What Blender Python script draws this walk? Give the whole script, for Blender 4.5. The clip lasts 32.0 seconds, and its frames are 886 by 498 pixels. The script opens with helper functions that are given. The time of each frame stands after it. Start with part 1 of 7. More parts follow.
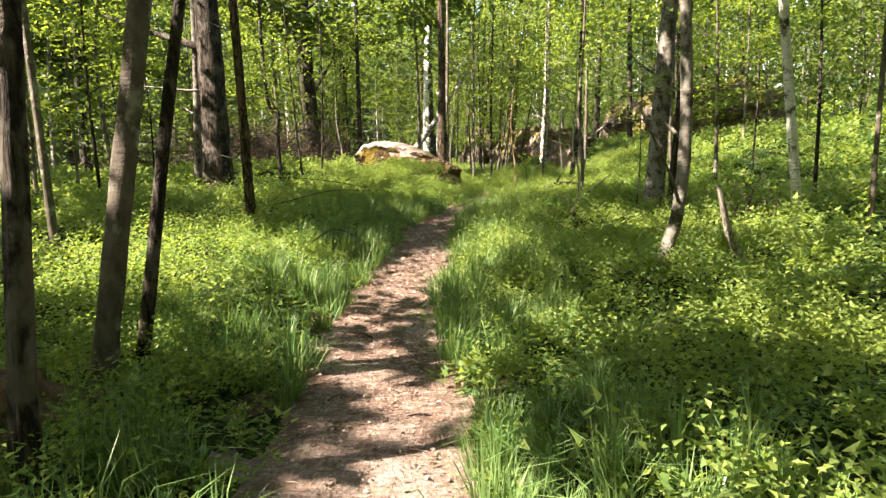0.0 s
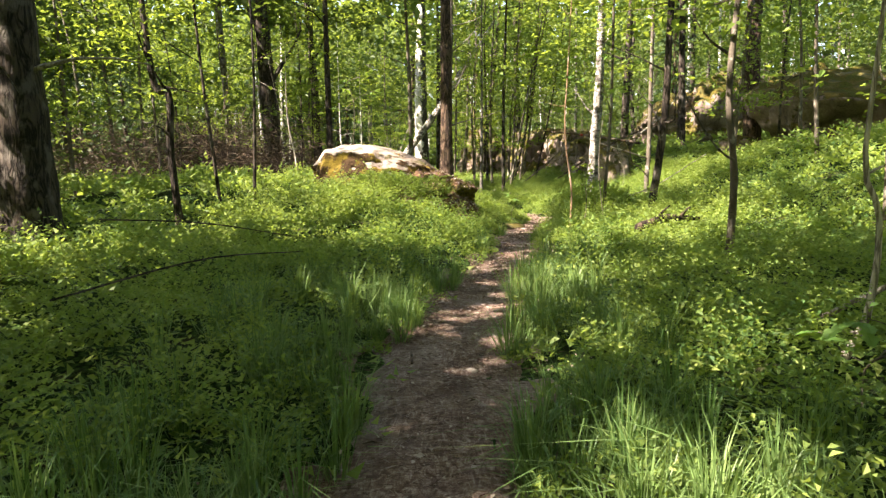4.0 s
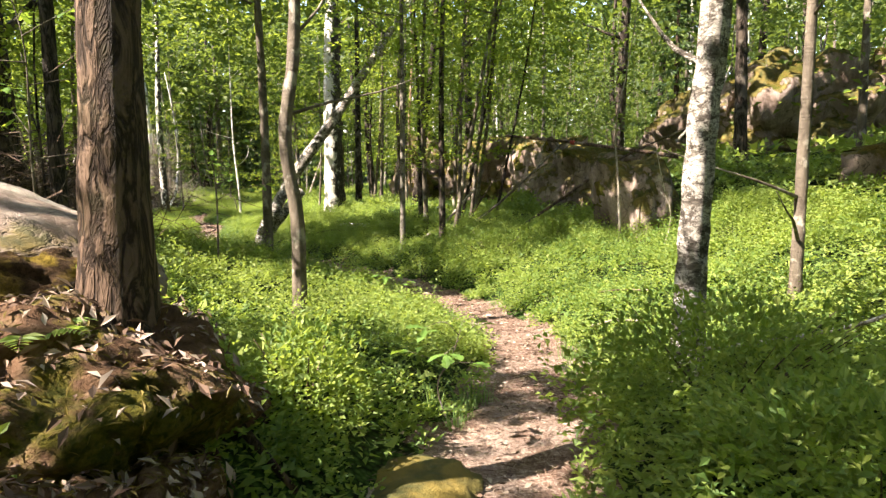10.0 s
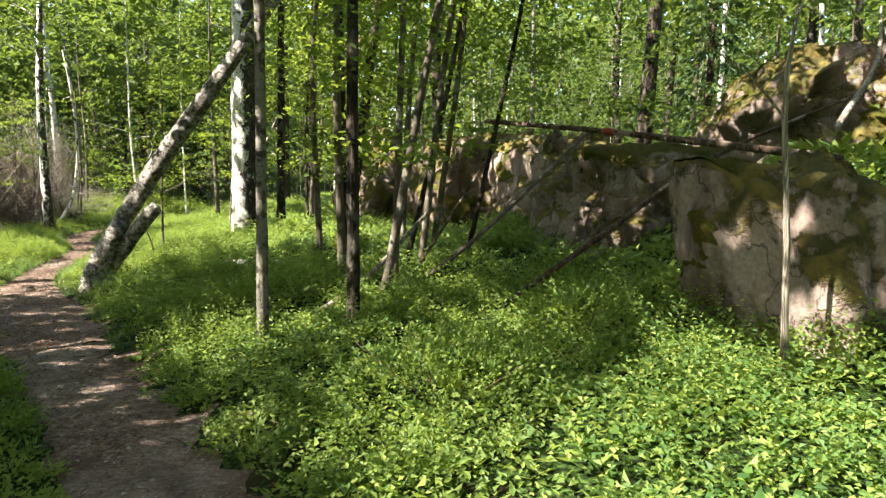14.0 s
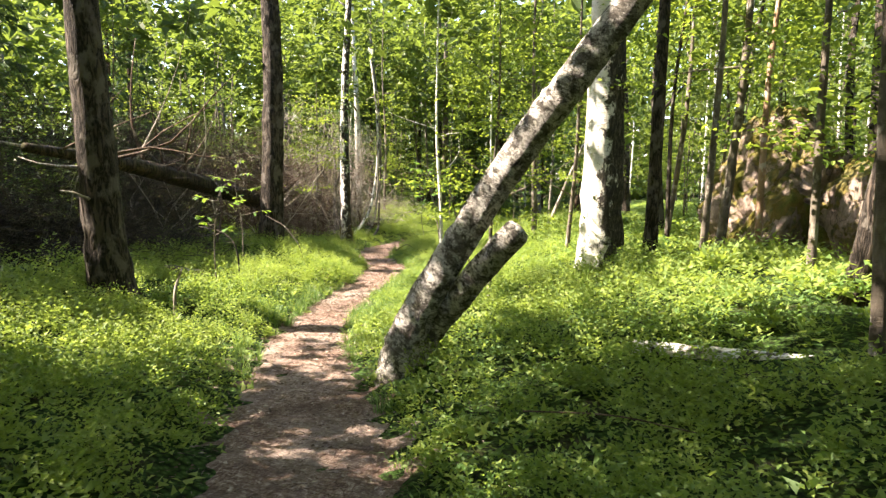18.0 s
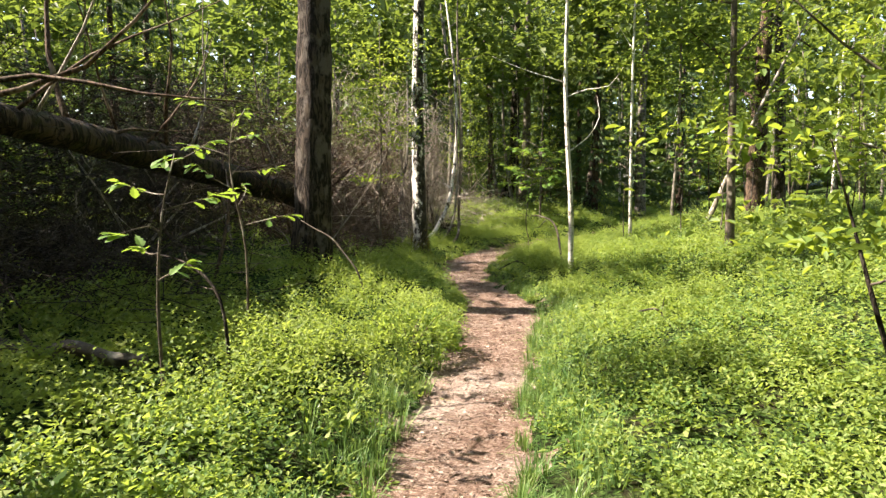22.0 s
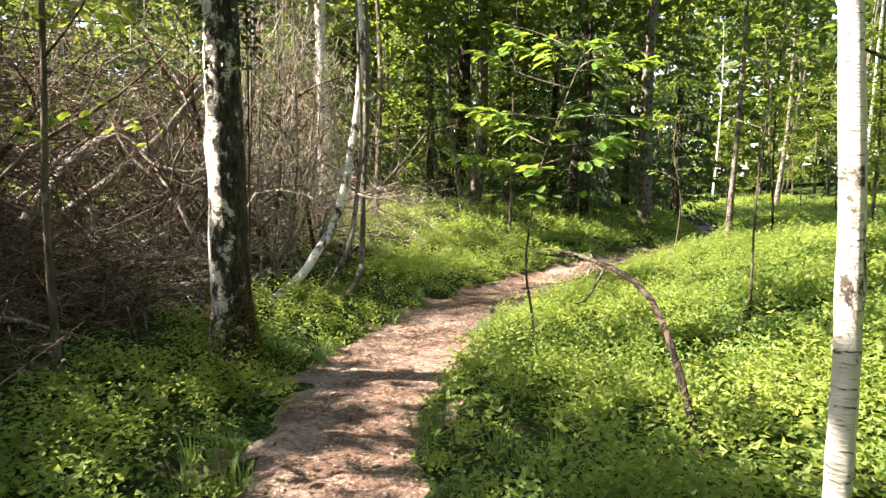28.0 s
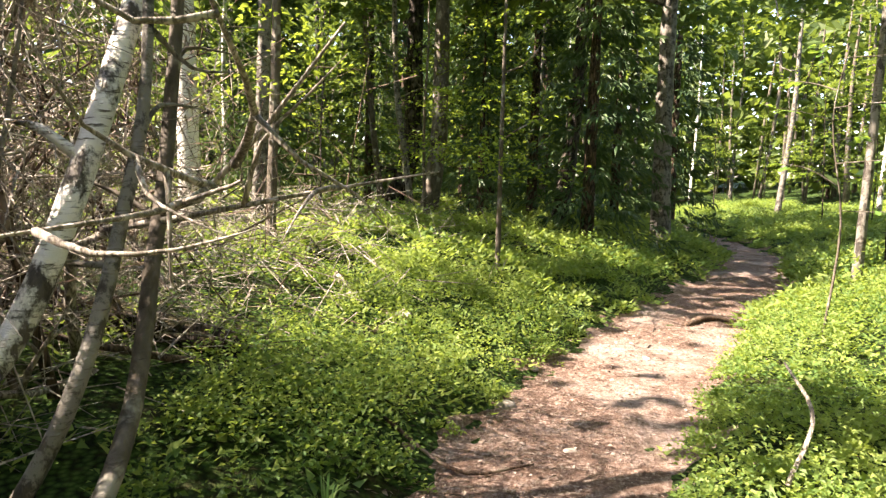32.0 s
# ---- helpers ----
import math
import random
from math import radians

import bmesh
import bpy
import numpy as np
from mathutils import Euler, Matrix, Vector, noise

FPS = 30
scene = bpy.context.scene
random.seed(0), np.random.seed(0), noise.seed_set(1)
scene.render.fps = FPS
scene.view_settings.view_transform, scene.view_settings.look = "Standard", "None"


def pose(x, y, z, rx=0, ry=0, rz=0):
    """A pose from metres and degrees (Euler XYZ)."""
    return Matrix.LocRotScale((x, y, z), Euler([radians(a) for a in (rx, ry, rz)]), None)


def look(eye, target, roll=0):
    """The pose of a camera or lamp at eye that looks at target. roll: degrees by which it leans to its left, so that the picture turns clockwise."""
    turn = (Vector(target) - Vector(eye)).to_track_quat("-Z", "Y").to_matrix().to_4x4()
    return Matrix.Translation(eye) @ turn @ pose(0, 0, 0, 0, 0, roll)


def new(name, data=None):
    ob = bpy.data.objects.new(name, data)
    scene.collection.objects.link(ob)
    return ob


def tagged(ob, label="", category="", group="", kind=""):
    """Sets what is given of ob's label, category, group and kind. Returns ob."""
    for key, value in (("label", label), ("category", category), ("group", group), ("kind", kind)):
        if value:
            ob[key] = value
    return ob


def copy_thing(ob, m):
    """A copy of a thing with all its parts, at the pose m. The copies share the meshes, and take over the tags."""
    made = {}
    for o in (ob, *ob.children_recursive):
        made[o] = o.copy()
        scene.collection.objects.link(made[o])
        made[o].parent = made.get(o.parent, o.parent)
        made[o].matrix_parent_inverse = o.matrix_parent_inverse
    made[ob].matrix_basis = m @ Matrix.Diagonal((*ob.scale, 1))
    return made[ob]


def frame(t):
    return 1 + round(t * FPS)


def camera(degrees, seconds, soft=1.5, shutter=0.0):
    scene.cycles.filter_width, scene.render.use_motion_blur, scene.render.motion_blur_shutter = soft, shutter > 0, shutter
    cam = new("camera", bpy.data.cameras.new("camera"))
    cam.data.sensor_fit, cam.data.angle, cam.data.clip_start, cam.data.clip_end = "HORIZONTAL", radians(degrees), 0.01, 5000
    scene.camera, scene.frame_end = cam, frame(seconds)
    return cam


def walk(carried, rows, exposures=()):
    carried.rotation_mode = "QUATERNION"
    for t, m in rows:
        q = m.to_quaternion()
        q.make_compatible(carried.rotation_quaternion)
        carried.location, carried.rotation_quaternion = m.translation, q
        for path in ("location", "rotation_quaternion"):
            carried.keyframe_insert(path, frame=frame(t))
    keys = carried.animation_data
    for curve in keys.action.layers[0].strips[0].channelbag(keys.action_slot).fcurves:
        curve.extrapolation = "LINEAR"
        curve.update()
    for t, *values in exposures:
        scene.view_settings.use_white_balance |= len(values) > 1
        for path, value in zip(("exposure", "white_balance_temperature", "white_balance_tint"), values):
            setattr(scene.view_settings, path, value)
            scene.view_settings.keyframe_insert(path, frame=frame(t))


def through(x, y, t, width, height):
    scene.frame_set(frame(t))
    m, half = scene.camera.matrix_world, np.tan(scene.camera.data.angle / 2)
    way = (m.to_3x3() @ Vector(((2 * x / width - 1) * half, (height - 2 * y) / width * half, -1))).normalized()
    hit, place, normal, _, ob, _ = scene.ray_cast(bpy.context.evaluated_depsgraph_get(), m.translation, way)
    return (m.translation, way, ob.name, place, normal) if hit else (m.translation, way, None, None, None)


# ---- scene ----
cam = camera(67.7, 32.0, soft=1.4)
PATH = [
    (0, (-0.058, -8.551, 1.426), (-0.084, -6.576, 1.114), -1.3),
    (0.5, (-0.104, -7.767, 1.444), (-0.129, -5.793, 1.129), -1.5),
    (1, (-0.128, -6.939, 1.418), (-0.146, -4.963, 1.109), -1.3),
    (1.5, (-0.165, -6.184, 1.486), (-0.177, -4.208, 1.177), -1.3),
    (2, (-0.269, -5.425, 1.495), (-0.292, -3.449, 1.187), -1.2),
    (2.5, (-0.275, -4.678, 1.474), (-0.291, -2.702, 1.165), -1.3),
    (3, (-0.368, -3.872, 1.453), (-0.375, -1.896, 1.148), -1.3),
    (3.5, (-0.413, -3.193, 1.417), (-0.411, -1.216, 1.114), -1.3),
    (5.5, (-0.062, -0.272, 1.474), (-0.058, 1.709, 1.198), -0.8),
    (6, (-0.062, 0.41, 1.492), (-0.05, 2.391, 1.216), -0.8),
    (6.5, (-0.012, 1.135, 1.611), (0.009, 3.115, 1.333), -0.9),
    (7, (-0.005, 1.822, 1.591), (0.026, 3.802, 1.312), -0.7),
    (7.5, (0.084, 2.538, 1.54), (0.14, 4.518, 1.262), -0.6),
    (8, (0.221, 3.297, 1.555), (0.277, 5.277, 1.278), -0.7),
    (8.5, (0.299, 3.967, 1.546), (0.381, 5.947, 1.272), -0.5),
    (9, (0.484, 4.727, 1.538), (0.589, 6.705, 1.264), -0.8),
    (9.5, (0.582, 5.527, 1.51), (0.702, 7.505, 1.243), -0.7),
    (10, (0.748, 6.304, 1.481), (0.891, 8.281, 1.217), -0.8),
    (10.5, (0.85, 7.041, 1.49), (1.012, 9.019, 1.239), 0.0),
    (11, (1.009, 7.76, 1.504), (1.193, 9.737, 1.258), 0.1),
    (11.5, (1.272, 8.434, 1.539), (1.488, 10.407, 1.291), 0.1),
    (12, (1.45, 9.158, 1.485), (1.696, 11.128, 1.242), 0.4),
    (12.5, (1.629, 9.897, 1.424), (1.905, 11.863, 1.182), 0.5),
    (13, (1.746, 10.699, 1.432), (2.03, 12.663, 1.189), 0.4),
    (13.5, (1.783, 11.447, 1.38), (2.059, 13.413, 1.141), 0.4),
    (14, (1.745, 12.286, 1.381), (1.958, 14.261, 1.146), 0.4),
    (14.5, (1.567, 13.115, 1.306), (1.64, 15.1, 1.074), 0.3),
    (15, (1.35, 13.98, 1.259), (1.294, 15.966, 1.031), 0.2),
    (15.5, (0.997, 14.544, 1.255), (0.751, 16.516, 1.034), 0.5),
    (17.5, (-0.214, 17.014, 1.224), (-0.739, 18.933, 1.018), 0.5),
    (18, (-0.59, 17.644, 1.175), (-1.163, 19.549, 0.969), 0.5),
    (18.5, (-0.868, 18.246, 1.122), (-1.457, 20.146, 0.917), 0.5),
    (19, (-1.294, 19.044, 1.102), (-1.905, 20.937, 0.893), 0.3),
    (19.5, (-1.607, 19.647, 1.065), (-2.256, 21.528, 0.861), 0.2),
    (20, (-2.044, 20.42, 1.047), (-2.707, 22.295, 0.837), -0.6),
    (20.5, (-2.468, 20.956, 1.056), (-3.15, 22.824, 0.843), 0.1),
    (21, (-2.85, 21.659, 0.991), (-3.545, 23.522, 0.771), 0.0),
    (21.5, (-3.243, 22.273, 0.963), (-3.946, 24.132, 0.743), -0.0),
    (22, (-3.621, 22.926, 0.957), (-4.337, 24.781, 0.737), -0.0),
    (22.5, (-3.91, 23.636, 0.948), (-4.627, 25.49, 0.724), -0.2),
    (23, (-4.304, 24.374, 0.867), (-5.014, 26.23, 0.642), -0.1),
    (23.5, (-4.53, 25.155, 0.78), (-5.236, 27.013, 0.553), -0.3),
    (24, (-4.792, 26.022, 0.726), (-5.491, 27.882, 0.501), -0.4),
    (24.5, (-4.915, 26.698, 0.707), (-5.587, 28.569, 0.487), -0.3),
    (25, (-5.107, 27.453, 0.713), (-5.75, 29.334, 0.494), -0.4),
    (25.5, (-5.284, 28.092, 0.72), (-5.904, 29.98, 0.496), -0.3),
    (27.5, (-6.005, 31.133, 0.625), (-6.557, 33.043, 0.407), 0.5),
    (28, (-6.33, 31.835, 0.674), (-6.874, 33.747, 0.449), 0.7),
    (28.5, (-6.609, 32.504, 0.644), (-7.146, 34.417, 0.421), 0.5),
    (29, (-6.94, 33.197, 0.568), (-7.484, 35.109, 0.345), 0.5),
    (29.5, (-7.17, 33.841, 0.551), (-7.713, 35.752, 0.325), 0.6),
    (30, (-7.465, 34.58, 0.646), (-8.007, 36.492, 0.418), 0.7),
    (30.5, (-7.724, 35.195, 0.624), (-8.26, 37.109, 0.399), 0.9),
    (31, (-7.965, 35.978, 0.583), (-8.474, 37.899, 0.358), 1.2),
    (31.5, (-8.024, 36.654, 0.588), (-8.507, 38.582, 0.365), 1.2),
    (32, (-7.978, 37.318, 0.613), (-8.345, 39.271, 0.386), 1.5),
]
walk(cam, [(t, look(eye, to, roll)) for t, eye, to, roll in PATH],
     [(0.0, 2.6, 7100, 18), (2.0, 2.45, 7100, 18), (3.0, 2.6, 7100, 18), (5.0, 2.55, 7050, 18), (7.0, 2.6, 7000, 18), (9.0, 2.45, 7100, 18), (10.0, 2.45, 7100, 18), (12.0, 2.12, 7100, 17), (14.0, 2.35, 6700, 11), (15.0, 3.35, 6600, 9), (16.0, 3.05, 6700, 11),
      (18.0, 2.7, 7100, 17), (20.0, 2.4, 7100, 17), (22.0, 2.2, 7100, 17), (25.0, 2.38, 7100, 18), (28.0, 2.58, 7200, 18), (30.0, 2.66, 7200, 20), (31.0, 2.74, 7200, 22), (32.0, 2.66, 7200, 21)])

# ---- world and sun ----
world = bpy.data.worlds.new("world")
scene.world = world
world.use_nodes = True
_wn = world.node_tree
_sky = _wn.nodes.new("ShaderNodeTexSky")
_sky.sky_type = "NISHITA"
_sky.sun_disc = False
SUN_TO = Vector((-0.93, -0.30, 1.02)).normalized()
_sky.sun_elevation = math.asin(SUN_TO.z)
_sky.sun_rotation = math.atan2(SUN_TO.x, SUN_TO.y)
_sky.air_density, _sky.dust_density, _sky.ozone_density = 1.0, 1.2, 1.0
_wn.links.new(_sky.outputs[0], _wn.nodes["Background"].inputs[0])
_wn.nodes["Background"].inputs[1].default_value = 0.105
_sl = bpy.data.lights.new("sun", "SUN")
_sl.energy, _sl.angle, _sl.color = 5.0, radians(0.53), (1.0, 0.93, 0.80)
sun = new("sun", _sl)
sun.matrix_world = look(SUN_TO * 60, (0, 0, 0))


# ---- materials ----
class Mat:
    """A node material with short calls for its textures."""

    def __init__(self, name, rough=0.7, spec=0.25):
        self.m = bpy.data.materials.new(name)
        self.m.use_nodes = True
        self.t = self.m.node_tree
        self.b = self.t.nodes["Principled BSDF"]
        self.out = self.t.nodes["Material Output"]
        self.b.inputs["Roughness"].default_value = rough
        self.b.inputs["Specular IOR Level"].default_value = spec
        self.tc = self.t.nodes.new("ShaderNodeTexCoord").outputs["Object"]

    def link(self, a, b):
        self.t.links.new(a, b)

    def node(self, kind):
        return self.t.nodes.new(kind)

    def scaled(self, sx, sy, sz, shift=False):
        n = self.node("ShaderNodeMapping")
        n.inputs["Scale"].default_value = (sx, sy, sz)
        self.link(self.tc, n.inputs[0])
        if shift:
            info = self.node("ShaderNodeObjectInfo")
            mul = self.node("ShaderNodeMath")
            mul.operation = "MULTIPLY"
            mul.inputs[1].default_value = 37.0
            self.link(info.outputs["Random"], mul.inputs[0])
            self.link(mul.outputs[0], n.inputs["Location"])
        return n.outputs[0]

    def noise(self, scale, detail=4.0, rough=0.6, co=None, warp=0.0):
        n = self.node("ShaderNodeTexNoise")
        n.inputs["Scale"].default_value = scale
        n.inputs["Detail"].default_value = detail
        n.inputs["Roughness"].default_value = rough
        n.inputs["Distortion"].default_value = warp
        self.link(co or self.tc, n.inputs["Vector"])
        return n.outputs[0]

    def voronoi(self, scale, co=None, feature="DISTANCE_TO_EDGE"):
        n = self.node("ShaderNodeTexVoronoi")
        n.feature = feature
        n.inputs["Scale"].default_value = scale
        self.link(co or self.tc, n.inputs["Vector"])
        return n.outputs["Distance"]

    def ramp(self, fac, stops):
        n = self.node("ShaderNodeValToRGB")
        el = n.color_ramp.elements
        while len(el) < len(stops):
            el.new(0.5)
        for e, (p, c) in zip(el, stops):
            e.position = p
            e.color = (*c, 1.0) if len(c) == 3 else c
        self.link(fac, n.inputs[0])
        return n.outputs[0]

    def mix(self, fac, a, b, mode="MIX"):
        n = self.node("ShaderNodeMix")
        n.data_type, n.blend_type = "RGBA", mode
        for sock, v in ((n.inputs[0], fac), (n.inputs[6], a), (n.inputs[7], b)):
            if isinstance(v, (int, float)):
                sock.default_value = v
            elif isinstance(v, tuple):
                sock.default_value = (*v, 1.0)
            else:
                self.link(v, sock)
        return n.outputs[2]

    def math(self, op, a, b):
        n = self.node("ShaderNodeMath")
        n.operation = op
        for sock, v in ((n.inputs[0], a), (n.inputs[1], b)):
            if isinstance(v, (int, float)):
                sock.default_value = v
            else:
                self.link(v, sock)
        return n.outputs[0]

    def up(self):
        n = self.node("ShaderNodeSeparateXYZ")
        self.link(self.node("ShaderNodeNewGeometry").outputs["Normal"], n.inputs[0])
        return n.outputs[2]

    def island(self):
        return self.node("ShaderNodeNewGeometry").outputs["Random Per Island"]

    def color(self, c):
        if isinstance(c, tuple):
            self.b.inputs["Base Color"].default_value = (*c, 1.0)
        else:
            self.link(c, self.b.inputs["Base Color"])

    def bump(self, height, strength=0.5, dist=0.02):
        n = self.node("ShaderNodeBump")
        n.inputs["Strength"].default_value = strength
        n.inputs["Distance"].default_value = dist
        self.link(height, n.inputs["Height"])
        self.link(n.outputs[0], self.b.inputs["Normal"])




def step(lo, hi):
    return [(lo, (0, 0, 0)), (hi, (1, 1, 1))]


def leaf_material(name, dark, mid, light, through, share=0.42, rough=0.55, patch=0.5):
    k = Mat(name, rough, 0.3)
    dark, mid, light = (tuple(v * w for v, w in zip(q, (1.10, 1.0, 1.22))) for q in (dark, mid, light))
    c = k.ramp(k.island(), [(0.0, dark), (0.5, mid), (1.0, light)])
    c = k.mix(k.math("MULTIPLY", k.ramp(k.noise(patch, 3), step(0.42, 0.62)), 0.5), c, light)
    c = k.mix(k.math("MULTIPLY", k.ramp(k.noise(2.6, 2), step(0.5, 0.68)), 0.45), c, dark)
    k.color(c)
    tr = k.node("ShaderNodeBsdfTranslucent")
    k.link(k.mix(0.6, c, through), tr.inputs[0])
    mixer = k.node("ShaderNodeMixShader")
    mixer.inputs[0].default_value = share
    k.link(k.b.outputs[0], mixer.inputs[1])
    k.link(tr.outputs[0], mixer.inputs[2])
    k.link(mixer.outputs[0], k.out.inputs[0])
    return k.m


M_BILBERRY = leaf_material("bilberry_leaf", (0.050, 0.130, 0.032), (0.112, 0.215, 0.046), (0.27, 0.36, 0.074), (0.44, 0.56, 0.065), 0.48)
M_LEAF = leaf_material("broad_leaf", (0.05, 0.115, 0.022), (0.10, 0.19, 0.034), (0.21, 0.31, 0.05), (0.46, 0.56, 0.05), 0.50)
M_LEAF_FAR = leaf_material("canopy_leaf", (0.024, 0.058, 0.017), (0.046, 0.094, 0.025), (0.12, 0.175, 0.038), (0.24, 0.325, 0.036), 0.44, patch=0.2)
M_OAKLEAF = leaf_material("oak_leaf", (0.05, 0.14, 0.022), (0.08, 0.19, 0.032), (0.16, 0.29, 0.05), (0.36, 0.50, 0.05), 0.45)
M_GRASS = leaf_material("grass_blade", (0.035, 0.10, 0.024), (0.085, 0.19, 0.048), (0.20, 0.31, 0.09), (0.26, 0.38, 0.06), 0.34, 0.4)
M_NEEDLE = leaf_material("spruce_needle", (0.024, 0.060, 0.020), (0.045, 0.098, 0.030), (0.085, 0.15, 0.042), (0.15, 0.23, 0.045), 0.15, 0.5)


def bark(name, dark, light, scale, squeeze, spots=None, rough=0.85, depth=0.02, moss=0.0):
    k = Mat(name, rough, 0.2)
    co = k.scaled(1, 1, squeeze, True)
    n = k.noise(scale, 6, 0.65, co, 0.6)
    ridge = k.math("ABSOLUTE", k.math("SUBTRACT", k.noise(scale * 0.8, 5, 0.6, co, 0.8), 0.5), 0.0)
    h = k.math("MULTIPLY", k.ramp(ridge, step(0.0, 0.10)), n)
    c = k.ramp(h, [(0.08, dark), (0.55, light)])
    if spots:
        c = k.mix(k.ramp(k.noise(5, 4, 0.6, k.scaled(1, 1, 0.7, True)), step(0.53, 0.62)), c, spots)
    if moss:
        c = k.mix(k.math("MULTIPLY", k.ramp(k.noise(4, 5), step(0.5, 0.66)), moss), c, (0.07, 0.085, 0.012))
    k.color(c)
    k.bump(h, 0.9, depth)
    return k.m


def smooth_bark(name, dark, light, spots):
    k = Mat(name, 0.75, 0.25)
    n = k.noise(11, 6, 0.65, k.scaled(1, 1, 0.45, True), 0.5)
    ring = k.noise(7, 5, 0.7, k.scaled(1, 1, 9, True))
    c = k.ramp(n, [(0.3, dark), (0.68, light)])
    c = k.mix(k.ramp(k.noise(6, 4, 0.6, k.scaled(1, 1, 0.8, True)), step(0.55, 0.63)), c, spots)
    c = k.mix(k.math("MULTIPLY", k.ramp(ring, step(0.60, 0.68)), 0.7), c, dark)
    k.color(c)
    k.bump(k.math("ADD", n, k.math("MULTIPLY", ring, 0.7)), 0.9, 0.014)
    return k.m


M_BARK_DARK = bark("dark_furrowed_bark", (0.014, 0.011, 0.009), (0.085, 0.066, 0.052), 16, 0.22, (0.12, 0.105, 0.09), depth=0.03)
M_BARK_PINE = bark("flaky_brown_bark", (0.028, 0.018, 0.013), (0.15, 0.10, 0.072), 18, 0.3, depth=0.035, moss=0.15)
M_BARK_GREY = smooth_bark("smooth_grey_bark", (0.04, 0.032, 0.025), (0.165, 0.138, 0.108), (0.27, 0.25, 0.21))
M_BARK_TAN = smooth_bark("tan_peeling_bark", (0.15, 0.085, 0.05), (0.33, 0.21, 0.135), (0.38, 0.32, 0.25))
M_DEADWOOD = bark("weathered_dead_wood", (0.16, 0.135, 0.11), (0.50, 0.45, 0.39), 26, 0.12, depth=0.008)
M_TWIG = bark("dry_brown_twig", (0.038, 0.025, 0.018), (0.138, 0.09, 0.063), 30, 0.2, (0.24, 0.185, 0.145), depth=0.004)
M_ROTLOG = bark("rotten_dark_log", (0.012, 0.009, 0.007), (0.085, 0.06, 0.042), 9, 0.3, depth=0.03, moss=0.35)


def birch_bark(name, white, rugged, grain=1.0):
    k = Mat(name, 0.7, 0.3)
    fine = k.noise(9, 5, 0.7, k.scaled(1, 1, 7, True))
    lent = k.ramp(fine, step(0.56, 0.64))
    big = k.ramp(k.noise(4.2 * grain, 7, 0.72, k.scaled(1, 1, 0.8, True), 0.25), step(rugged, rugged + 0.07))
    tone = k.ramp(k.noise(2.0, 5), [(0.3, tuple(v * 0.72 for v in white)), (0.7, white)])
    furrow = k.noise(17, 6, 0.7, k.scaled(1, 1, 0.3, True))
    black = k.ramp(furrow, [(0.35, (0.014, 0.012, 0.010)), (0.75, (0.13, 0.11, 0.09))])
    c = k.mix(lent, tone, (0.09, 0.075, 0.06))
    c = k.mix(big, c, black)
    k.color(c)
    k.bump(k.mix(big, fine, furrow), 0.7, 0.018)
    return k.m


M_BIRCH = birch_bark("white_birch_bark", (0.78, 0.75, 0.70), 0.525)
M_BIRCH_ROUGH = birch_bark("rugged_birch_bark", (0.235, 0.215, 0.185), 0.49, 2.4)


def weathered_birch_bark():
    k = Mat("weathered_grey_birch_bark", 0.8, 0.25)
    band = k.noise(2.4, 5, 0.62, k.scaled(1, 1, 2.6), 0.6)
    fine = k.noise(12, 8, 0.75, k.scaled(1, 1, 2.4), 0.6)
    flake = k.noise(8.5, 9, 0.80, k.scaled(1, 1, 1.4), 0.3)
    crack = k.noise(15, 7, 0.7, k.scaled(1, 1, 0.6), 1.0)
    c = k.ramp(fine, [(0.36, (0.035, 0.029, 0.023)), (0.50, (0.12, 0.104, 0.088)), (0.66, (0.30, 0.27, 0.235))])
    scale = k.noise(30, 7, 0.72, k.scaled(1, 1, 2.2), 0.8)
    c = k.mix(k.ramp(flake, step(0.475, 0.52)), c, k.ramp(scale, [(0.38, (0.20, 0.18, 0.155)), (0.56, (0.78, 0.74, 0.69))]))
    c = k.mix(k.math("MULTIPLY", k.ramp(band, step(0.52, 0.60)), 0.5), c, k.ramp(scale, [(0.40, (0.035, 0.029, 0.024)), (0.62, (0.24, 0.21, 0.18))]))
    c = k.mix(k.math("MULTIPLY", k.ramp(crack, step(0.58, 0.63)), 0.9), c, (0.020, 0.016, 0.013))
    c = k.mix(k.math("MULTIPLY", k.ramp(scale, step(0.60, 0.64)), 0.7), c, (0.03, 0.024, 0.02))
    k.color(c)
    k.bump(k.math("SUBTRACT", k.math("ADD", scale, k.math("MULTIPLY", flake, 0.8)), crack), 1.0, 0.035)
    return k.m


M_BIRCH_LEAN = weathered_birch_bark()



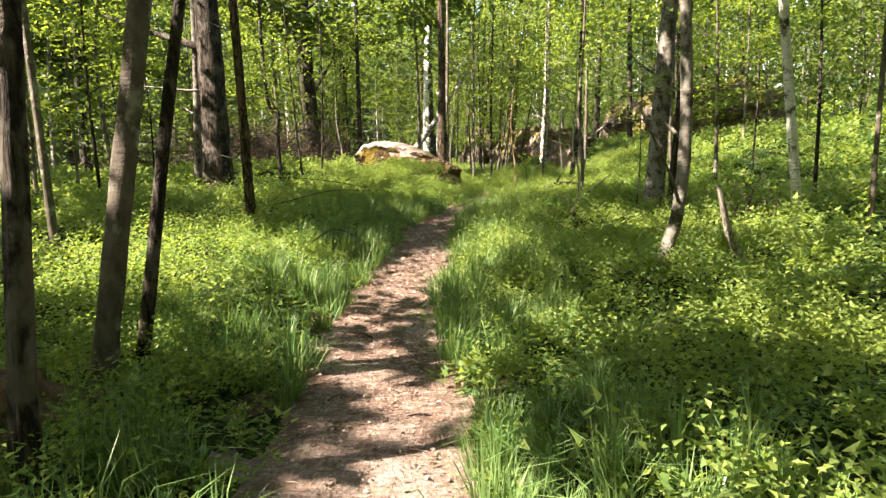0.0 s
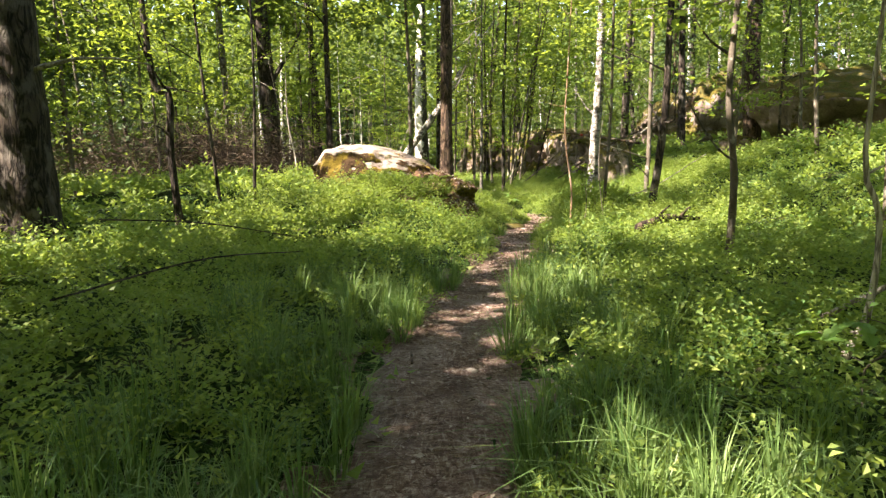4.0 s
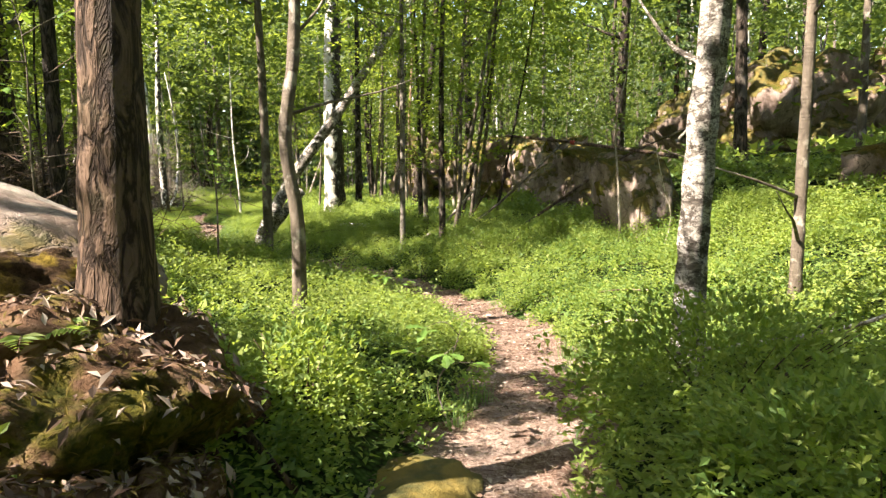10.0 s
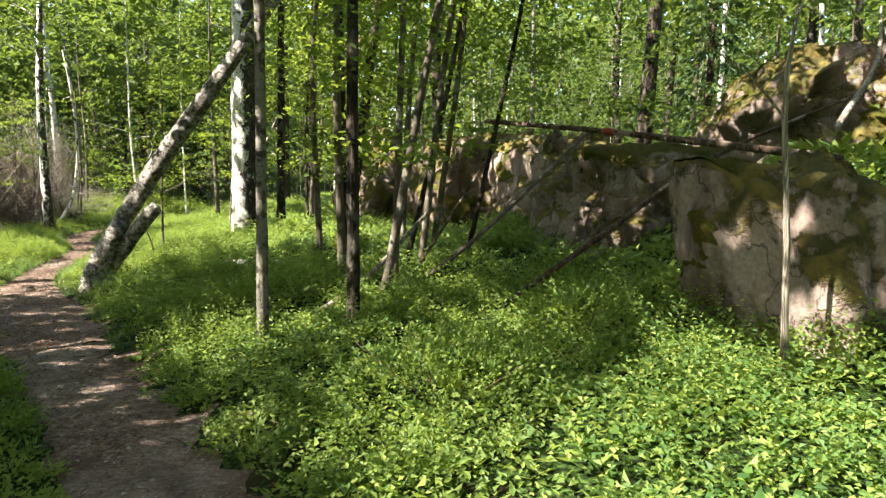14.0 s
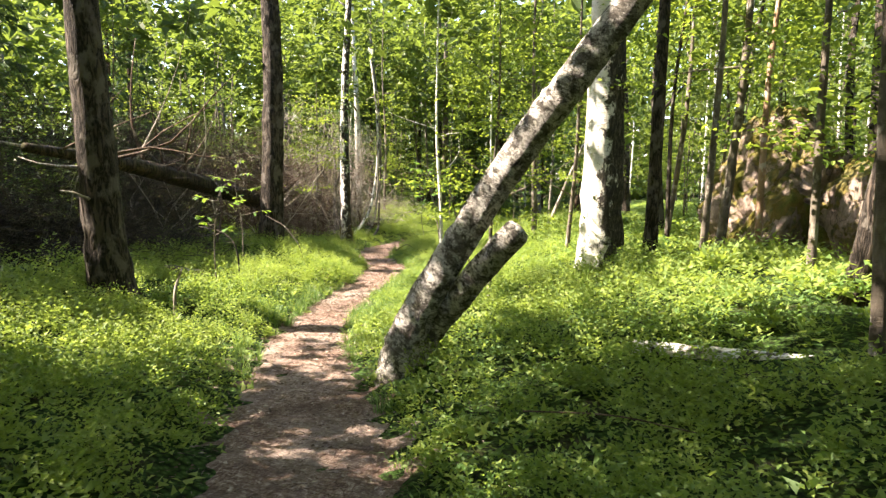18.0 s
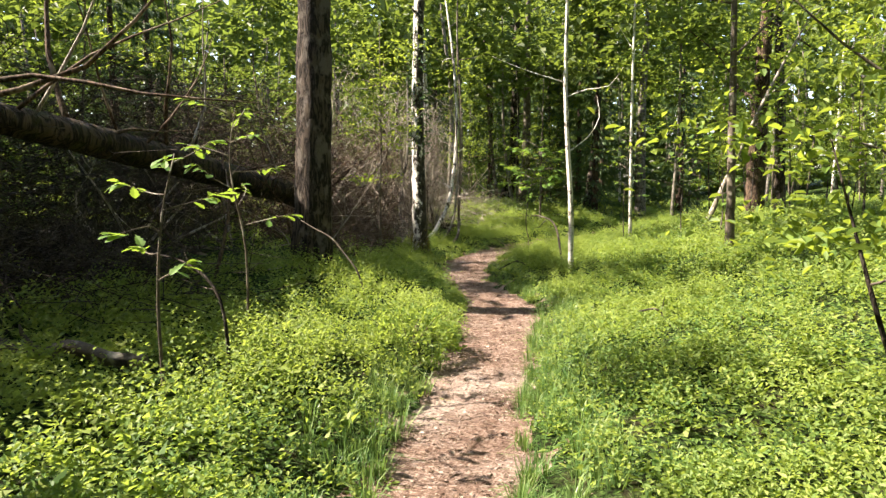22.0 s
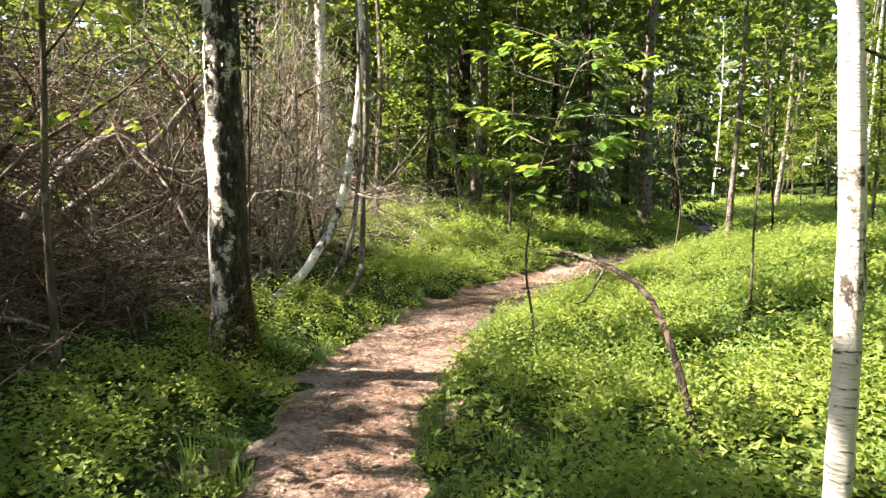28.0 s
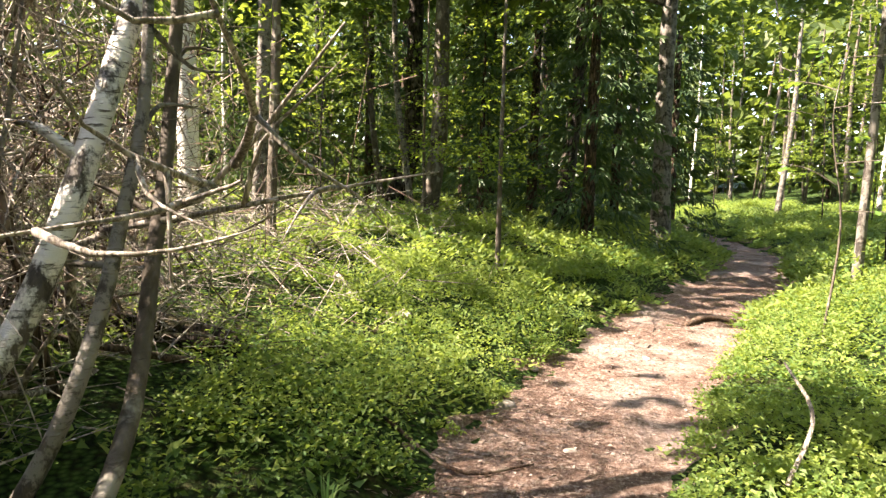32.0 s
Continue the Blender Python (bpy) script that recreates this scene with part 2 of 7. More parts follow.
def old_birch_bark(name, at, lean=0.22, grain=5.5):
    """White towards -x; towards +x black and cracked, that side's shade painted in too."""
    k = Mat(name, 0.75, 0.25)
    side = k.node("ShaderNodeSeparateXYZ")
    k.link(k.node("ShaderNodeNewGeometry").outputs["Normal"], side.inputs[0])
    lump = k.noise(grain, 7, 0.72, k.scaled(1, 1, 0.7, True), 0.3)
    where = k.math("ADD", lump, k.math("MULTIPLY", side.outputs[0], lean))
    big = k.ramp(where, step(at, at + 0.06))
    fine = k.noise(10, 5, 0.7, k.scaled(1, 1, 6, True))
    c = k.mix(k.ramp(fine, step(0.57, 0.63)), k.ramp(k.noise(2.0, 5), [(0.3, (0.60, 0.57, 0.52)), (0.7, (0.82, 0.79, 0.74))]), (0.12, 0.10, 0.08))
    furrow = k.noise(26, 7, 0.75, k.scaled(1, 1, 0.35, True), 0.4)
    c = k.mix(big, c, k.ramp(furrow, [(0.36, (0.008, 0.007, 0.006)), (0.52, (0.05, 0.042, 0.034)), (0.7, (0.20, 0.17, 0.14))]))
    k.color(c)
    k.bump(k.mix(big, fine, furrow), 0.9, 0.03)
    return k.m


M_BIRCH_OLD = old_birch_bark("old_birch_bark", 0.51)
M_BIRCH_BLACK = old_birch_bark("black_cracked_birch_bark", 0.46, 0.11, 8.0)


def rock_material(name, a, b, moss_at, moss_share, gold=0.5):
    k = Mat(name, 0.85, 0.25)
    n1 = k.noise(1.6, 8, 0.65, None, 0.5)
    n2 = k.noise(26, 6, 0.7)
    wob = k.node("ShaderNodeVectorMath")
    wob.operation = "ADD"
    wn = k.node("ShaderNodeTexNoise")
    wn.inputs["Scale"].default_value = 2.2
    wn.inputs["Detail"].default_value = 6
    k.link(k.tc, wn.inputs["Vector"])
    k.link(k.scaled(1.0, 1.0, 0.5), wob.inputs[0])
    k.link(wn.outputs["Color"], wob.inputs[1])
    crack = k.voronoi(0.7, wob.outputs[0])
    streak = k.noise(3.0, 6, 0.65, k.scaled(1, 1, 0.22), 0.4)
    c = k.mix(k.ramp(n2, step(0.35, 0.7)), a, b)
    c = k.mix(k.math("MULTIPLY", k.ramp(n1, step(0.45, 0.62)), 0.75), c, (0.16, 0.11, 0.085))
    c = k.mix(k.math("MULTIPLY", k.ramp(streak, step(0.48, 0.64)), 0.8), c, (0.085, 0.06, 0.048))
    c = k.mix(k.ramp(crack, [(0.0, (0.8, 0.8, 0.8)), (0.010, (0, 0, 0))]), c, (0.03, 0.022, 0.018))
    mossc = k.mix(k.ramp(k.noise(7, 5), step(0.4, 0.62)), (0.045, 0.05, 0.012), (0.14, 0.105, 0.022))
    where = k.math("ADD", k.math("MULTIPLY", k.up(), 0.22), k.noise(1.9, 7, 0.68, None, 0.3))
    fac = k.math("MULTIPLY", k.ramp(where, step(moss_at, moss_at + 0.07)), moss_share)
    k.color(k.mix(fac, c, mossc))
    k.bump(k.math("ADD", k.math("MULTIPLY", n2, 0.35), k.math("ADD", n1, fac)), 0.8, 0.05)
    return k.m


M_BLOCK = rock_material("moss_streaked_brown_granite", (0.36, 0.29, 0.26), (0.20, 0.155, 0.135), 0.52, 0.95)
M_GRANITE = rock_material("pink_grey_granite", (0.40, 0.32, 0.285), (0.24, 0.185, 0.16), 0.55, 0.95)
M_BOULDER = rock_material("pale_lichened_granite", (0.44, 0.40, 0.35), (0.27, 0.225, 0.185), 0.76, 0.8)
M_CLIFF = rock_material("mossy_brown_granite", (0.31, 0.24, 0.20), (0.16, 0.12, 0.10), 0.52, 0.95)


def soil_material():
    k = Mat("needle_strewn_soil", 0.92, 0.1)
    fib = k.noise(42, 6, 0.7, k.scaled(1, 0.35, 1), 1.2)
    fib2 = k.noise(38, 6, 0.7, k.scaled(0.35, 1, 1), 1.0)
    big = k.noise(0.9, 5, 0.6)
    c = k.ramp(k.math("MULTIPLY", k.math("ADD", fib, fib2), 0.5), [(0.36, (0.060, 0.034, 0.025)), (0.5, (0.200, 0.132, 0.104)), (0.64, (0.52, 0.43, 0.37))])
    c = k.mix(k.math("MULTIPLY", k.ramp(big, step(0.47, 0.66)), 0.45), c, (0.50, 0.425, 0.38))
    c = k.mix(k.math("MULTIPLY", k.ramp(k.noise(3.1, 6, 0.65), step(0.50, 0.64)), 0.6), c, (0.11, 0.07, 0.053))
    k.color(c)
    k.bump(k.math("ADD", k.math("ADD", fib, fib2), k.noise(9, 4)), 0.9, 0.03)
    return k.m


def floor_material():
    k = Mat("mossy_forest_litter", 0.95, 0.1)
    n = k.noise(2.4, 7, 0.65)
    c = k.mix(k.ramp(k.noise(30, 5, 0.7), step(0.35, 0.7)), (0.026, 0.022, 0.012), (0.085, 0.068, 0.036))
    # low leaves painted as cells, the shade between them as near-black edges
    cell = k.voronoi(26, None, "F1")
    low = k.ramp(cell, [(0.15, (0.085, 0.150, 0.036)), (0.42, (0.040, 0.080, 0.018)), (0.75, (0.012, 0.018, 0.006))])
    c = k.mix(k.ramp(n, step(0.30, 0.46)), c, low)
    k.color(c)
    k.bump(k.noise(24, 6, 0.7), 1.0, 0.06)
    return k.m


M_SOIL, M_FLOOR = soil_material(), floor_material()


def earth_material():
    k = Mat("rooty_brown_earth", 0.95, 0.1)
    n = k.noise(5, 8, 0.7, None, 0.4)
    c = k.ramp(n, [(0.32, (0.035, 0.02, 0.013)), (0.5, (0.15, 0.088, 0.055)), (0.68, (0.27, 0.18, 0.12))])
    c = k.mix(k.ramp(k.noise(2.1, 6, 0.65), step(0.52, 0.6)), c, k.mix(k.ramp(k.noise(30, 4), step(0.4, 0.6)), (0.05, 0.055, 0.012), (0.15, 0.13, 0.025)))
    k.color(c)
    k.bump(k.math("ADD", n, k.math("MULTIPLY", k.noise(34, 6, 0.7), 0.5)), 1.0, 0.07)
    return k.m


M_EARTH = earth_material()
_k = Mat("dead_leaf_litter", 0.8, 0.2)
_k.color(_k.ramp(_k.island(), [(0.0, (0.075, 0.045, 0.032)), (0.5, (0.175, 0.118, 0.090)), (1.0, (0.44, 0.37, 0.315))]))
M_LITTER = _k.m
_k = Mat("ivy_leaf", 0.35, 0.4)
_k.color(_k.ramp(_k.island(), [(0.0, (0.02, 0.06, 0.01)), (1.0, (0.06, 0.13, 0.02))]))
M_IVY = _k.m
_k = Mat("faded_red_paint", 0.7, 0.3)
_k.color(_k.ramp(_k.noise(40, 4), [(0.35, (0.20, 0.03, 0.02)), (0.7, (0.48, 0.07, 0.05))]))
M_PAINT = _k.m
_k = Mat("rock_moss", 0.95, 0.1)
_n = _k.noise(55, 5, 0.7)
_k.color(_k.mix(_k.ramp(_k.noise(3.5, 5), step(0.42, 0.6)), _k.ramp(_n, [(0.35, (0.03, 0.035, 0.007)), (0.65, (0.10, 0.105, 0.02))]), _k.ramp(_n, [(0.35, (0.05, 0.036, 0.010)), (0.65, (0.145, 0.11, 0.025))])))
_k.bump(_n, 1.0, 0.03)
M_MOSS = _k.m
_k = Mat("brown_rock_moss", 0.95, 0.1)
_n = _k.noise(40, 6, 0.72)
_k.color(_k.mix(_k.ramp(_k.noise(4.5, 6, 0.65), step(0.50, 0.60)), _k.ramp(_n, [(0.35, (0.022, 0.013, 0.007)), (0.65, (0.10, 0.062, 0.034))]), _k.ramp(_n, [(0.35, (0.10, 0.07, 0.012)), (0.65, (0.26, 0.19, 0.035))])))
_k.bump(_n, 1.0, 0.03)
M_BROWN_MOSS = _k.m
M_GOLD_MOSS = leaf_material("golden_moss", (0.06, 0.05, 0.012), (0.13, 0.105, 0.022), (0.24, 0.20, 0.04), (0.30, 0.26, 0.05), 0.25)


# ---- mesh helpers ----
def mesh_of(name, V, F, material, smooth=False):
    """A mesh from arrays of places and of triangles."""
    V, F = np.asarray(V, np.float32), np.asarray(F, np.int32)
    me = bpy.data.meshes.new(name)
    me.vertices.add(len(V))
    me.vertices.foreach_set("co", V.ravel())
    n = F.shape[1]
    me.loops.add(F.size)
    me.loops.foreach_set("vertex_index", F.ravel())
    me.polygons.add(len(F))
    me.polygons.foreach_set("loop_start", np.arange(0, F.size, n, dtype=np.int32))
    me.polygons.foreach_set("use_smooth", np.full(len(F), smooth))
    me.update(calc_edges=True)
    me.materials.append(material)
    return me


def part(name, me, parent, label="", at=None):
    ob = new(name, me)
    ob.parent = parent
    if at is not None:
        ob.matrix_local = at
    if label:
        ob["label"] = label
    return ob


def thing(name, at, label, category, group="", kind=""):
    ob = new(name)
    ob.empty_display_size = 0.2
    ob.matrix_world = at if isinstance(at, Matrix) else Matrix.Translation(at)
    return tagged(ob, label, category, group, kind)


def curve_through(pts, n):
    """n+1 places along a smooth line through pts."""
    P = np.asarray(pts, float)
    if len(P) == 2:
        return P[0] + (P[1] - P[0]) * np.linspace(0, 1, n + 1)[:, None]
    Q = np.vstack([2 * P[0] - P[1], P, 2 * P[-1] - P[-2]])
    s = np.linspace(0, len(P) - 1 - 1e-9, n + 1)
    i, f = s.astype(int), (s % 1)[:, None]
    a, b, c, d = Q[i], Q[i + 1], Q[i + 2], Q[i + 3]
    return 0.5 * (2 * b + (c - a) * f + (2 * a - 5 * b + 4 * c - d) * f**2 + (3 * b - a - 3 * c + d) * f**3)


def tube(pts, radii, sides=9, rough=0.08, seed=0, n=None, capped=True):
    """Quads (as triangles) of a round stem along pts; radii are read off along it, rough makes it uneven."""
    rs = np.random.RandomState(seed)
    n = n or max(4, 3 * len(pts))
    C = curve_through(pts, n)
    R = np.interp(np.linspace(0, 1, n + 1), np.linspace(0, 1, len(radii)), radii)
    T = np.gradient(C, axis=0)
    T /= np.linalg.norm(T, axis=1)[:, None]
    ref = np.array([1.0, 0, 0]) if abs(T[0][0]) < 0.9 else np.array([0, 1.0, 0])
    V = []
    lob = rs.normal(0, rough, sides)
    for c, r, t in zip(C, R, T):
        u = ref - t * ref.dot(t)
        u /= np.linalg.norm(u)
        w = np.cross(t, u)
        ref = u
        a = np.arange(sides) * 2 * np.pi / sides
        k = r * (1 + lob + rs.normal(0, rough * 0.5, sides))
        V.append(c + (np.cos(a) * k)[:, None] * u + (np.sin(a) * k)[:, None] * w)
    V = np.vstack(V)
    F = []
    for i in range(n):
        for j in range(sides):
            p, q = i * sides + j, i * sides + (j + 1) % sides
            F += [(p, q, q + sides), (p, q + sides, p + sides)]
    if capped:
        V = np.vstack([V, C[-1] + T[-1] * R[-1] * 0.4, C[0] - T[0] * R[0] * 0.2])
        e, f = len(V) - 2, len(V) - 1
        m = n * sides
        F += [(m + j, m + (j + 1) % sides, e) for j in range(sides)] + [((j + 1) % sides, j, f) for j in range(sides)]
    return V, np.array(F)


def joined(pieces):
    V, F, k = [], [], 0
    for v, f in pieces:
        V.append(v)
        F.append(np.asarray(f) + k)
        k += len(v)
    return np.vstack(V), np.vstack(F)


def unit(a):
    return a / np.maximum(np.linalg.norm(a, axis=-1, keepdims=True), 1e-9)


def sliver_leaves(C, A, L, W, rs):
    """One triangle a leaf, for undergrowth away from the path."""
    n = len(C)
    A = unit(A)
    S = unit(np.cross(A, np.array([0, 0, 1.0]) + rs.normal(0, 0.35, (n, 3))))
    L, W = np.broadcast_to(L, n)[:, None], np.broadcast_to(W, n)[:, None]
    V = np.stack([C - S * W * 0.34, C + A * L * 0.25 + S * W * 0.4, C + A * L], 1).reshape(-1, 3)
    return V, np.arange(3 * n).reshape(-1, 3)


def leaves(C, A, L, W, rs, fold=0.25, fine=False):
    """Folded leaves: C the stalks' places, A the ways they point, L lengths, W widths."""
    n = len(C)
    A = unit(A)
    S = unit(np.cross(A, np.array([0, 0, 1.0]) + rs.normal(0, 0.35, (n, 3))))
    N = np.cross(S, A)
    L, W = np.broadcast_to(L, n)[:, None], np.broadcast_to(W, n)[:, None]
    lift = N * W * fold
    tip = C + A * L - N * L * 0.12
    if not fine:
        V = np.stack([C, C + A * L * 0.48 + S * W * 0.5 + lift, tip, C + A * L * 0.48 - S * W * 0.5 + lift], 1).reshape(-1, 3)
        b = (np.arange(n) * 4)[:, None]
        F = np.stack([b + np.array([0, 1, 2]), b + np.array([0, 2, 3])], 1).reshape(-1, 3)
        return V, F
    V = np.stack([C, C + A * L * 0.28 + S * W * 0.42 + lift, C + A * L * 0.68 + S * W * 0.40 + lift * 0.8, tip,
                  C + A * L * 0.68 - S * W * 0.40 + lift * 0.8, C + A * L * 0.28 - S * W * 0.42 + lift], 1).reshape(-1, 3)
    b = (np.arange(n) * 6)[:, None]
    F = np.stack([b + np.array(t) for t in ((0, 1, 2), (0, 2, 3), (0, 3, 4), (0, 4, 5))], 1).reshape(-1, 3)
    return V, F


def smooth01(lo, hi, v):
    s = np.clip((v - lo) / (hi - lo), 0, 1)
    return s * s * (3 - 2 * s)


def waves(x, y, size, seed=0):
    """Gentle unevenness, about -1 to 1."""
    rs = np.random.RandomState(seed + 91)
    out = 0
    for _ in range(6):
        a, k, p = rs.uniform(0, 6.28), rs.uniform(0.6, 1.7) * 6.28 / size, rs.uniform(0, 6.28)
        out = out + np.sin((x * np.cos(a) + y * np.sin(a)) * k + p)
    return out / 3.2


# ---- the lie of the land ----
WAY_Y = [-16, -9, -6, -3.8, -1.9, 0, 1.7, 3.3, 5, 6.5, 8.2, 9.5, 10.7, 12.2, 13.7, 15.2, 17.2, 19.5, 21.6, 23.6, 25.5, 28, 30, 31.9, 33.9, 35.5, 37.2, 38.6, 40.5, 42.5, 45, 49, 54, 70]
WAY_X = [-0.6, -0.3, -0.44, -0.62, -0.58, -0.4, -0.3, 0.0, 0.47, 0.66, 0.95, 1.3, 1.75, 1.87, 1.6, 0.85, -0.3, -1.65, -2.75, -3.85, -4.66, -5.28, -5.69, -6.15, -7.42, -8.05, -8.37, -8.34, -8.12, -7.55, -6.75, -5.1, -3.5, -4.2]
WAY_W = [0.45, 0.45, 0.44, 0.44, 0.4, 0.4, 0.4, 0.33, 0.29, 0.25, 0.28, 0.42, 0.33, 0.31, 0.33, 0.42, 0.48, 0.62, 0.66, 0.5, 0.44, 0.43, 0.44, 0.56, 0.5, 0.5, 0.58, 0.54, 0.63, 0.68, 0.72, 0.68, 0.62, 0.6]
LIE_Y = [-16, -9, -4, -2, 0.2, 2.2, 4.8, 7.5, 8.7, 11.5, 13.3, 16, 19, 22.3, 26.2, 30.4, 34.6, 36.8, 39.5, 42, 57, 90]
LIE_Z = [-0.05, 0.0, 0.04, 0.06, 0.13, 0.18, 0.16, 0.14, 0.06, -0.17, -0.22, -0.22, -0.35, -0.55, -0.75, -0.87, -0.93, -0.97, -1.02, -1.04, -1.2, -1.4]
BANK_Y = [-16, 4, 8, 9.5, 12, 14, 16, 20, 23, 27, 31, 36, 60]
BANK_X = [4.8, 4.6, 4.2, 3.9, 4.4, 4.8, 5.2, 5.3, 4.8, 3.8, 3.0, 3.8, 6.0]
BANK_H = [0.0, 0.0, 0.25, 0.45, 0.4, 0.35, 0.6, 1.0, 1.0, 0.9, 0.6, 0.2, 0.2]


def way_x(y):
    return sum(np.interp(np.asarray(y, float) + o, WAY_Y, WAY_X) for o in (-0.5, -0.25, 0, 0.25, 0.5)) / 5


def way_w(y):
    return np.interp(y, WAY_Y, WAY_W)


def land(x, y):
    """Height of the ground."""
    x, y = np.asarray(x, float), np.asarray(y, float)
    z = sum(np.interp(y + o, LIE_Y, LIE_Z) for o in (-0.8, 0, 0.8)) / 3
    off = x - way_x(y)
    d = np.abs(off)
    w = way_w(y)
    z = z + 0.09 * smooth01(w, w + 0.4, d) + 0.15 * np.clip(d - 0.6, 0, 4.0) * np.where(off > 0, 0.45 + 0.55 * smooth01(3, 8, y), 0.45 + 0.55 * smooth01(6, 10, y))
    z = z + 0.26 * np.exp(-(((x + 1.6) / 1.2) ** 2 + ((y - 7.6) / 2.2) ** 2) / 2) * smooth01(0.25, 1.2, d)
    # the bilberry mound that carries the boulder, and the steep shoulder under the pine
    z = z + 0.34 * np.exp(-(((x + 4.3) / 1.3) ** 2 + ((y - 9.2) / 1.7) ** 2) / 2)
    z = z + 0.42 * np.exp(-(((x + 0.4) / 0.4) ** 2 + ((y - 8.65) / 0.5) ** 2) / 2) * smooth01(0.5, 1.0, d)
    bx, bh = np.interp(y, BANK_Y, BANK_X), np.interp(y, BANK_Y, BANK_H)
    z = z + bh * smooth01(bx - 0.8, bx + 1.4, x) + 0.12 * np.clip(x - bx - 1.2, 0, 14) * smooth01(3, 9, y)
    bumps = 0.05 * waves(x, y, 2.6, 3) + 0.10 * waves(x, y, 7.0, 5)
    return z + bumps * smooth01(w + 0.1, w + 1.2, d) + 0.012 * waves(x, y, 1.1, 8)


def gz(x, y):
    return float(land(x, y))


def stretched(lo, fine_lo, fine_hi, hi, step_len, grow=1.25):
    """Even steps between fine_lo and fine_hi, growing ones beyond."""
    mid = list(np.arange(fine_lo, fine_hi + 1e-6, step_len))
    a, s = [fine_lo], step_len
    while a[-1] > lo:
        s *= grow
        a.append(a[-1] - s)
    b, s = [mid[-1]], step_len
    while b[-1] < hi:
        s *= grow
        b.append(b[-1] + s)
    return np.array(a[:0:-1] + mid + b[1:])


def sheet(X, Y, Z):
    nx, ny = len(X), len(Y)
    gx, gy = np.meshgrid(X, Y)
    V = np.stack([gx, gy, Z(gx, gy)], -1).reshape(-1, 3)
    i = (np.arange(ny - 1)[:, None] * nx + np.arange(nx - 1)).ravel()
    return V, np.stack([i, i + 1, i + nx + 1, i + nx], 1)


gxs, gys = stretched(-900, -13, 10, 900, 0.22), stretched(-900, -11, 52, 900, 0.3)
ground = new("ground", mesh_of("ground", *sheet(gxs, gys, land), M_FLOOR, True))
tagged(ground, "uneven mossy forest floor with brown leaf litter", "ground", kind="structure")

# the trodden path, a strip with soft uneven edges
ys = np.arange(-15, 66, 0.1)
us = np.linspace(-1, 1, 19)
gu, gy = np.meshgrid(us, ys)
edge = way_w(gy) * (1 + 0.14 * waves(gy, gy * 0 + gu * 0.3, 1.3, 12)) + 0.30
gx = way_x(gy) + gu * edge
pz = land(gx, gy) + 0.016 + 0.010 * waves(gx, gy, 0.5, 21) + 0.006 * waves(gx, gy, 0.21, 22) - 0.045 * np.abs(gu) ** 5
n_u = len(us)
pi_ = (np.arange(len(ys) - 1)[:, None] * n_u + np.arange(n_u - 1)).ravel()
path = new("path", mesh_of("path", np.stack([gx, gy, pz], -1).reshape(-1, 3), np.stack([pi_, pi_ + 1, pi_ + n_u + 1, pi_ + n_u], 1), M_SOIL, True))
tagged(path, "narrow trodden earth footpath strewn with dry needles", "path", kind="structure")


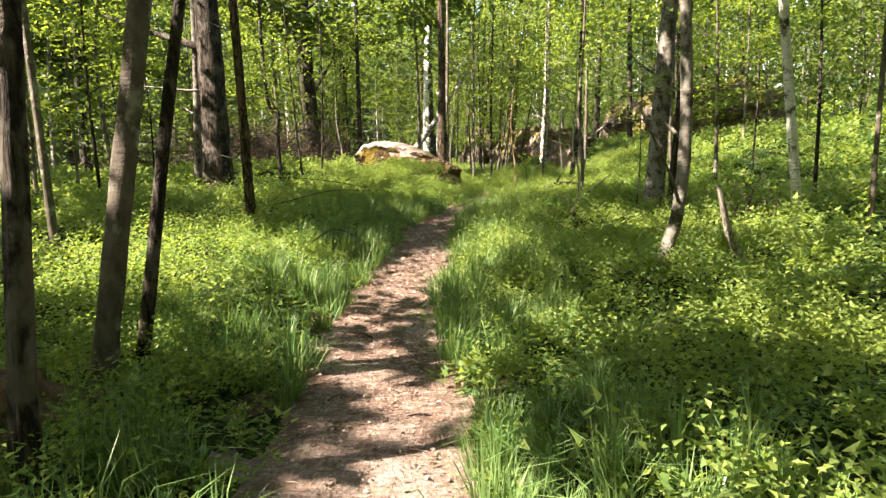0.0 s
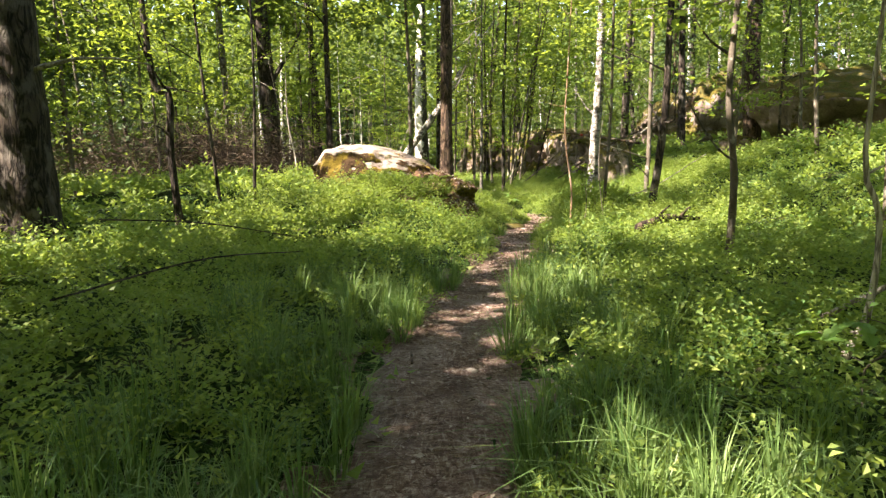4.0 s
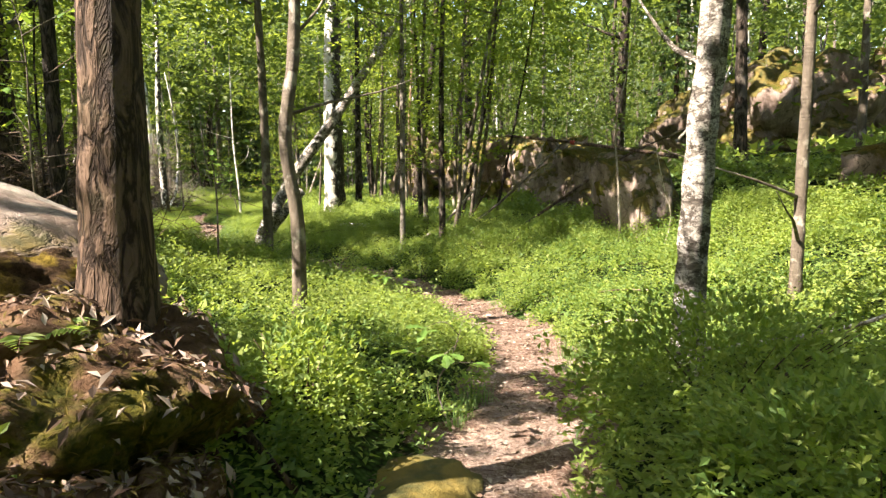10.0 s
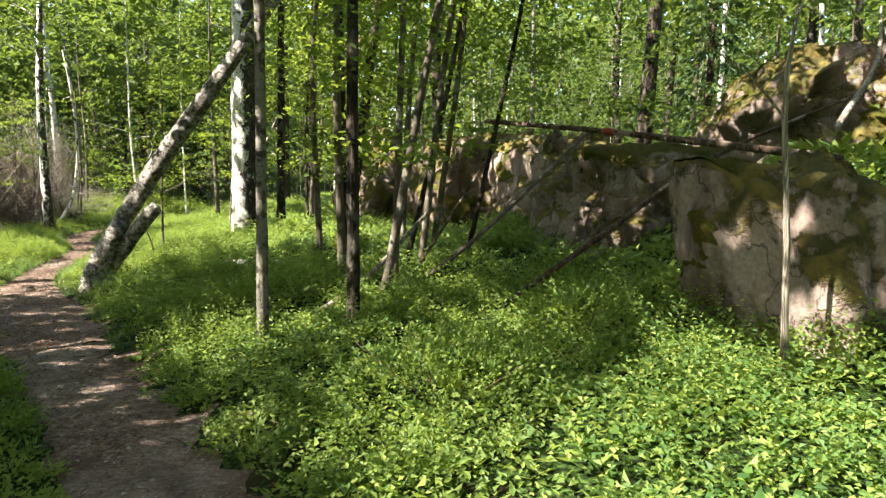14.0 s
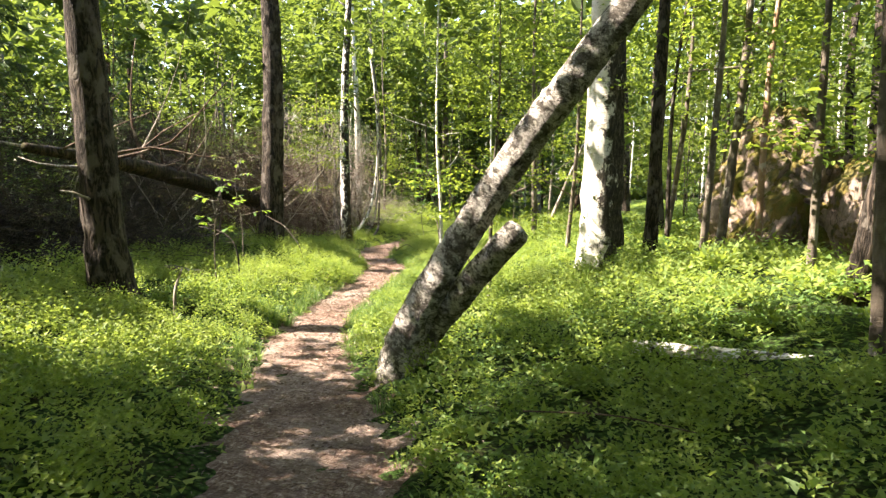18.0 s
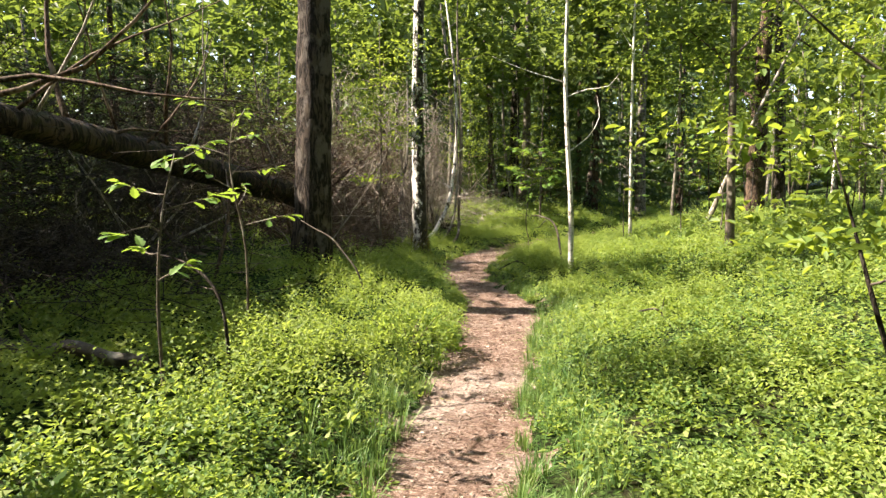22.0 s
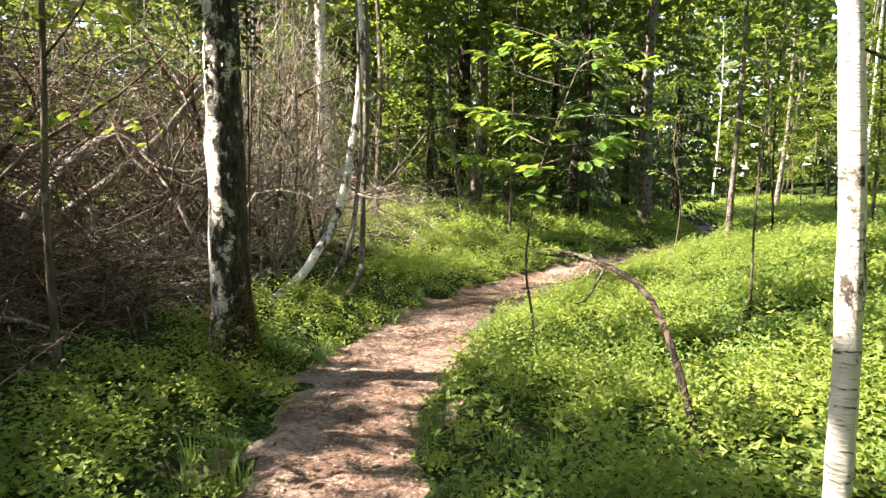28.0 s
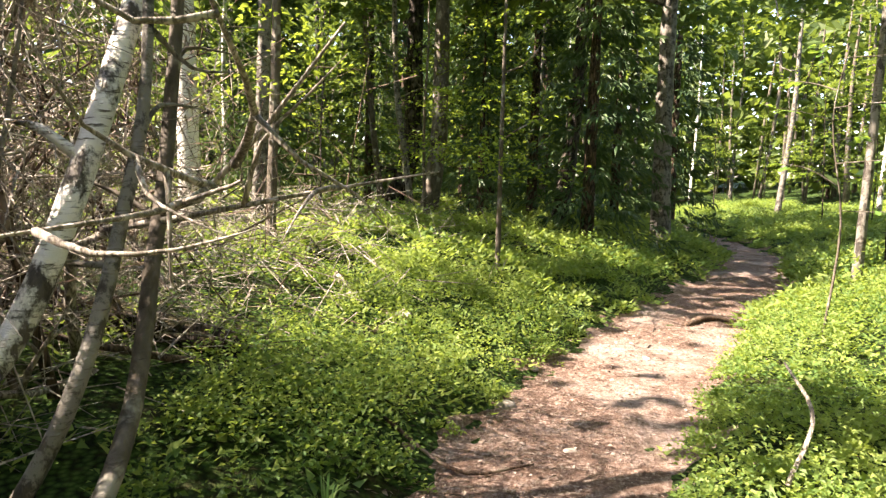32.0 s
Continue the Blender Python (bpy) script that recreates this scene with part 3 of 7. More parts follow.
# ---- rocks ----
def rock(name, at, size, label, material, seed, turn=0.0, rough=0.22, blocky=0.0, detail=5, category="boulder", group="", moss=None):
    """A weathered stone: a ball pushed towards a block, cut by flat faces and roughened."""
    bm = bmesh.new()
    bmesh.ops.create_icosphere(bm, subdivisions=detail, radius=1.0)
    rs = np.random.RandomState(seed)
    cuts = [(Vector(rs.normal(0, 1, 3)).normalized(), rs.uniform(0.62, 0.9)) for _ in range(7)]
    shift = Vector(rs.uniform(-50, 50, 3))
    for v in bm.verts:
        p = v.co.copy()
        if blocky:
            m = max(abs(p.x), abs(p.y), abs(p.z))
            p = p.lerp(p / m, blocky)
        for nrm, far in cuts:
            over = p.dot(nrm) - far
            if over > 0:
                p -= nrm * over * 0.85
        q = p * 1.1 + shift
        k = noise.fractal(q, 1.0, 2.1, 6) * rough
        k += (abs(noise.noise(q * 1.7)) - 0.25) * rough * 0.9
        k -= max(0.0, 0.10 - abs(noise.noise(q * 1.9))) * rough * 3.0
        k += noise.fractal(q * 5.0, 1.0, 2.0, 3) * rough * 0.14
        v.co = p * (1 + k)
    bm.normal_update()
    me = bpy.data.meshes.new(name)
    bm.to_mesh(me)
    bm.free()
    for p in me.polygons:
        p.use_smooth = True
    me.materials.append(material)
    ob = new(name, me)
    ob.matrix_world = Matrix.LocRotScale(at, Euler((rs.uniform(-0.1, 0.1), rs.uniform(-0.1, 0.1), radians(turn))), size)
    # scale is put into the mesh
    me.transform(Matrix.Diagonal((*size, 1)))
    ob.scale = (1, 1, 1)
    if moss is not None:
        me.update()
        place, raise_by = {}, []
        for v in me.vertices:
            k = noise.fractal(v.co * 1.5 + shift, 1.0, 2.0, 4) * 0.6 + 0.45 * v.normal.z - moss
            raise_by.append(k)
        verts, faces = [], []
        for p in me.polygons:
            if min(raise_by[i] for i in p.vertices) > 0:
                for i in p.vertices:
                    if i not in place:
                        place[i] = len(verts)
                        v = me.vertices[i]
                        verts.append(v.co + v.normal * (min(raise_by[i] * 0.12, 0.022) - 0.004 + 0.006 * noise.noise(v.co * 14)))
                faces.append([place[i] for i in p.vertices])
        # every cushion that hangs together is a part of its own
        root = list(range(len(verts)))

        def top_of(i):
            while root[i] != i:
                root[i] = root[root[i]]
                i = root[i]
            return i

        for f in faces:
            for i in f[1:]:
                root[top_of(i)] = top_of(f[0])
        groups = {}
        for f in faces:
            groups.setdefault(top_of(f[0]), []).append(f)
        for g in groups.values():
            if len(g) < 40:
                continue
            ids = sorted({i for f in g for i in f})
            at_new = {i: k for k, i in enumerate(ids)}
            part("moss_patch", mesh_of("moss_patch", [tuple(verts[i]) for i in ids], [[at_new[i] for i in f] for f in g], M_MOSS, True), ob, "cushion of green and golden moss")
    return tagged(ob, label, category, group)


def slab_boulder(at, size, label, seed):
    """A great low stone: steep at one end, falling away gently at the other, its flank hung with moss."""
    bm = bmesh.new()
    bmesh.ops.create_icosphere(bm, subdivisions=6, radius=1.0)
    shift = Vector((seed * 3.1, -seed * 1.7, seed))
    for v in bm.verts:
        p = v.co.copy()
        m = max(abs(p.x), abs(p.y), abs(p.z))
        p = p.lerp(p / m, 0.30 if p.x < 0 else 0.12)
        p.z *= 1.0 - 0.46 * max(0.0, min(1.0, (p.x + 0.55) / 1.5))
        q = p * 1.3 + shift
        k = 0.07 * noise.fractal(q, 1.0, 2.1, 5) + 0.02 * noise.fractal(q * 5.0, 0.9, 2.0, 4) - 0.25 * max(0.0, 0.05 - abs(noise.noise(q * 1.6)))
        p *= 1 + k
        v.co = Vector((p.x * size[0], p.y * size[1], p.z * size[2]))
    bm.normal_update()
    me = bpy.data.meshes.new("boulder")
    bm.to_mesh(me)
    bm.free()
    me.polygons.foreach_set("use_smooth", [True] * len(me.polygons))
    me.materials.append(M_BOULDER)
    ob = new("boulder", me)
    ob.location = at
    hold = [noise.fractal(v.co * 2.2 + shift, 0.9, 2.0, 5) * 0.55 - 0.66 * v.normal.y - 0.34 * v.normal.z - 0.14 for v in me.vertices]
    ids, verts, faces = {}, [], []
    for p in me.polygons:
        if min(hold[i] for i in p.vertices) > 0:
            for i in p.vertices:
                if i not in ids:
                    ids[i] = len(verts)
                    v = me.vertices[i]
                    verts.append(tuple(v.co + v.normal * (min(hold[i] * 0.2, 0.035) - 0.004 + 0.010 * noise.noise(v.co * 16))))
            faces.append([ids[i] for i in p.vertices])
    part("moss_patch", mesh_of("moss_patch", verts, faces, M_BROWN_MOSS, True), ob, "dark brown and golden moss on the flank")
    return tagged(ob, label, "boulder")


slab_boulder((-1.46, 9.35, 0.91), (1.13, 0.90, 0.72), "large pale granite boulder with brown moss hanging on its flank", 4)
def strewn(ob, count, length, width, material, seed, label, up=0.25, name="leaf_litter"):
    """Small dry leaves or moss tufts lying over a stone or bank."""
    rs = np.random.RandomState(seed)
    me = ob.data
    n = len(me.polygons)
    area, nor, mid = np.zeros(n), np.zeros(n * 3), np.zeros(n * 3)
    me.polygons.foreach_get("area", area)
    me.polygons.foreach_get("normal", nor)
    me.polygons.foreach_get("center", mid)
    nor, mid = nor.reshape(-1, 3), mid.reshape(-1, 3)
    area = area * (nor[:, 2] > up)
    i = rs.choice(n, count, p=area / area.sum())
    A = unit(rs.normal(0, 1, (count, 3)))
    A = A - nor[i] * (A * nor[i]).sum(1)[:, None] * 0.7
    L = length * rs.uniform(0.5, 1.4, count)
    C = mid[i] + rs.normal(0, 0.012, (count, 3)) + nor[i] * rs.uniform(0.0, 0.02, count)[:, None]
    return part(name, mesh_of(name, *leaves(C, A, L, L * width, rs, 0.2), material), ob, label)


EARTH = [rock("boulder", (-0.62, 8.55, 0.55), (0.80, 0.72, 0.50), "low mossy earth-covered rock shoulder under tree roots", M_EARTH, 9, 0, 0.30, 0.2, 6),
         rock("earth_bank", (-0.05, 8.0, 0.26), (0.40, 0.58, 0.42), "crumbling rooty earth bank above the path", M_EARTH, 12, 10, 0.34, 0.25, 6, "bank"),
         rock("earth_bank", (-0.85, 7.6, 0.42), (0.80, 0.70, 0.30), "bare leaf-strewn earth bank below the boulder", M_EARTH, 15, 0, 0.34, 0.1, 6, "bank")]
for i, ob in enumerate(EARTH):
    strewn(ob, 2600, 0.05, 0.4, M_LITTER, 1700 + i, "dry brown leaves and needles")
    strewn(ob, 2200, 0.035, 0.22, M_GOLD_MOSS, 1710 + i, "tufts of golden green moss", 0.1, "moss")


def fern(x, y, z, size, seed):
    """A small fern: arching fronds with paired leaflets."""
    rs = np.random.RandomState(seed)
    top = thing("fern", (x, y, z), "small bright green fern on the earth bank", "fern", "ferns")
    for i in range(6):
        az = i * 1.05 + rs.uniform(-0.3, 0.3)
        d = np.array([math.cos(az), math.sin(az), 0])
        t = np.linspace(0.12, 1, 15)
        mid = d * (t * size)[:, None] + np.array([0, 0, 1.0]) * (size * (0.95 * t - 0.75 * t * t))[:, None]
        side = np.array([-d[1], d[0], 0])
        C, A, L = np.vstack([mid, mid]), np.vstack([np.tile(side + d * 0.5, (15, 1)), np.tile(d * 0.5 - side, (15, 1))]), np.tile(size * 0.30 * np.sin(np.pi * (0.12 + 0.86 * t)) + 0.006, 2)
        fr = part("frond", mesh_of("frond", *leaves(C, A + rs.normal(0, 0.08, A.shape), L, L * 0.30, rs, 0.1), M_BILBERRY), top)
        stem_part("stalk", [(0, 0, 0), tuple(mid[7]), tuple(mid[-1])], [0.003, 0.002, 0.001], M_TWIG, fr, seed * 7 + i, 4)


rock("rock_block", (4.68, 16.6, 0.52), (0.58, 0.9, 1.0), "tall squarish granite block streaked with moss on the bank", M_BLOCK, 14, 20, 0.2, 0.72, 6, category="rock", moss=0.30)
rock("rock_outcrop", (5.2, 21.2, 0.85), (1.0, 2.2, 1.1), "recessed cracked pink granite rock face", M_GRANITE, 21, 6, 0.3, 0.6, 6, category="rock", moss=0.30)
rock("rock_outcrop", (4.95, 24.6, 0.8), (0.9, 1.9, 1.15), "cracked pinkish granite wall above the bushes", M_GRANITE, 24, 12, 0.3, 0.7, 6, category="rock", moss=0.30)
rock("rock_outcrop", (3.7, 27.7, 0.8), (0.95, 1.9, 1.35), "rock wall with orange and yellow moss", M_CLIFF, 33, 20, 0.3, 0.6, 6, category="rock", moss=0.22)
rock("rock_outcrop", (2.9, 31.2, 0.5), (0.9, 2.0, 1.15), "low mossy rock wall among thin trees", M_CLIFF, 37, 18, 0.22, 0.6, category="rock", moss=0.22)
rock("rock_outcrop", (2.0, 31.7, 0.85), (1.05, 1.5, 1.5), "golden mossy rock wall behind thin grey trunks", M_CLIFF, 39, 25, 0.3, 0.6, 6, category="rock", moss=0.22)
rock("cliff", (7.9, 21.6, 2.0), (1.3, 1.6, 1.25), "rounded lichen grey granite outcrop on top of the bank", M_BLOCK, 41, 15, 0.3, 0.55, 6, category="rock", moss=0.30)
rock("cliff", (9.7, 20.8, 1.9), (1.6, 1.7, 1.5), "steep granite cliff with golden moss in sun", M_BLOCK, 47, -10, 0.34, 0.6, 6, category="rock", moss=0.30)
rock("cliff", (12.0, 20.2, 2.0), (1.7, 1.8, 1.6), "steep mossy brown granite cliff", M_CLIFF, 52, 0, 0.34, 0.6, 6, category="rock", moss=0.22)
rock("cliff", (9.0, 13.8, 2.0), (1.5, 2.3, 1.3), "sunlit brown rock outcrop high on the bank", M_CLIFF, 58, 0, 0.25, 0.45, category="rock", moss=0.22)
rock("boulder", (7.7, 15.4, 1.15), (0.75, 0.6, 0.5), "round boulder covered in orange moss", M_CLIFF, 63, 0, 0.18, 0.2, 4, moss=0.22)
rock("boulder", (0.75, 8.95, 0.02), (0.35, 0.45, 0.13), "flat mossy rock beside the path", M_CLIFF, 66, 20, 0.2, 0.3, 4)
rock("boulder", (-12.1, 50.6, -0.95), (1.0, 0.9, 0.5), "brown earth-covered mound at the forest edge", M_EARTH, 70, 0, 0.2, 0.0, 4, "mound")


# ---- trees ----
def crown(name, seed, count, z0, z1, radius, leaf, material, clumps=30, shape=1.0, droop=0.15):
    """Leaves in clumps, in a loose uneven crown between z0 and z1."""
    rs = np.random.RandomState(seed)
    t = rs.beta(1.3, 1.3, clumps)
    a = rs.uniform(0, 2 * np.pi, clumps)
    r = radius * np.sqrt(rs.uniform(0.05, 1, clumps)) * (1 - 0.75 * np.abs(t - 0.42) ** 1.5 * shape) * rs.uniform(0.6, 1.25, clumps)
    K = np.stack([np.cos(a) * r, np.sin(a) * r, z0 + (z1 - z0) * t], 1)
    size = rs.uniform(0.5, 1.3, clumps) * radius * 0.22
    i = rs.randint(0, clumps, count)
    C = K[i] + rs.normal(0, 1, (count, 3)) * size[i][:, None] * np.array([1.35, 1.35, 0.24])
    A = np.stack([rs.normal(0, 1, count), rs.normal(0, 1, count), rs.normal(-droop, 0.35, count)], 1)
    L = leaf * rs.uniform(0.6, 1.35, count)
    return mesh_of(name, *leaves(C, A, L, L * rs.uniform(0.5, 0.72, count), rs, 0.25, leaf < 0.09), material)


CROWNS = {}


def crown_of(kind, seed, *args, **more):
    key = (kind, seed, args)
    if key not in CROWNS:
        CROWNS[key] = crown(kind, seed, *args, **more)
    return CROWNS[key]


def limb(start, azim, rise, length, r0, seed, material, sides=5, bend=0.25, name="branch"):
    rs = np.random.RandomState(seed)
    d = np.array([math.cos(azim) * math.cos(rise), math.sin(azim) * math.cos(rise), math.sin(rise)])
    pts = [np.array(start, float)]
    for i in range(3):
        d = unit(d + rs.normal(0, bend, 3) + np.array([0, 0, 0.06]))
        pts.append(pts[-1] + d * length / 3)
    return mesh_of(name, *tube(pts, [r0, r0 * 0.7, r0 * 0.4, r0 * 0.15], sides, 0.05, seed, 6 if sides > 4 else 4), material, True), pts


def line_at(pts, f):
    C = curve_through(pts, 40)
    return C[int(np.clip(f, 0, 1) * 40)]


def tree(name, x, y, diameter, height, label, material, seed, lean=(0, 0), bends=None, branches=4, low=0.35, leafs=None,
         crown_at=None, flare=1.35, sides=12, base_z=None, category="tree", group="", branch_len=1.6, dead=0, kind_crown="crown"):
    """A tree: tapered uneven trunk along a leaning or bent line, limbs and a crown. leafs: (seed, count, z0, z1, radius, leaf length)."""
    rs = np.random.RandomState(seed)
    z = gz(x, y) if base_z is None else base_z
    top = thing(name, (x, y, z), label, category, group)
    if bends is None:
        w = (0.02 if sides == 8 else 0.008) * height
        bends = [(0, 0, -0.15), (lean[0] * height * 0.3 + rs.normal(0, w), lean[1] * height * 0.3 + rs.normal(0, w), height * 0.33),
                 (lean[0] * height * 0.62 + rs.normal(0, w), lean[1] * height * 0.62 + rs.normal(0, w), height * 0.66), (lean[0] * height, lean[1] * height, height)]
    r = diameter / 2
    n = int(min(44, max(14, height * 5))) if sides > 8 else 10
    f0 = np.linspace(0, 1, n + 1) ** 1.35
    C = curve_through(bends, 60)
    P = np.stack([np.interp(f0, np.linspace(0, 1, 61), C[:, k]) for k in range(3)], 1)
    zs = P[:, 2] - P[0, 2]
    rr = r * (1 - 0.82 * np.clip(zs / max(zs[-1], 0.1), 0, 1) ** 1.1) + r * (flare - 1) * np.exp(-zs / (0.12 + r))
    rr = rr * (1 + 0.06 * np.sin(np.arange(n + 1) * 1.9 + seed) * rs.uniform(0, 1, n + 1))
    V, F = tube(P, rr, sides, 0.07, seed, n)
    part("trunk", mesh_of("trunk", V, F, material, True), top)
    for i in range(branches):
        f = low + (0.95 - low) * (i + rs.uniform(0, 0.8)) / max(branches, 1)
        p = line_at(bends, f)
        me, _ = limb(p, rs.uniform(0, 6.28), rs.uniform(0.1, 0.8), branch_len * rs.uniform(0.6, 1.3) * (1.15 - 0.6 * f), r * (0.36 - 0.2 * f) + 0.003, seed * 31 + i, material, 5 if sides > 8 else 4)
        part("branch", me, top)
    for i in range(dead):
        f = rs.uniform(0.08, low)
        p = line_at(bends, f)
        me, _ = limb(p, rs.uniform(0, 6.28), rs.uniform(-0.2, 0.4), branch_len * rs.uniform(0.3, 0.8), 0.006 + r * 0.1, seed * 57 + i, M_DEADWOOD, 4)
        part("dead_branch", me, top, "bare grey dead branch")
    if leafs:
        me = crown_of(kind_crown, *leafs)
        p = line_at(bends, 0.75)
        part("crown", me, top, "", Matrix.Translation((p[0], p[1], 0)) @ pose(0, 0, 0, 0, 0, rs.uniform(0, 360)))
    return top


HIGH = [(11, 300, 5.0, 11.5, 2.0, 0.28, M_LEAF_FAR), (12, 300, 4.6, 11.0, 2.3, 0.22, M_LEAF_FAR), (13, 280, 5.5, 12.5, 1.9, 0.22, M_LEAF_FAR)]
MIDC = [(21, 1500, 2.6, 7.5, 1.5, 0.095, M_LEAF), (22, 1500, 2.2, 6.5, 1.7, 0.095, M_LEAF), (23, 1400, 3.0, 8.5, 1.4, 0.095, M_LEAF)]
LOWC = [(31, 900, 1.3, 4.2, 0.9, 0.075, M_LEAF), (32, 800, 1.0, 3.6, 0.8, 0.075, M_LEAF), (33, 1000, 1.6, 5.0, 1.0, 0.08, M_LEAF)]

# trees beside the first stretch
tree("alder_tree", -1.76, -6.15, 0.10, 8, "slim dark trunk close beside the path", M_BARK_DARK, 101, (0.0, 0.0), leafs=MIDC[2], low=0.5)
tree("alder_tree", -2.07, -5.03, 0.135, 10, "grey smooth-barked tree leaning over the undergrowth", M_BARK_GREY, 102, (0.15, 0.02), leafs=HIGH[0], low=0.5)
tree("alder_tree", -1.93, -4.85, 0.08, 8.5, "thin dark companion stem leaning beside a grey trunk", M_BARK_DARK, 103, (0.25, 0.05), leafs=HIGH[1], low=0.5)
tree("thin_tree", -3.8, 6.2, 0.10, 8, "thin dark bent tree among bilberry", M_BARK_DARK, 1041, bends=[(0, 0, -0.1), (-0.05, 0, 1), (-0.02, 0, 1.7), (-0.25, 0, 2.4), (-0.3, 0, 8)], leafs=LOWC[2], low=0.3)
tree("thin_tree", -3.5, 7.0, 0.055, 6, "thin black sapling in the wood", M_BARK_DARK, 1042, (-0.06, 0), leafs=(34, 130, 2.6, 5.6, 0.9, 0.075, M_LEAF), low=0.3)
tree("thin_tree", -3.15, 7.4, 0.05, 5.5, "thin dark sapling in the wood", M_BARK_DARK, 1043, (0.05, 0), leafs=(34, 130, 2.6, 5.6, 0.9, 0.075, M_LEAF), low=0.3)
tree("dead_sapling", -3.0, 9.9, 0.035, 2.4, "thin pale dead stem behind the boulder", M_DEADWOOD, 1044, bends=[(0, 0, 0), (-0.05, 0, 0.5), (-0.15, 0, 1.2), (-0.12, 0, 2.4)], branches=2)
tree("thin_tree", -4.54, -1.2, 0.10, 9, "thin brown-grey tree in the bilberry", M_BARK_GREY, 104, (0.0, 0.0), leafs=MIDC[0], low=0.4)
tree("oak_tree", -4.5, 4.2, 0.54, 14, "thick dark-barked oak trunk with low dead branches", M_BARK_DARK, 105, (0.01, 0.0), leafs=HIGH[1], branches=6, low=0.2, branch_len=3.0, dead=4)
tree("birch_tree", -5.05, 4.6, 0.22, 12, "pale birch trunk close behind a dark oak", M_BIRCH_ROUGH, 106, (0.0, 0.01), leafs=HIGH[2])
tree("pine_tree", -2.95, 0.95, 0.15, 10, "slim brown pine with flaky bark and dead side branches", M_BARK_PINE, 107, (-0.03, 0.0), leafs=HIGH[0], dead=5, low=0.5)
tree("birch_tree", 1.60, -3.47, 0.10, 9, "slender pale birch with a curved foot", M_BIRCH_ROUGH, 108, bends=[(-0.10, -0.05, -0.1), (0.02, 0, 0.28), (0.10, 0.02, 0.6), (0.14, 0.05, 1.5), (0.05, 0.1, 4), (0.1, 0.1, 9)], leafs=HIGH[1], low=0.4)
tree("birch_tree", 3.0, 1.45, 0.28, 12, "stout birch with rugged bark and dark knots", M_BIRCH_ROUGH, 109, (0.09, 0.0), leafs=HIGH[0], low=0.25)
tree("dark_tree", 3.2, 1.25, 0.13, 11, "dark thin trunk close behind a birch", M_BARK_DARK, 110, (0.06, 0.02), leafs=MIDC[1])
tree("dead_sapling", 1.66, 0.60, 0.036, 2.6, "crooked pale dead sapling in the grass", M_DEADWOOD, 111, bends=[(-0.08, 0, 0.0), (0.03, 0, 0.25), (0.05, 0, 0.7), (-0.04, 0, 0.95), (0.0, 0.02, 1.5), (0.03, 0, 2.6)], branches=3, low=0.08, branch_len=0.5)
tree("thin_tree", 2.35, 3.66, 0.07, 6.5, "thin grey sapling forked above head height", M_BARK_GREY, 112, bends=[(0, 0, -0.1), (0.02, 0, 0.8), (-0.06, 0, 1.6), (0.02, 0, 3), (0.15, 0, 6.5)], leafs=LOWC[2], branches=4, low=0.25)
tree("thin_tree", 2.24, 7.95, 0.052, 9, "slim brown-grey tree on the slope", M_BARK_GREY, 113, bends=[(0, 0, -0.1), (0.0, 0, 0.5), (0.07, 0.04, 1.5), (0.1, 0.06, 2.6), (0.12, 0, 9)], leafs=MIDC[0])
tree("thin_tree", 2.90, 7.66, 0.13, 10, "slim dark trunk leaning slightly over the slope", M_BARK_DARK, 114, bends=[(-0.02, 0, -0.1), (0.0, 0, 0.3), (0.15, 0.05, 1.4), (0.2, 0.05, 2.6), (0.35, 0, 10)], leafs=MIDC[2], low=0.35)
tree("alder_tree", 2.56, 10.2, 0.18, 12, "grey white-spotted trunk rising from dark bilberry", M_BIRCH_LEAN, 115, bends=[(0, 0, -0.1), (0.0, 0, 0.6), (0.04, 0, 1.6), (0.12, 0, 3.2), (0.3, 0.1, 12)], leafs=HIGH[0], low=0.62, branches=3)
tree("thin_tree", 3.93, 11.28, 0.10, 9, "slender grey-brown stem on the sunny bank", M_BARK_GREY, 116, bends=[(0, 0, -0.1), (0.0, 0, 0.5), (0.07, 0.1, 1.8), (0.1, 0.1, 9)], leafs=MIDC[1])
tree("old_tree", 7.9, 15.1, 0.48, 11, "tree with orange-brown flaky base on the bank", M_BARK_PINE, 117, (0.02, 0.02), leafs=HIGH[2], low=0.2, branches=5, branch_len=2.4)
tree("rowan_sapling", 1.36, 6.32, 0.026, 4.2, "young rowan with orange peeling stem", M_BARK_TAN, 118, bends=[(0, 0, -0.05), (0.06, 0.15, 0.5), (0.04, 0.2, 0.8), (0.0, 0.22, 1.1), (-0.03, 0.2, 1.6), (0.0, 0.2, 2.1), (0.1, 0.2, 4.2)], leafs=(41, 380, 1.8, 4.0, 0.75, 0.07, M_LEAF), branches=3, low=0.5, branch_len=0.6)
tree("rowan_sapling", 1.70, 6.95, 0.018, 0.95, "small grey rowan shoot beside the path", M_BARK_GREY, 119, bends=[(0, 0, -0.03), (0.03, 0.02, 0.4), (0.0, 0.0, 0.7), (0.05, 0.03, 0.95)], leafs=(42, 40, 0.4, 0.95, 0.22, 0.07, M_LEAF), branches=2, low=0.5, branch_len=0.25)
tree("pine_tree", -0.26, 8.68, 0.22, 11, "dark flaky pine gripping the rock with its roots", M_BARK_PINE, 120, (0.01, 0.03), leafs=HIGH[1], flare=1.9, dead=2, low=0.5)
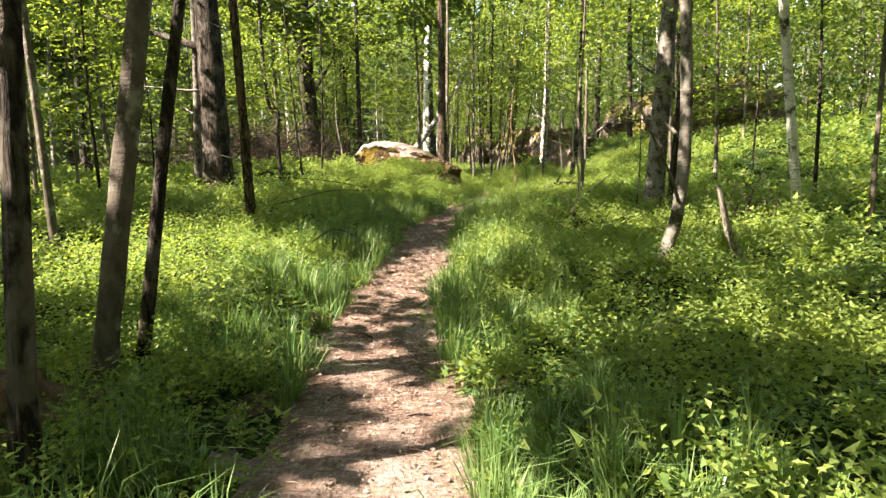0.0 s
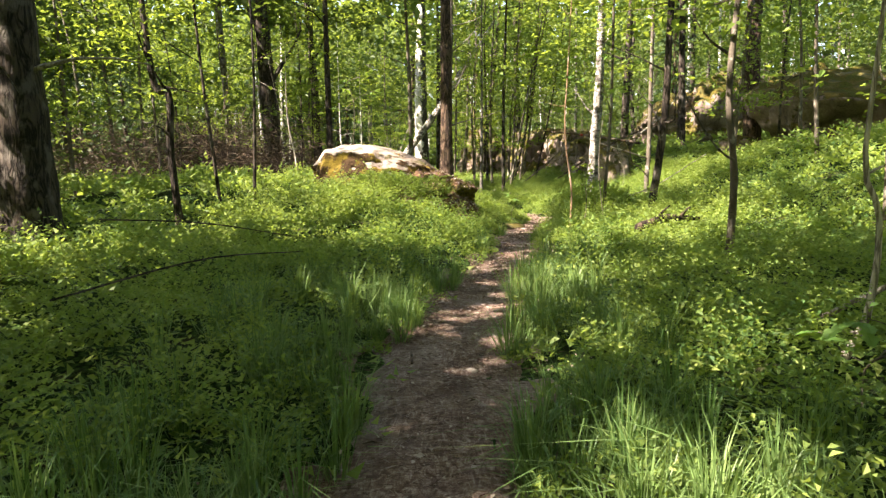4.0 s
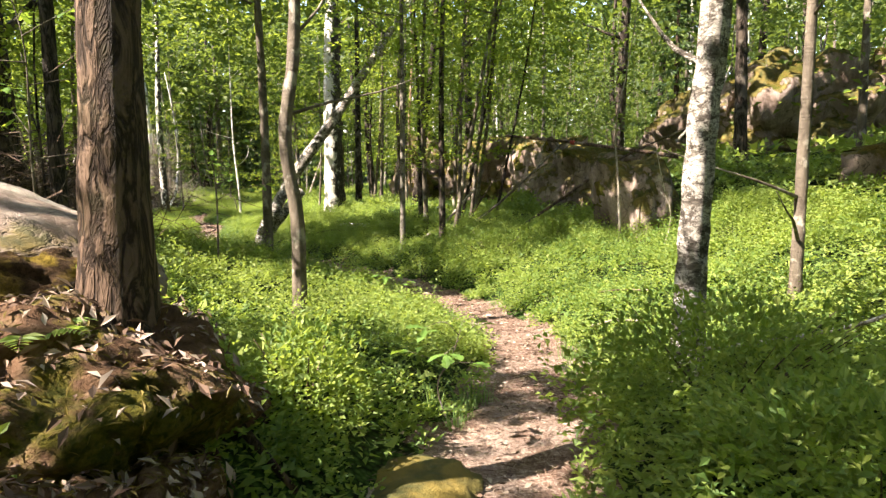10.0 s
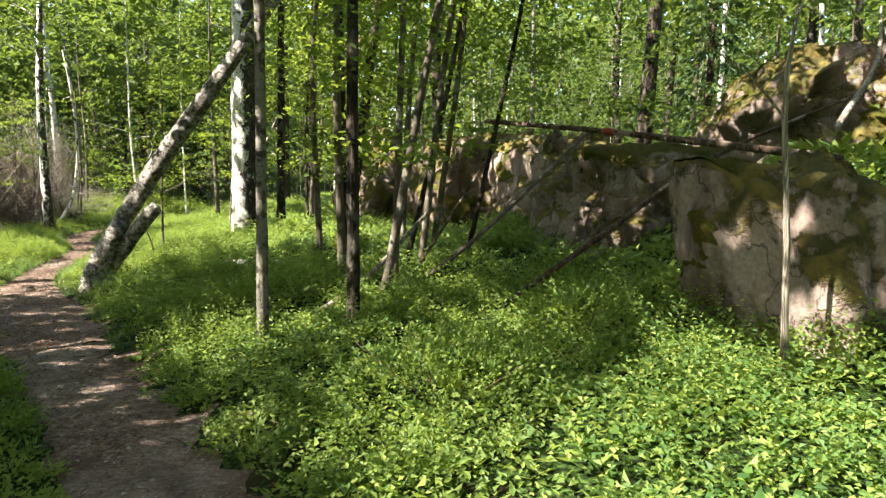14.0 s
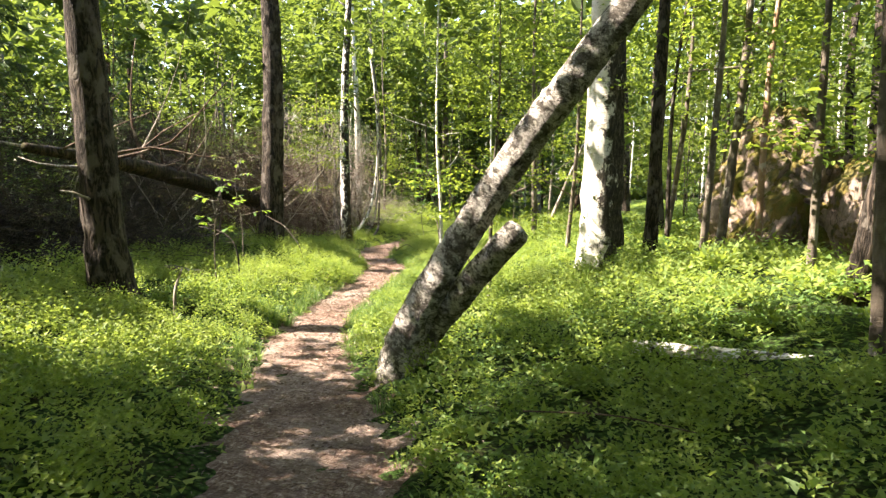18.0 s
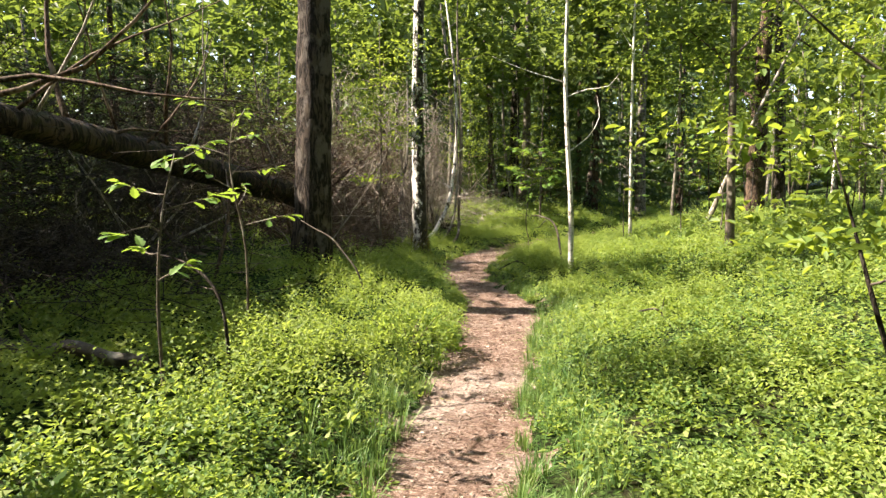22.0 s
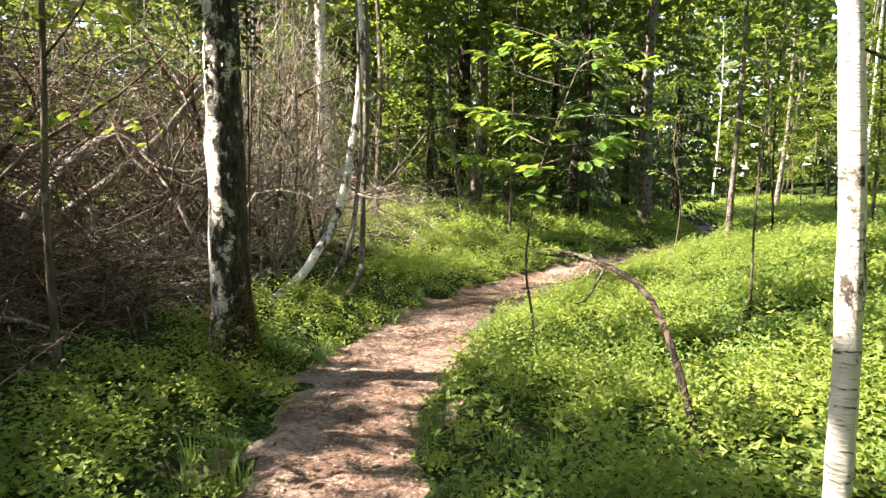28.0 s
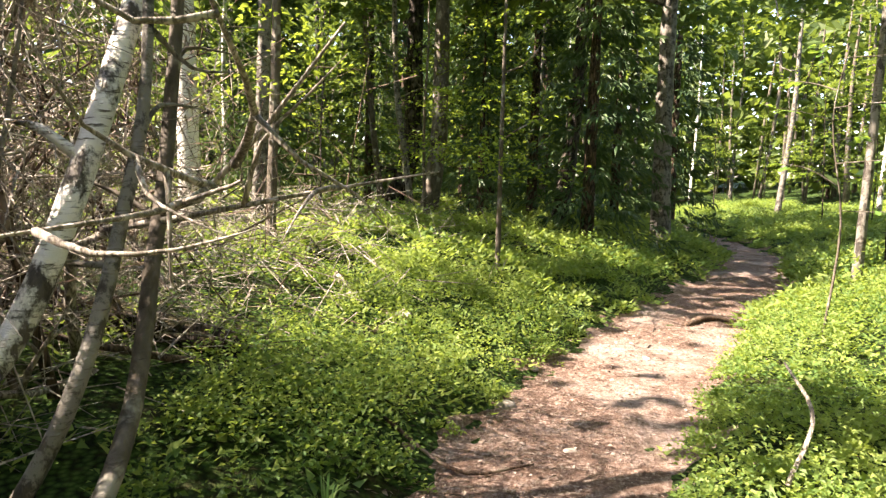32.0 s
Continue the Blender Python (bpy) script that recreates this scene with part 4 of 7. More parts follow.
tree("bent_tree", -0.17, 12.5, 0.13, 9.5, "grey trunk with a gentle double bend", M_BARK_GREY, 121, bends=[(0, 0, -0.1), (0.02, 0, 0.9), (-0.06, 0, 1.7), (0.05, 0.05, 2.6), (0.12, 0, 4.5), (0.2, 0.1, 9.5)], leafs=(36, 500, 6.5, 9.5, 1.0, 0.085, M_LEAF), low=0.45)
tree("thin_tree", -1.2, 16.55, 0.15, 9, "slim brown-grey trunk beside the path", M_BARK_GREY, 122, (0.0, 0.0), leafs=MIDC[0], low=0.3)
tree("oak_tree", -5.15, 16.95, 0.52, 14, "massive black-barked oak behind the boulder", M_BARK_DARK, 123, (-0.02, 0.0), leafs=HIGH[1], branches=7, low=0.15, branch_len=3.6, dead=3)
tree("dark_tree", -4.4, 19.86, 0.30, 12, "dark straight trunk in the shaded wood", M_BARK_DARK, 124, (-0.02, 0.0), leafs=HIGH[0], low=0.3)
tree("birch_tree", -6.9, 18.5, 0.22, 12, "pale birch deep in the shade", M_BIRCH_ROUGH, 125, (0.0, 0.0), leafs=HIGH[2])
tree("dark_tree", -3.1, 14.2, 0.17, 10, "dark trunk standing beyond the boulder", M_BARK_DARK, 126, (0.02, 0.0), leafs=MIDC[1])
# the clump of poles and the rock bay
tree("alder_pole", 0.87, 17.57, 0.10, 9, "straight grey spotted pole of an alder", M_BIRCH_ROUGH, 130, (0.03, 0.0), leafs=MIDC[0], low=0.5)
for i, (px, py, pd, lx, ly) in enumerate([(1.58, 17.9, 0.12, 0.02, 0.0), (1.80, 18.42, 0.09, 0.22, 0.02), (1.95, 18.75, 0.08, 0.04, 0.05), (1.35, 21.6, 0.11, 0.02, 0.0), (1.40, 20.0, 0.11, 0.02, 0.0),
                                          (2.25, 19.5, 0.08, 0.16, 0.0), (2.1, 20.2, 0.07, 0.2, 0.05), (2.5, 20.9, 0.08, 0.12, 0.02), (0.95, 22.6, 0.10, 0.0, 0.0), (2.8, 19.9, 0.06, 0.24, 0.0), (1.1, 25.2, 0.09, 0.01, 0.0), (2.2, 22.6, 0.10, 0.08, 0.0)]):
    tree("alder_pole", px, py, pd, 8.5, "thin dark pole in a clump of alder stems", M_BARK_GREY if i % 3 else M_BARK_DARK, 140 + i, (lx, ly), leafs=MIDC[i % 3] if i % 2 else LOWC[i % 3], low=0.4, branches=3, group="alder clump")
tree("dead_sapling", 4.0, 15.6, 0.04, 3.4, "bleached forked dead stem before the rock block", M_DEADWOOD, 160, bends=[(0, 0, -0.1), (-0.04, 0, 0.8), (-0.1, 0, 1.7), (0.05, 0, 2.5), (0.18, 0, 3.4)], branches=4, low=0.4, branch_len=0.9)
tree("dead_sapling", 4.45, 15.1, 0.03, 1.5, "thin twisted dead stem on the bank", M_DEADWOOD, 161, bends=[(0, 0, -0.05), (0.08, 0, 0.4), (-0.04, 0, 0.8), (-0.2, 0, 1.5)], branches=3, low=0.4, branch_len=0.4)
tree("dark_tree", 1.25, 24.4, 0.21, 11, "dark leaning trunk at the rock bay", M_BARK_DARK, 162, (0.13, 0.04), leafs=HIGH[0], low=0.4)
tree("pine_tree", 7.1, 18.1, 0.22, 11, "dark trunk on top of the rock bank", M_BARK_DARK, 163, (0.0, 0.0), leafs=HIGH[1])
tree("thin_tree", 8.6, 17.0, 0.14, 9, "thin grey trunk high on the bank", M_BARK_GREY, 164, (0.0, 0.0), leafs=MIDC[2])

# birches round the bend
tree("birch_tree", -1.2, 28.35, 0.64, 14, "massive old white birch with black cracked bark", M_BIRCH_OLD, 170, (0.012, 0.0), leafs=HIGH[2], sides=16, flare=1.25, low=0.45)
tree("dark_tree", -0.45, 28.6, 0.20, 12, "dark trunk beside the old birch", M_BARK_DARK, 171, (0.0, 0.0), leafs=HIGH[0])
tree("thin_tree", 0.29, 28.3, 0.11, 9, "thin grey tree before the rock wall", M_BARK_GREY, 172, (0.02, 0.0), leafs=MIDC[1])
tree("thin_tree", 1.31, 29.9, 0.12, 9, "thin pale trunk before the mossy wall", M_BARK_TAN, 173, (0.0, 0.0), leafs=MIDC[0])
tree("thin_tree", 0.75, 30.6, 0.17, 10, "grey leaning trunk in the sunny wood", M_BARK_GREY, 174, (0.07, 0.0), leafs=MIDC[2])
tree("thin_tree", -0.1, 31.5, 0.10, 9, "thin dark trunk in the sunny wood", M_BARK_DARK, 175, (0.02, 0.0), leafs=MIDC[1])
tree("old_tree", -6.75, 24.1, 0.48, 13, "thick rugged trunk with torn bark at its foot", M_BARK_DARK, 176, (-0.03, 0.0), leafs=HIGH[1], flare=1.5, low=0.3, branches=5, dead=3)
tree("aspen_tree", -8.55, 30.7, 0.52, 14, "tall dark straight trunk beside the fallen tree", M_BARK_DARK, 177, (-0.015, 0.0), leafs=HIGH[0], sides=14, flare=1.15, low=0.45)
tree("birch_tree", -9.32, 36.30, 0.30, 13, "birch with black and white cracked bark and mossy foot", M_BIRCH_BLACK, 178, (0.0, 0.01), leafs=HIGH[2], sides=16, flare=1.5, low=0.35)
tree("birch_tree", -5.72, 34.22, 0.095, 9, "slim white young birch beside the path", M_BIRCH, 1790, bends=[(0.08, 0, -0.1), (0.09, 0, 0.35), (0.07, 0, 1.2), (-0.03, 0, 2.6), (-0.06, 0, 4), (0.0, 0, 9)], leafs=HIGH[0], low=0.5)
tree("birch_tree", -4.9, 36.95, 0.075, 8.5, "slim white young birch in the sunny clearing", M_BIRCH, 180, (0.005, 0.0), leafs=MIDC[2], low=0.4)
tree("thin_tree", -3.14, 34.0, 0.15, 8, "grey smooth trunk in the sunny clearing", M_BARK_GREY, 181, (0.0, 0.0), leafs=LOWC[2], low=0.3)
tree("leaning_tree", -3.52, 39.1, 0.12, 5.5, "bare pale stem leaning across the clearing", M_DEADWOOD, 182, (0.45, 0.1), branches=4, low=0.3)
tree("oak_tree", -2.2, 43.0, 0.5, 12, "brown-barked oak at the edge of the clearing", M_BARK_PINE, 183, (0.02, 0.0), leafs=HIGH[1], low=0.2, branches=6, branch_len=2.4)
tree("thin_tree", -9.58, 34.9, 0.05, 4.5, "thin leafy sapling in the dark", M_BARK_GREY, 184, bends=[(0, 0, 0), (-0.03, 0, 1), (0.02, 0, 2.2), (0, 0, 4.5)], leafs=LOWC[0], low=0.2)
tree("thin_tree", -2.57, 26.45, 0.06, 4.2, "leafy hazel sapling with bright leaves", M_BARK_GREY, 185, (0.02, 0.0), leafs=(35, 2300, 1.0, 3.9, 1.0, 0.060, M_LEAF), low=0.2)
tree("thin_tree", -1.9, 29.7, 0.08, 6, "thin sapling behind the hazel", M_BARK_GREY, 186, (0.03, 0.0), leafs=LOWC[0], low=0.2)
tree("thin_tree", -2.75, 26.2, 0.035, 1.6, "dark crooked dead stem among bright bilberry", M_BARK_DARK, 187, bends=[(0, 0, 0), (0.05, 0, 0.3), (-0.12, 0, 0.8), (-0.35, 0, 1.6)], branches=2, branch_len=0.5)
# the far bend
tree("oak_tree", -12.6, 55.0, 0.55, 13, "thick grey oak with a bent foot", M_BARK_DARK, 190, bends=[(-0.35, 0, -0.2), (0, 0, 0.6), (0.35, 0, 2), (0.4, 0, 5), (0.5, 0, 13)], leafs=HIGH[1])
tree("thin_tree", -12.9, 54.6, 0.2, 11, "pale stem leaning against the oak", M_BARK_GREY, 191, (-0.1, 0.0), leafs=HIGH[0])
tree("birch_tree", -11.25, 52.3, 0.42, 13, "grey rugged trunk with a curved foot at the wood's edge", M_BARK_GREY, 196, bends=[(0, 0, -0.1), (0.12, 0, 0.6), (0.24, 0, 1.6), (0.30, 0, 3), (0.3, 0, 13)], leafs=HIGH[2], sides=12, low=0.4)
tree("birch_tree", -11.62, 52.2, 0.17, 10, "slim pale stem leaning away from a rugged trunk", M_BIRCH_ROUGH, 197, bends=[(0.12, 0, -0.1), (0, 0, 0.8), (-0.28, 0, 2.6), (-0.4, 0, 4.5), (-0.5, 0, 10)], leafs=HIGH[0], low=0.5)
tree("pine_tree", -5.95, 52.6, 0.46, 14, "tall pine with peeling pale upper bark", M_BIRCH_ROUGH, 192, (0.0, 0.0), leafs=HIGH[2])
tree("thin_tree", -11.3, 44.3, 0.12, 9, "pale leafy stem behind the brush", M_BARK_GREY, 193, (0.0, 0.0), leafs=LOWC[2])
tree("birch_tree", -4.45, 46.2, 0.12, 10, "pale slim trunk by the path bend", M_BIRCH_ROUGH, 194, (0.0, 0.0), leafs=MIDC[1])
tree("birch_tree", -13.0, 45.5, 0.33, 13, "spotted white birch behind the brush", M_BIRCH, 195, (-0.02, 0.0), leafs=HIGH[1])
tree("birch_tree", -12.3, 46.0, 0.2, 12, "grey birch behind the brush", M_BIRCH_ROUGH, 196, (-0.01, 0.0), leafs=HIGH[0])


# ---- the leaning birch and its stub ----
def stem_part(name, pts, radii, material, parent, seed, sides=10, label="", rough=0.06, n=None):
    return part(name, mesh_of(name, *tube(pts, radii, sides, rough, seed, n), material, True), parent, label)


def stem_thing(name, pts, radii, material, label, category, seed, sides=7, rough=0.08, forks=(), group="", n=None):
    """A loose branch, root or log along world places, with side shoots: forks are (share along, way, length)."""
    o = Vector(pts[0])
    top = thing(name, o, label, category, group)
    P = [tuple(Vector(p) - o) for p in pts]
    stem_part("stem", P, radii, material, top, seed, sides, "", rough, n)
    for i, (f, way, length) in enumerate(forks):
        s = line_at(P, f)
        d = np.array(way, float)
        rs = np.random.RandomState(seed * 7 + i)
        mid = s + d * length * 0.5 + rs.normal(0, 0.08, 3) * length
        r = np.interp(f, np.linspace(0, 1, len(radii)), radii) * 0.55
        stem_part("side_branch", [s, mid, s + d * length], [r, r * 0.7, r * 0.25], material, top, seed * 9 + i, 5, "", 0.06, 6)
    return top


lb = thing("leaning_birch", (-2.50, 22.80, gz(-2.50, 22.80)), "old grey-barked birch leaning far over, with a broken stub", "tree")
_lo = Vector((-2.50, 22.80, gz(-2.50, 22.80)))


def along(name, pts, radii, seed, sides, label="", n=40):
    """A stem whose own z runs along it, so that the bark's bands lie across it."""
    P = [Vector(p) - _lo for p in pts]
    R = (P[-2] - P[0]).to_track_quat("Z", "Y").to_matrix().to_4x4()
    back = R.inverted()
    return part(name, mesh_of(name, *tube([tuple(back @ p) for p in P], radii, sides, 0.07, seed, n), M_BIRCH_LEAN, True), lb, label, R)


along("trunk", [(-2.58, 22.76, -0.62), (-2.46, 22.78, -0.16), (-2.22, 22.84, 0.33), (-1.98, 22.92, 0.75), (-1.74, 22.95, 1.14), (-1.39, 22.86, 1.61), (-1.07, 22.76, 2.0), (-0.4, 22.7, 2.9), (0.6, 22.9, 4.4), (1.8, 23.2, 6.2)],
      [0.18, 0.16, 0.138, 0.134, 0.133, 0.132, 0.128, 0.112, 0.085, 0.045], 201, 20, n=80)
along("stub", [(-2.44, 22.86, -0.36), (-2.28, 22.98, -0.06), (-2.06, 22.90, 0.17), (-1.82, 22.79, 0.46), (-1.50, 22.64, 0.80)], [0.13, 0.125, 0.112, 0.105, 0.10], 202, 16, "short broken-off stub with pale patches", n=30)
_fork = (Vector((-2.32, 22.88, 0.12)) - _lo)
part("moss_patch", mesh_of("moss_patch", *tube([tuple(_fork + Vector((-0.07, -0.12, 0.02))), tuple(_fork + Vector((0.03, -0.10, 0.05))), tuple(_fork + Vector((0.13, -0.06, 0.03)))], [0.03, 0.07, 0.03], 10, 0.25, 207, 8), M_MOSS, True), lb, "golden moss in the fork")
for i in range(4):
    me, _ = limb((2.5 + 0.3 * i, 0.05 + 0.06 * i, 4.1 + 0.45 * i), 1.2 * i, 0.6, 1.6, 0.03, 204 + i, M_BIRCH_ROUGH)
    part("branch", me, lb)
part("crown", crown_of("crown", *HIGH[0]), lb, "", Matrix.Translation((3.9, 0.4, -0.5)))

log_z = -0.07
stem_thing("birch_log", [(-0.62, 22.8, log_z), (0.6, 22.72, log_z), (2.35, 22.35, log_z + 0.10)], [0.05, 0.055, 0.045], M_BIRCH, "white birch log lying in the bilberry", "log", 210, 10, forks=[(0.75, (0.5, 0.5, 0.5), 0.9)])

# ---- dead wood under the rock wall ----
ledge_log = stem_thing("fallen_log", [(3.17, 20.55, 2.0), (4.2, 19.3, 1.82), (5.1, 18.1, 1.62), (5.6, 17.4, 1.5)], [0.028, 0.032, 0.036, 0.04], M_TWIG, "dead trunk resting on the rock ledge", "log", 221, 8)
stem_part("paint_mark", [(1.07, -1.30, -0.189), (1.10, -1.34, -0.196), (1.13, -1.38, -0.202)], [0.039, 0.039, 0.039], M_PAINT, ledge_log, 227, 10, "red paint ring")
stem_thing("dead_pole", [(1.95, 18.55, gz(1.95, 18.55)), (2.9, 19.1, 0.75), (4.4, 20.2, 1.9)], [0.028, 0.025, 0.018], M_BARK_GREY, "dead pole leaning against the rocks", "dead branch", 222, 7, forks=[(0.5, (0.5, 0.3, 0.6), 0.9)])
stem_thing("dead_pole", [(2.6, 17.7, gz(2.6, 17.7)), (3.7, 18.0, 0.75), (5.15, 18.6, 1.55), (7.2, 19.2, 2.3)], [0.028, 0.026, 0.022, 0.012], M_TWIG, "long dead pole leaning over a rock block", "dead branch", 223, 7, forks=[(0.35, (0.3, 0.5, 0.6), 0.7)])
stem_thing("dead_pole", [(2.0, 18.7, gz(2.0, 18.7)), (2.6, 19.4, 0.9), (3.4, 20.4, 1.9)], [0.02, 0.017, 0.012], M_TWIG, "thin dead pole leaning against the rock face", "dead branch", 224, 6)
stem_thing("dead_pole", [(1.2, 18.5, gz(1.2, 18.5)), (1.7, 18.7, 0.35), (2.3, 19.0, 0.95)], [0.035, 0.03, 0.02], M_DEADWOOD, "broken grey pole leaning in the alder clump", "dead branch", 225, 6)
stem_thing("dead_branch", [(5.6, 17.5, 1.75), (6.8, 18.6, 2.5), (7.6, 19.6, 3.3)], [0.03, 0.025, 0.012], M_DEADWOOD, "bare forked branch hanging over the ledge", "dead branch", 226, 6, forks=[(0.4, (0.3, -0.4, 0.8), 0.9), (0.6, (-0.5, 0.2, 0.8), 0.7)])

# ---- fallen spruce, its dead branches and the brush round it ----
fs = thing("fallen_tree", (-8.56, 29.06, gz(-8.56, 29.06)), "dark fallen trunk with bare upright dead branches", "fallen tree")
_o = np.array([-8.56, 29.06, gz(-8.56, 29.06)])
_lp = [np.array(p) - _o for p in ((-8.1, 24.2, 1.55), (-8.6, 26.0, 1.45), (-9.1, 27.6, 1.32), (-9.85, 29.5, 1.15), (-10.7, 32.2, 0.85), (-11.4, 34.5, 0.57), (-12.3, 36.6, 0.22), (-13.0, 38.4, -0.25))]
stem_part("trunk", _lp, [0.06, 0.11, 0.15, 0.18, 0.21, 0.24, 0.26, 0.28], M_ROTLOG, fs, 231, 14, n=40)
_rs = np.random.RandomState(5)
for i in range(26):
    p = line_at(_lp, 0.03 + 0.94 * i / 26)
    az = _rs.choice([0.5, 3.4]) + _rs.normal(0, 0.6)
    me, _ = limb(p, az, _rs.uniform(0.25, 1.2), _rs.uniform(1.2, 3.0), _rs.uniform(0.018, 0.036), 240 + i, M_TWIG if i % 6 else M_DEADWOOD, 6, 0.22, "dead_branch")
    part("dead_branch", me, fs, "bare dead branch")
part("root_plate", mesh_of("root_plate", *joined([tube([_lp[-1] + np.array((0, 0, 0.1)), _lp[-1] + _rs.normal(0, 0.55, 3) + np.array((-0.1, 0.3, 0.3))], [0.09, 0.03], 6, 0.2, 300 + i) for i in range(16)]), M_ROTLOG, True), fs, "torn earthy root plate")


def twigs(name, spots, count, length, radius, material, seed, label, hang=0.0, spread=1.0):
    """A tangle of thin bent three-sided twigs: spots are (x, y, height from, height to, reach)."""
    rs = np.random.RandomState(seed)
    S = np.array(spots)
    i = rs.randint(0, len(S), count)
    C = np.stack([S[i, 0] + rs.normal(0, 1, count) * S[i, 4], S[i, 1] + rs.normal(0, 1, count) * S[i, 4], 0 * i], 1)
    fit_in = C[:, 0] < way_x(C[:, 1]) - 1.7
    C, i = C[fit_in], i[fit_in]
    count = len(i)
    C[:, 2] = land(C[:, 0], C[:, 1]) + S[i, 2] + (S[i, 3] - S[i, 2]) * rs.beta(1.1, 1.6, count)
    d = unit(np.stack([rs.normal(0, spread, count), rs.normal(0, spread, count), rs.normal(-hang, 0.55, count)], 1))
    L = length * rs.uniform(0.4, 1.5, count)[:, None]
    d2 = unit(d + rs.normal(0, 0.35, (count, 3)) - np.array([0, 0, hang * 0.3]))
    P = [C, C + (d + d2) * L * 0.5]
    R = radius * rs.uniform(0.5, 1.5, count)[:, None]
    u = unit(np.cross(d, np.array([0.3, 0.2, 1.0])))
    w = np.cross(d, u)
    V = []
    for p, k in zip(P, (1.0, 0.3)):
        for a in (0, 2.1, 4.2):
            V.append(p + (u * math.cos(a) + w * math.sin(a)) * R * k)
    V = np.stack(V, 1).reshape(-1, 3)
    b = (np.arange(count) * 6)[:, None]
    F = []
    for s in (0,):
        for j in range(3):
            p, q = s + j, s + (j + 1) % 3
            F += [b + np.array([p, q, q + 3]), b + np.array([p, q + 3, p + 3])]
    V[:, 2] = np.maximum(V[:, 2], land(V[:, 0], V[:, 1]) + 0.01)
    ob = new(name, mesh_of(name, V, np.stack(F, 1).reshape(-1, 3), material))
    return tagged(ob, label, "brushwood", kind="stuff")


# dark bark on these twigs: the deep shade round the fallen tree is put into their colour
twigs("brushwood", [(-9.6, 27.5, 0, 0.6, 0.7), (-11.4, 29.2, 0, 2.6, 0.8), (-12.2, 31.5, 0, 2.9, 0.8), (-9.8, 25, 0, 1.0, 0.8), (-12.9, 29, 0, 3.6, 1.3), (-11.6, 26.2, 0, 2.8, 1.0), (-13.2, 33.5, 0, 3.4, 1.0)],
      16000, 0.75, 0.0050, M_BARK_DARK, 7, "dense tangle of dry brown spruce twigs")
twigs("brushwood", [(-12.2, 36, 0, 2.6, 0.9), (-12.6, 39, 0, 2.6, 1.0), (-12.8, 34, 0, 3.2, 1.2), (-14, 37, 0, 3.4, 1.6), (-13, 42, 0, 2.4, 1.4)],
      10500, 0.75, 0.0052, M_TWIG, 18, "loose sunlit tangle of brown twigs")
twigs("brushwood", [(-11.2, 37.4, 0, 0.7, 0.6), (-11.3, 39.3, 0, 1.4, 0.55), (-11.4, 41.0, 0, 1.3, 0.8), (-11.6, 43.2, 0, 0.8, 1.1), (-12.2, 47, 0, 0.7, 1.4)],
      4200, 0.5, 0.0052, M_DEADWOOD, 8, "grey and brown dead twigs heaped under bent birches")
# browner than the grey heap, with the shade here put into the colour
twigs("brushwood", [(-10.9, 35.6, 0, 0.7, 0.5), (-10.3, 34.4, 0, 0.6, 0.5), (-10.4, 36.2, 0, 0.7, 0.4), (-10.0, 33.0, 0, 0.6, 0.5)],
      2600, 0.5, 0.0050, M_TWIG, 19, "low dark heap of dead twigs in the shade")
twigs("brushwood", [(-5.2, 12.5, 0, 1.5, 1.0), (-6.5, 14.5, 0, 2.0, 1.4), (-4.2, 15.5, 0, 1.2, 0.9), (-7.5, 11.5, 0, 1.6, 1.3)], 5000, 0.7, 0.006, M_TWIG, 17, "brown dead twigs tangled behind the boulder")
def snag(base, azim, rise, length, r, seed, label, material):
    """A whole dead limb, bent and forked twice."""
    rs = np.random.RandomState(seed)
    top = thing("dead_limb", base, label, "dead branch", "brush branches")
    todo = [(np.zeros(3), azim, rise, length, r, 0)]
    while todo:
        p, az, ri, ln, rr, level = todo.pop()
        me, line = limb(p, az, ri, ln, rr, rs.randint(1 << 30), material, 7 if level == 0 else 5, 0.42, "stem")
        part("stem" if level == 0 else "side_branch", me, top)
        if level < 2:
            for j in range(4 if level == 0 else 2):
                q = line_at(line, rs.uniform(0.3, 0.9))
                todo.append((q, az + rs.normal(0, 0.9), ri + rs.normal(0, 0.6), ln * rs.uniform(0.3, 0.6), rr * 0.6, level + 1))
    return top


_rs = np.random.RandomState(404)
for i in range(34):
    by = _rs.uniform(29, 43)
    bx = float(way_x(by)) - (2.0 if by > 36 else 3.0) - abs(_rs.normal(0, 1.3))
    snag((bx, by, gz(bx, by) - 0.02), _rs.uniform(1.4, 4.9), _rs.uniform(0.25, 1.3), _rs.uniform(1.4, 3.2), _rs.uniform(0.018, 0.04), 2200 + i,
         "bent dead limb forking in the brush", M_TWIG if i % 3 else M_DEADWOOD)
for i in range(32):
    by = _rs.uniform(37.2, 41.5)
    bx = -10.5 - abs(_rs.normal(0, 0.7))
    snag((bx, by, gz(bx, by) - 0.02), _rs.uniform(1.4, 4.9), _rs.uniform(0.6, 1.4), _rs.uniform(1.6, 3.6), _rs.uniform(0.018, 0.036), 2400 + i,
         "crooked dead limb standing among bent birches", (M_TWIG, M_DEADWOOD, M_BARK_GREY)[i % 3])
twigs("hanging_twigs", [(-10.9, 40.2, 0.8, 4.2, 0.4), (-11.5, 39.6, 0.8, 4.5, 0.5), (-10.8, 40.9, 0.6, 4.0, 0.35), (-12.0, 38.2, 1.2, 4.8, 0.6), (-10.55, 39.2, 0.9, 4.0, 0.35)],
      3200, 0.55, 0.0045, M_DEADWOOD, 9, "curtain of dead twigs hanging from bent birches", 0.6, 0.7)
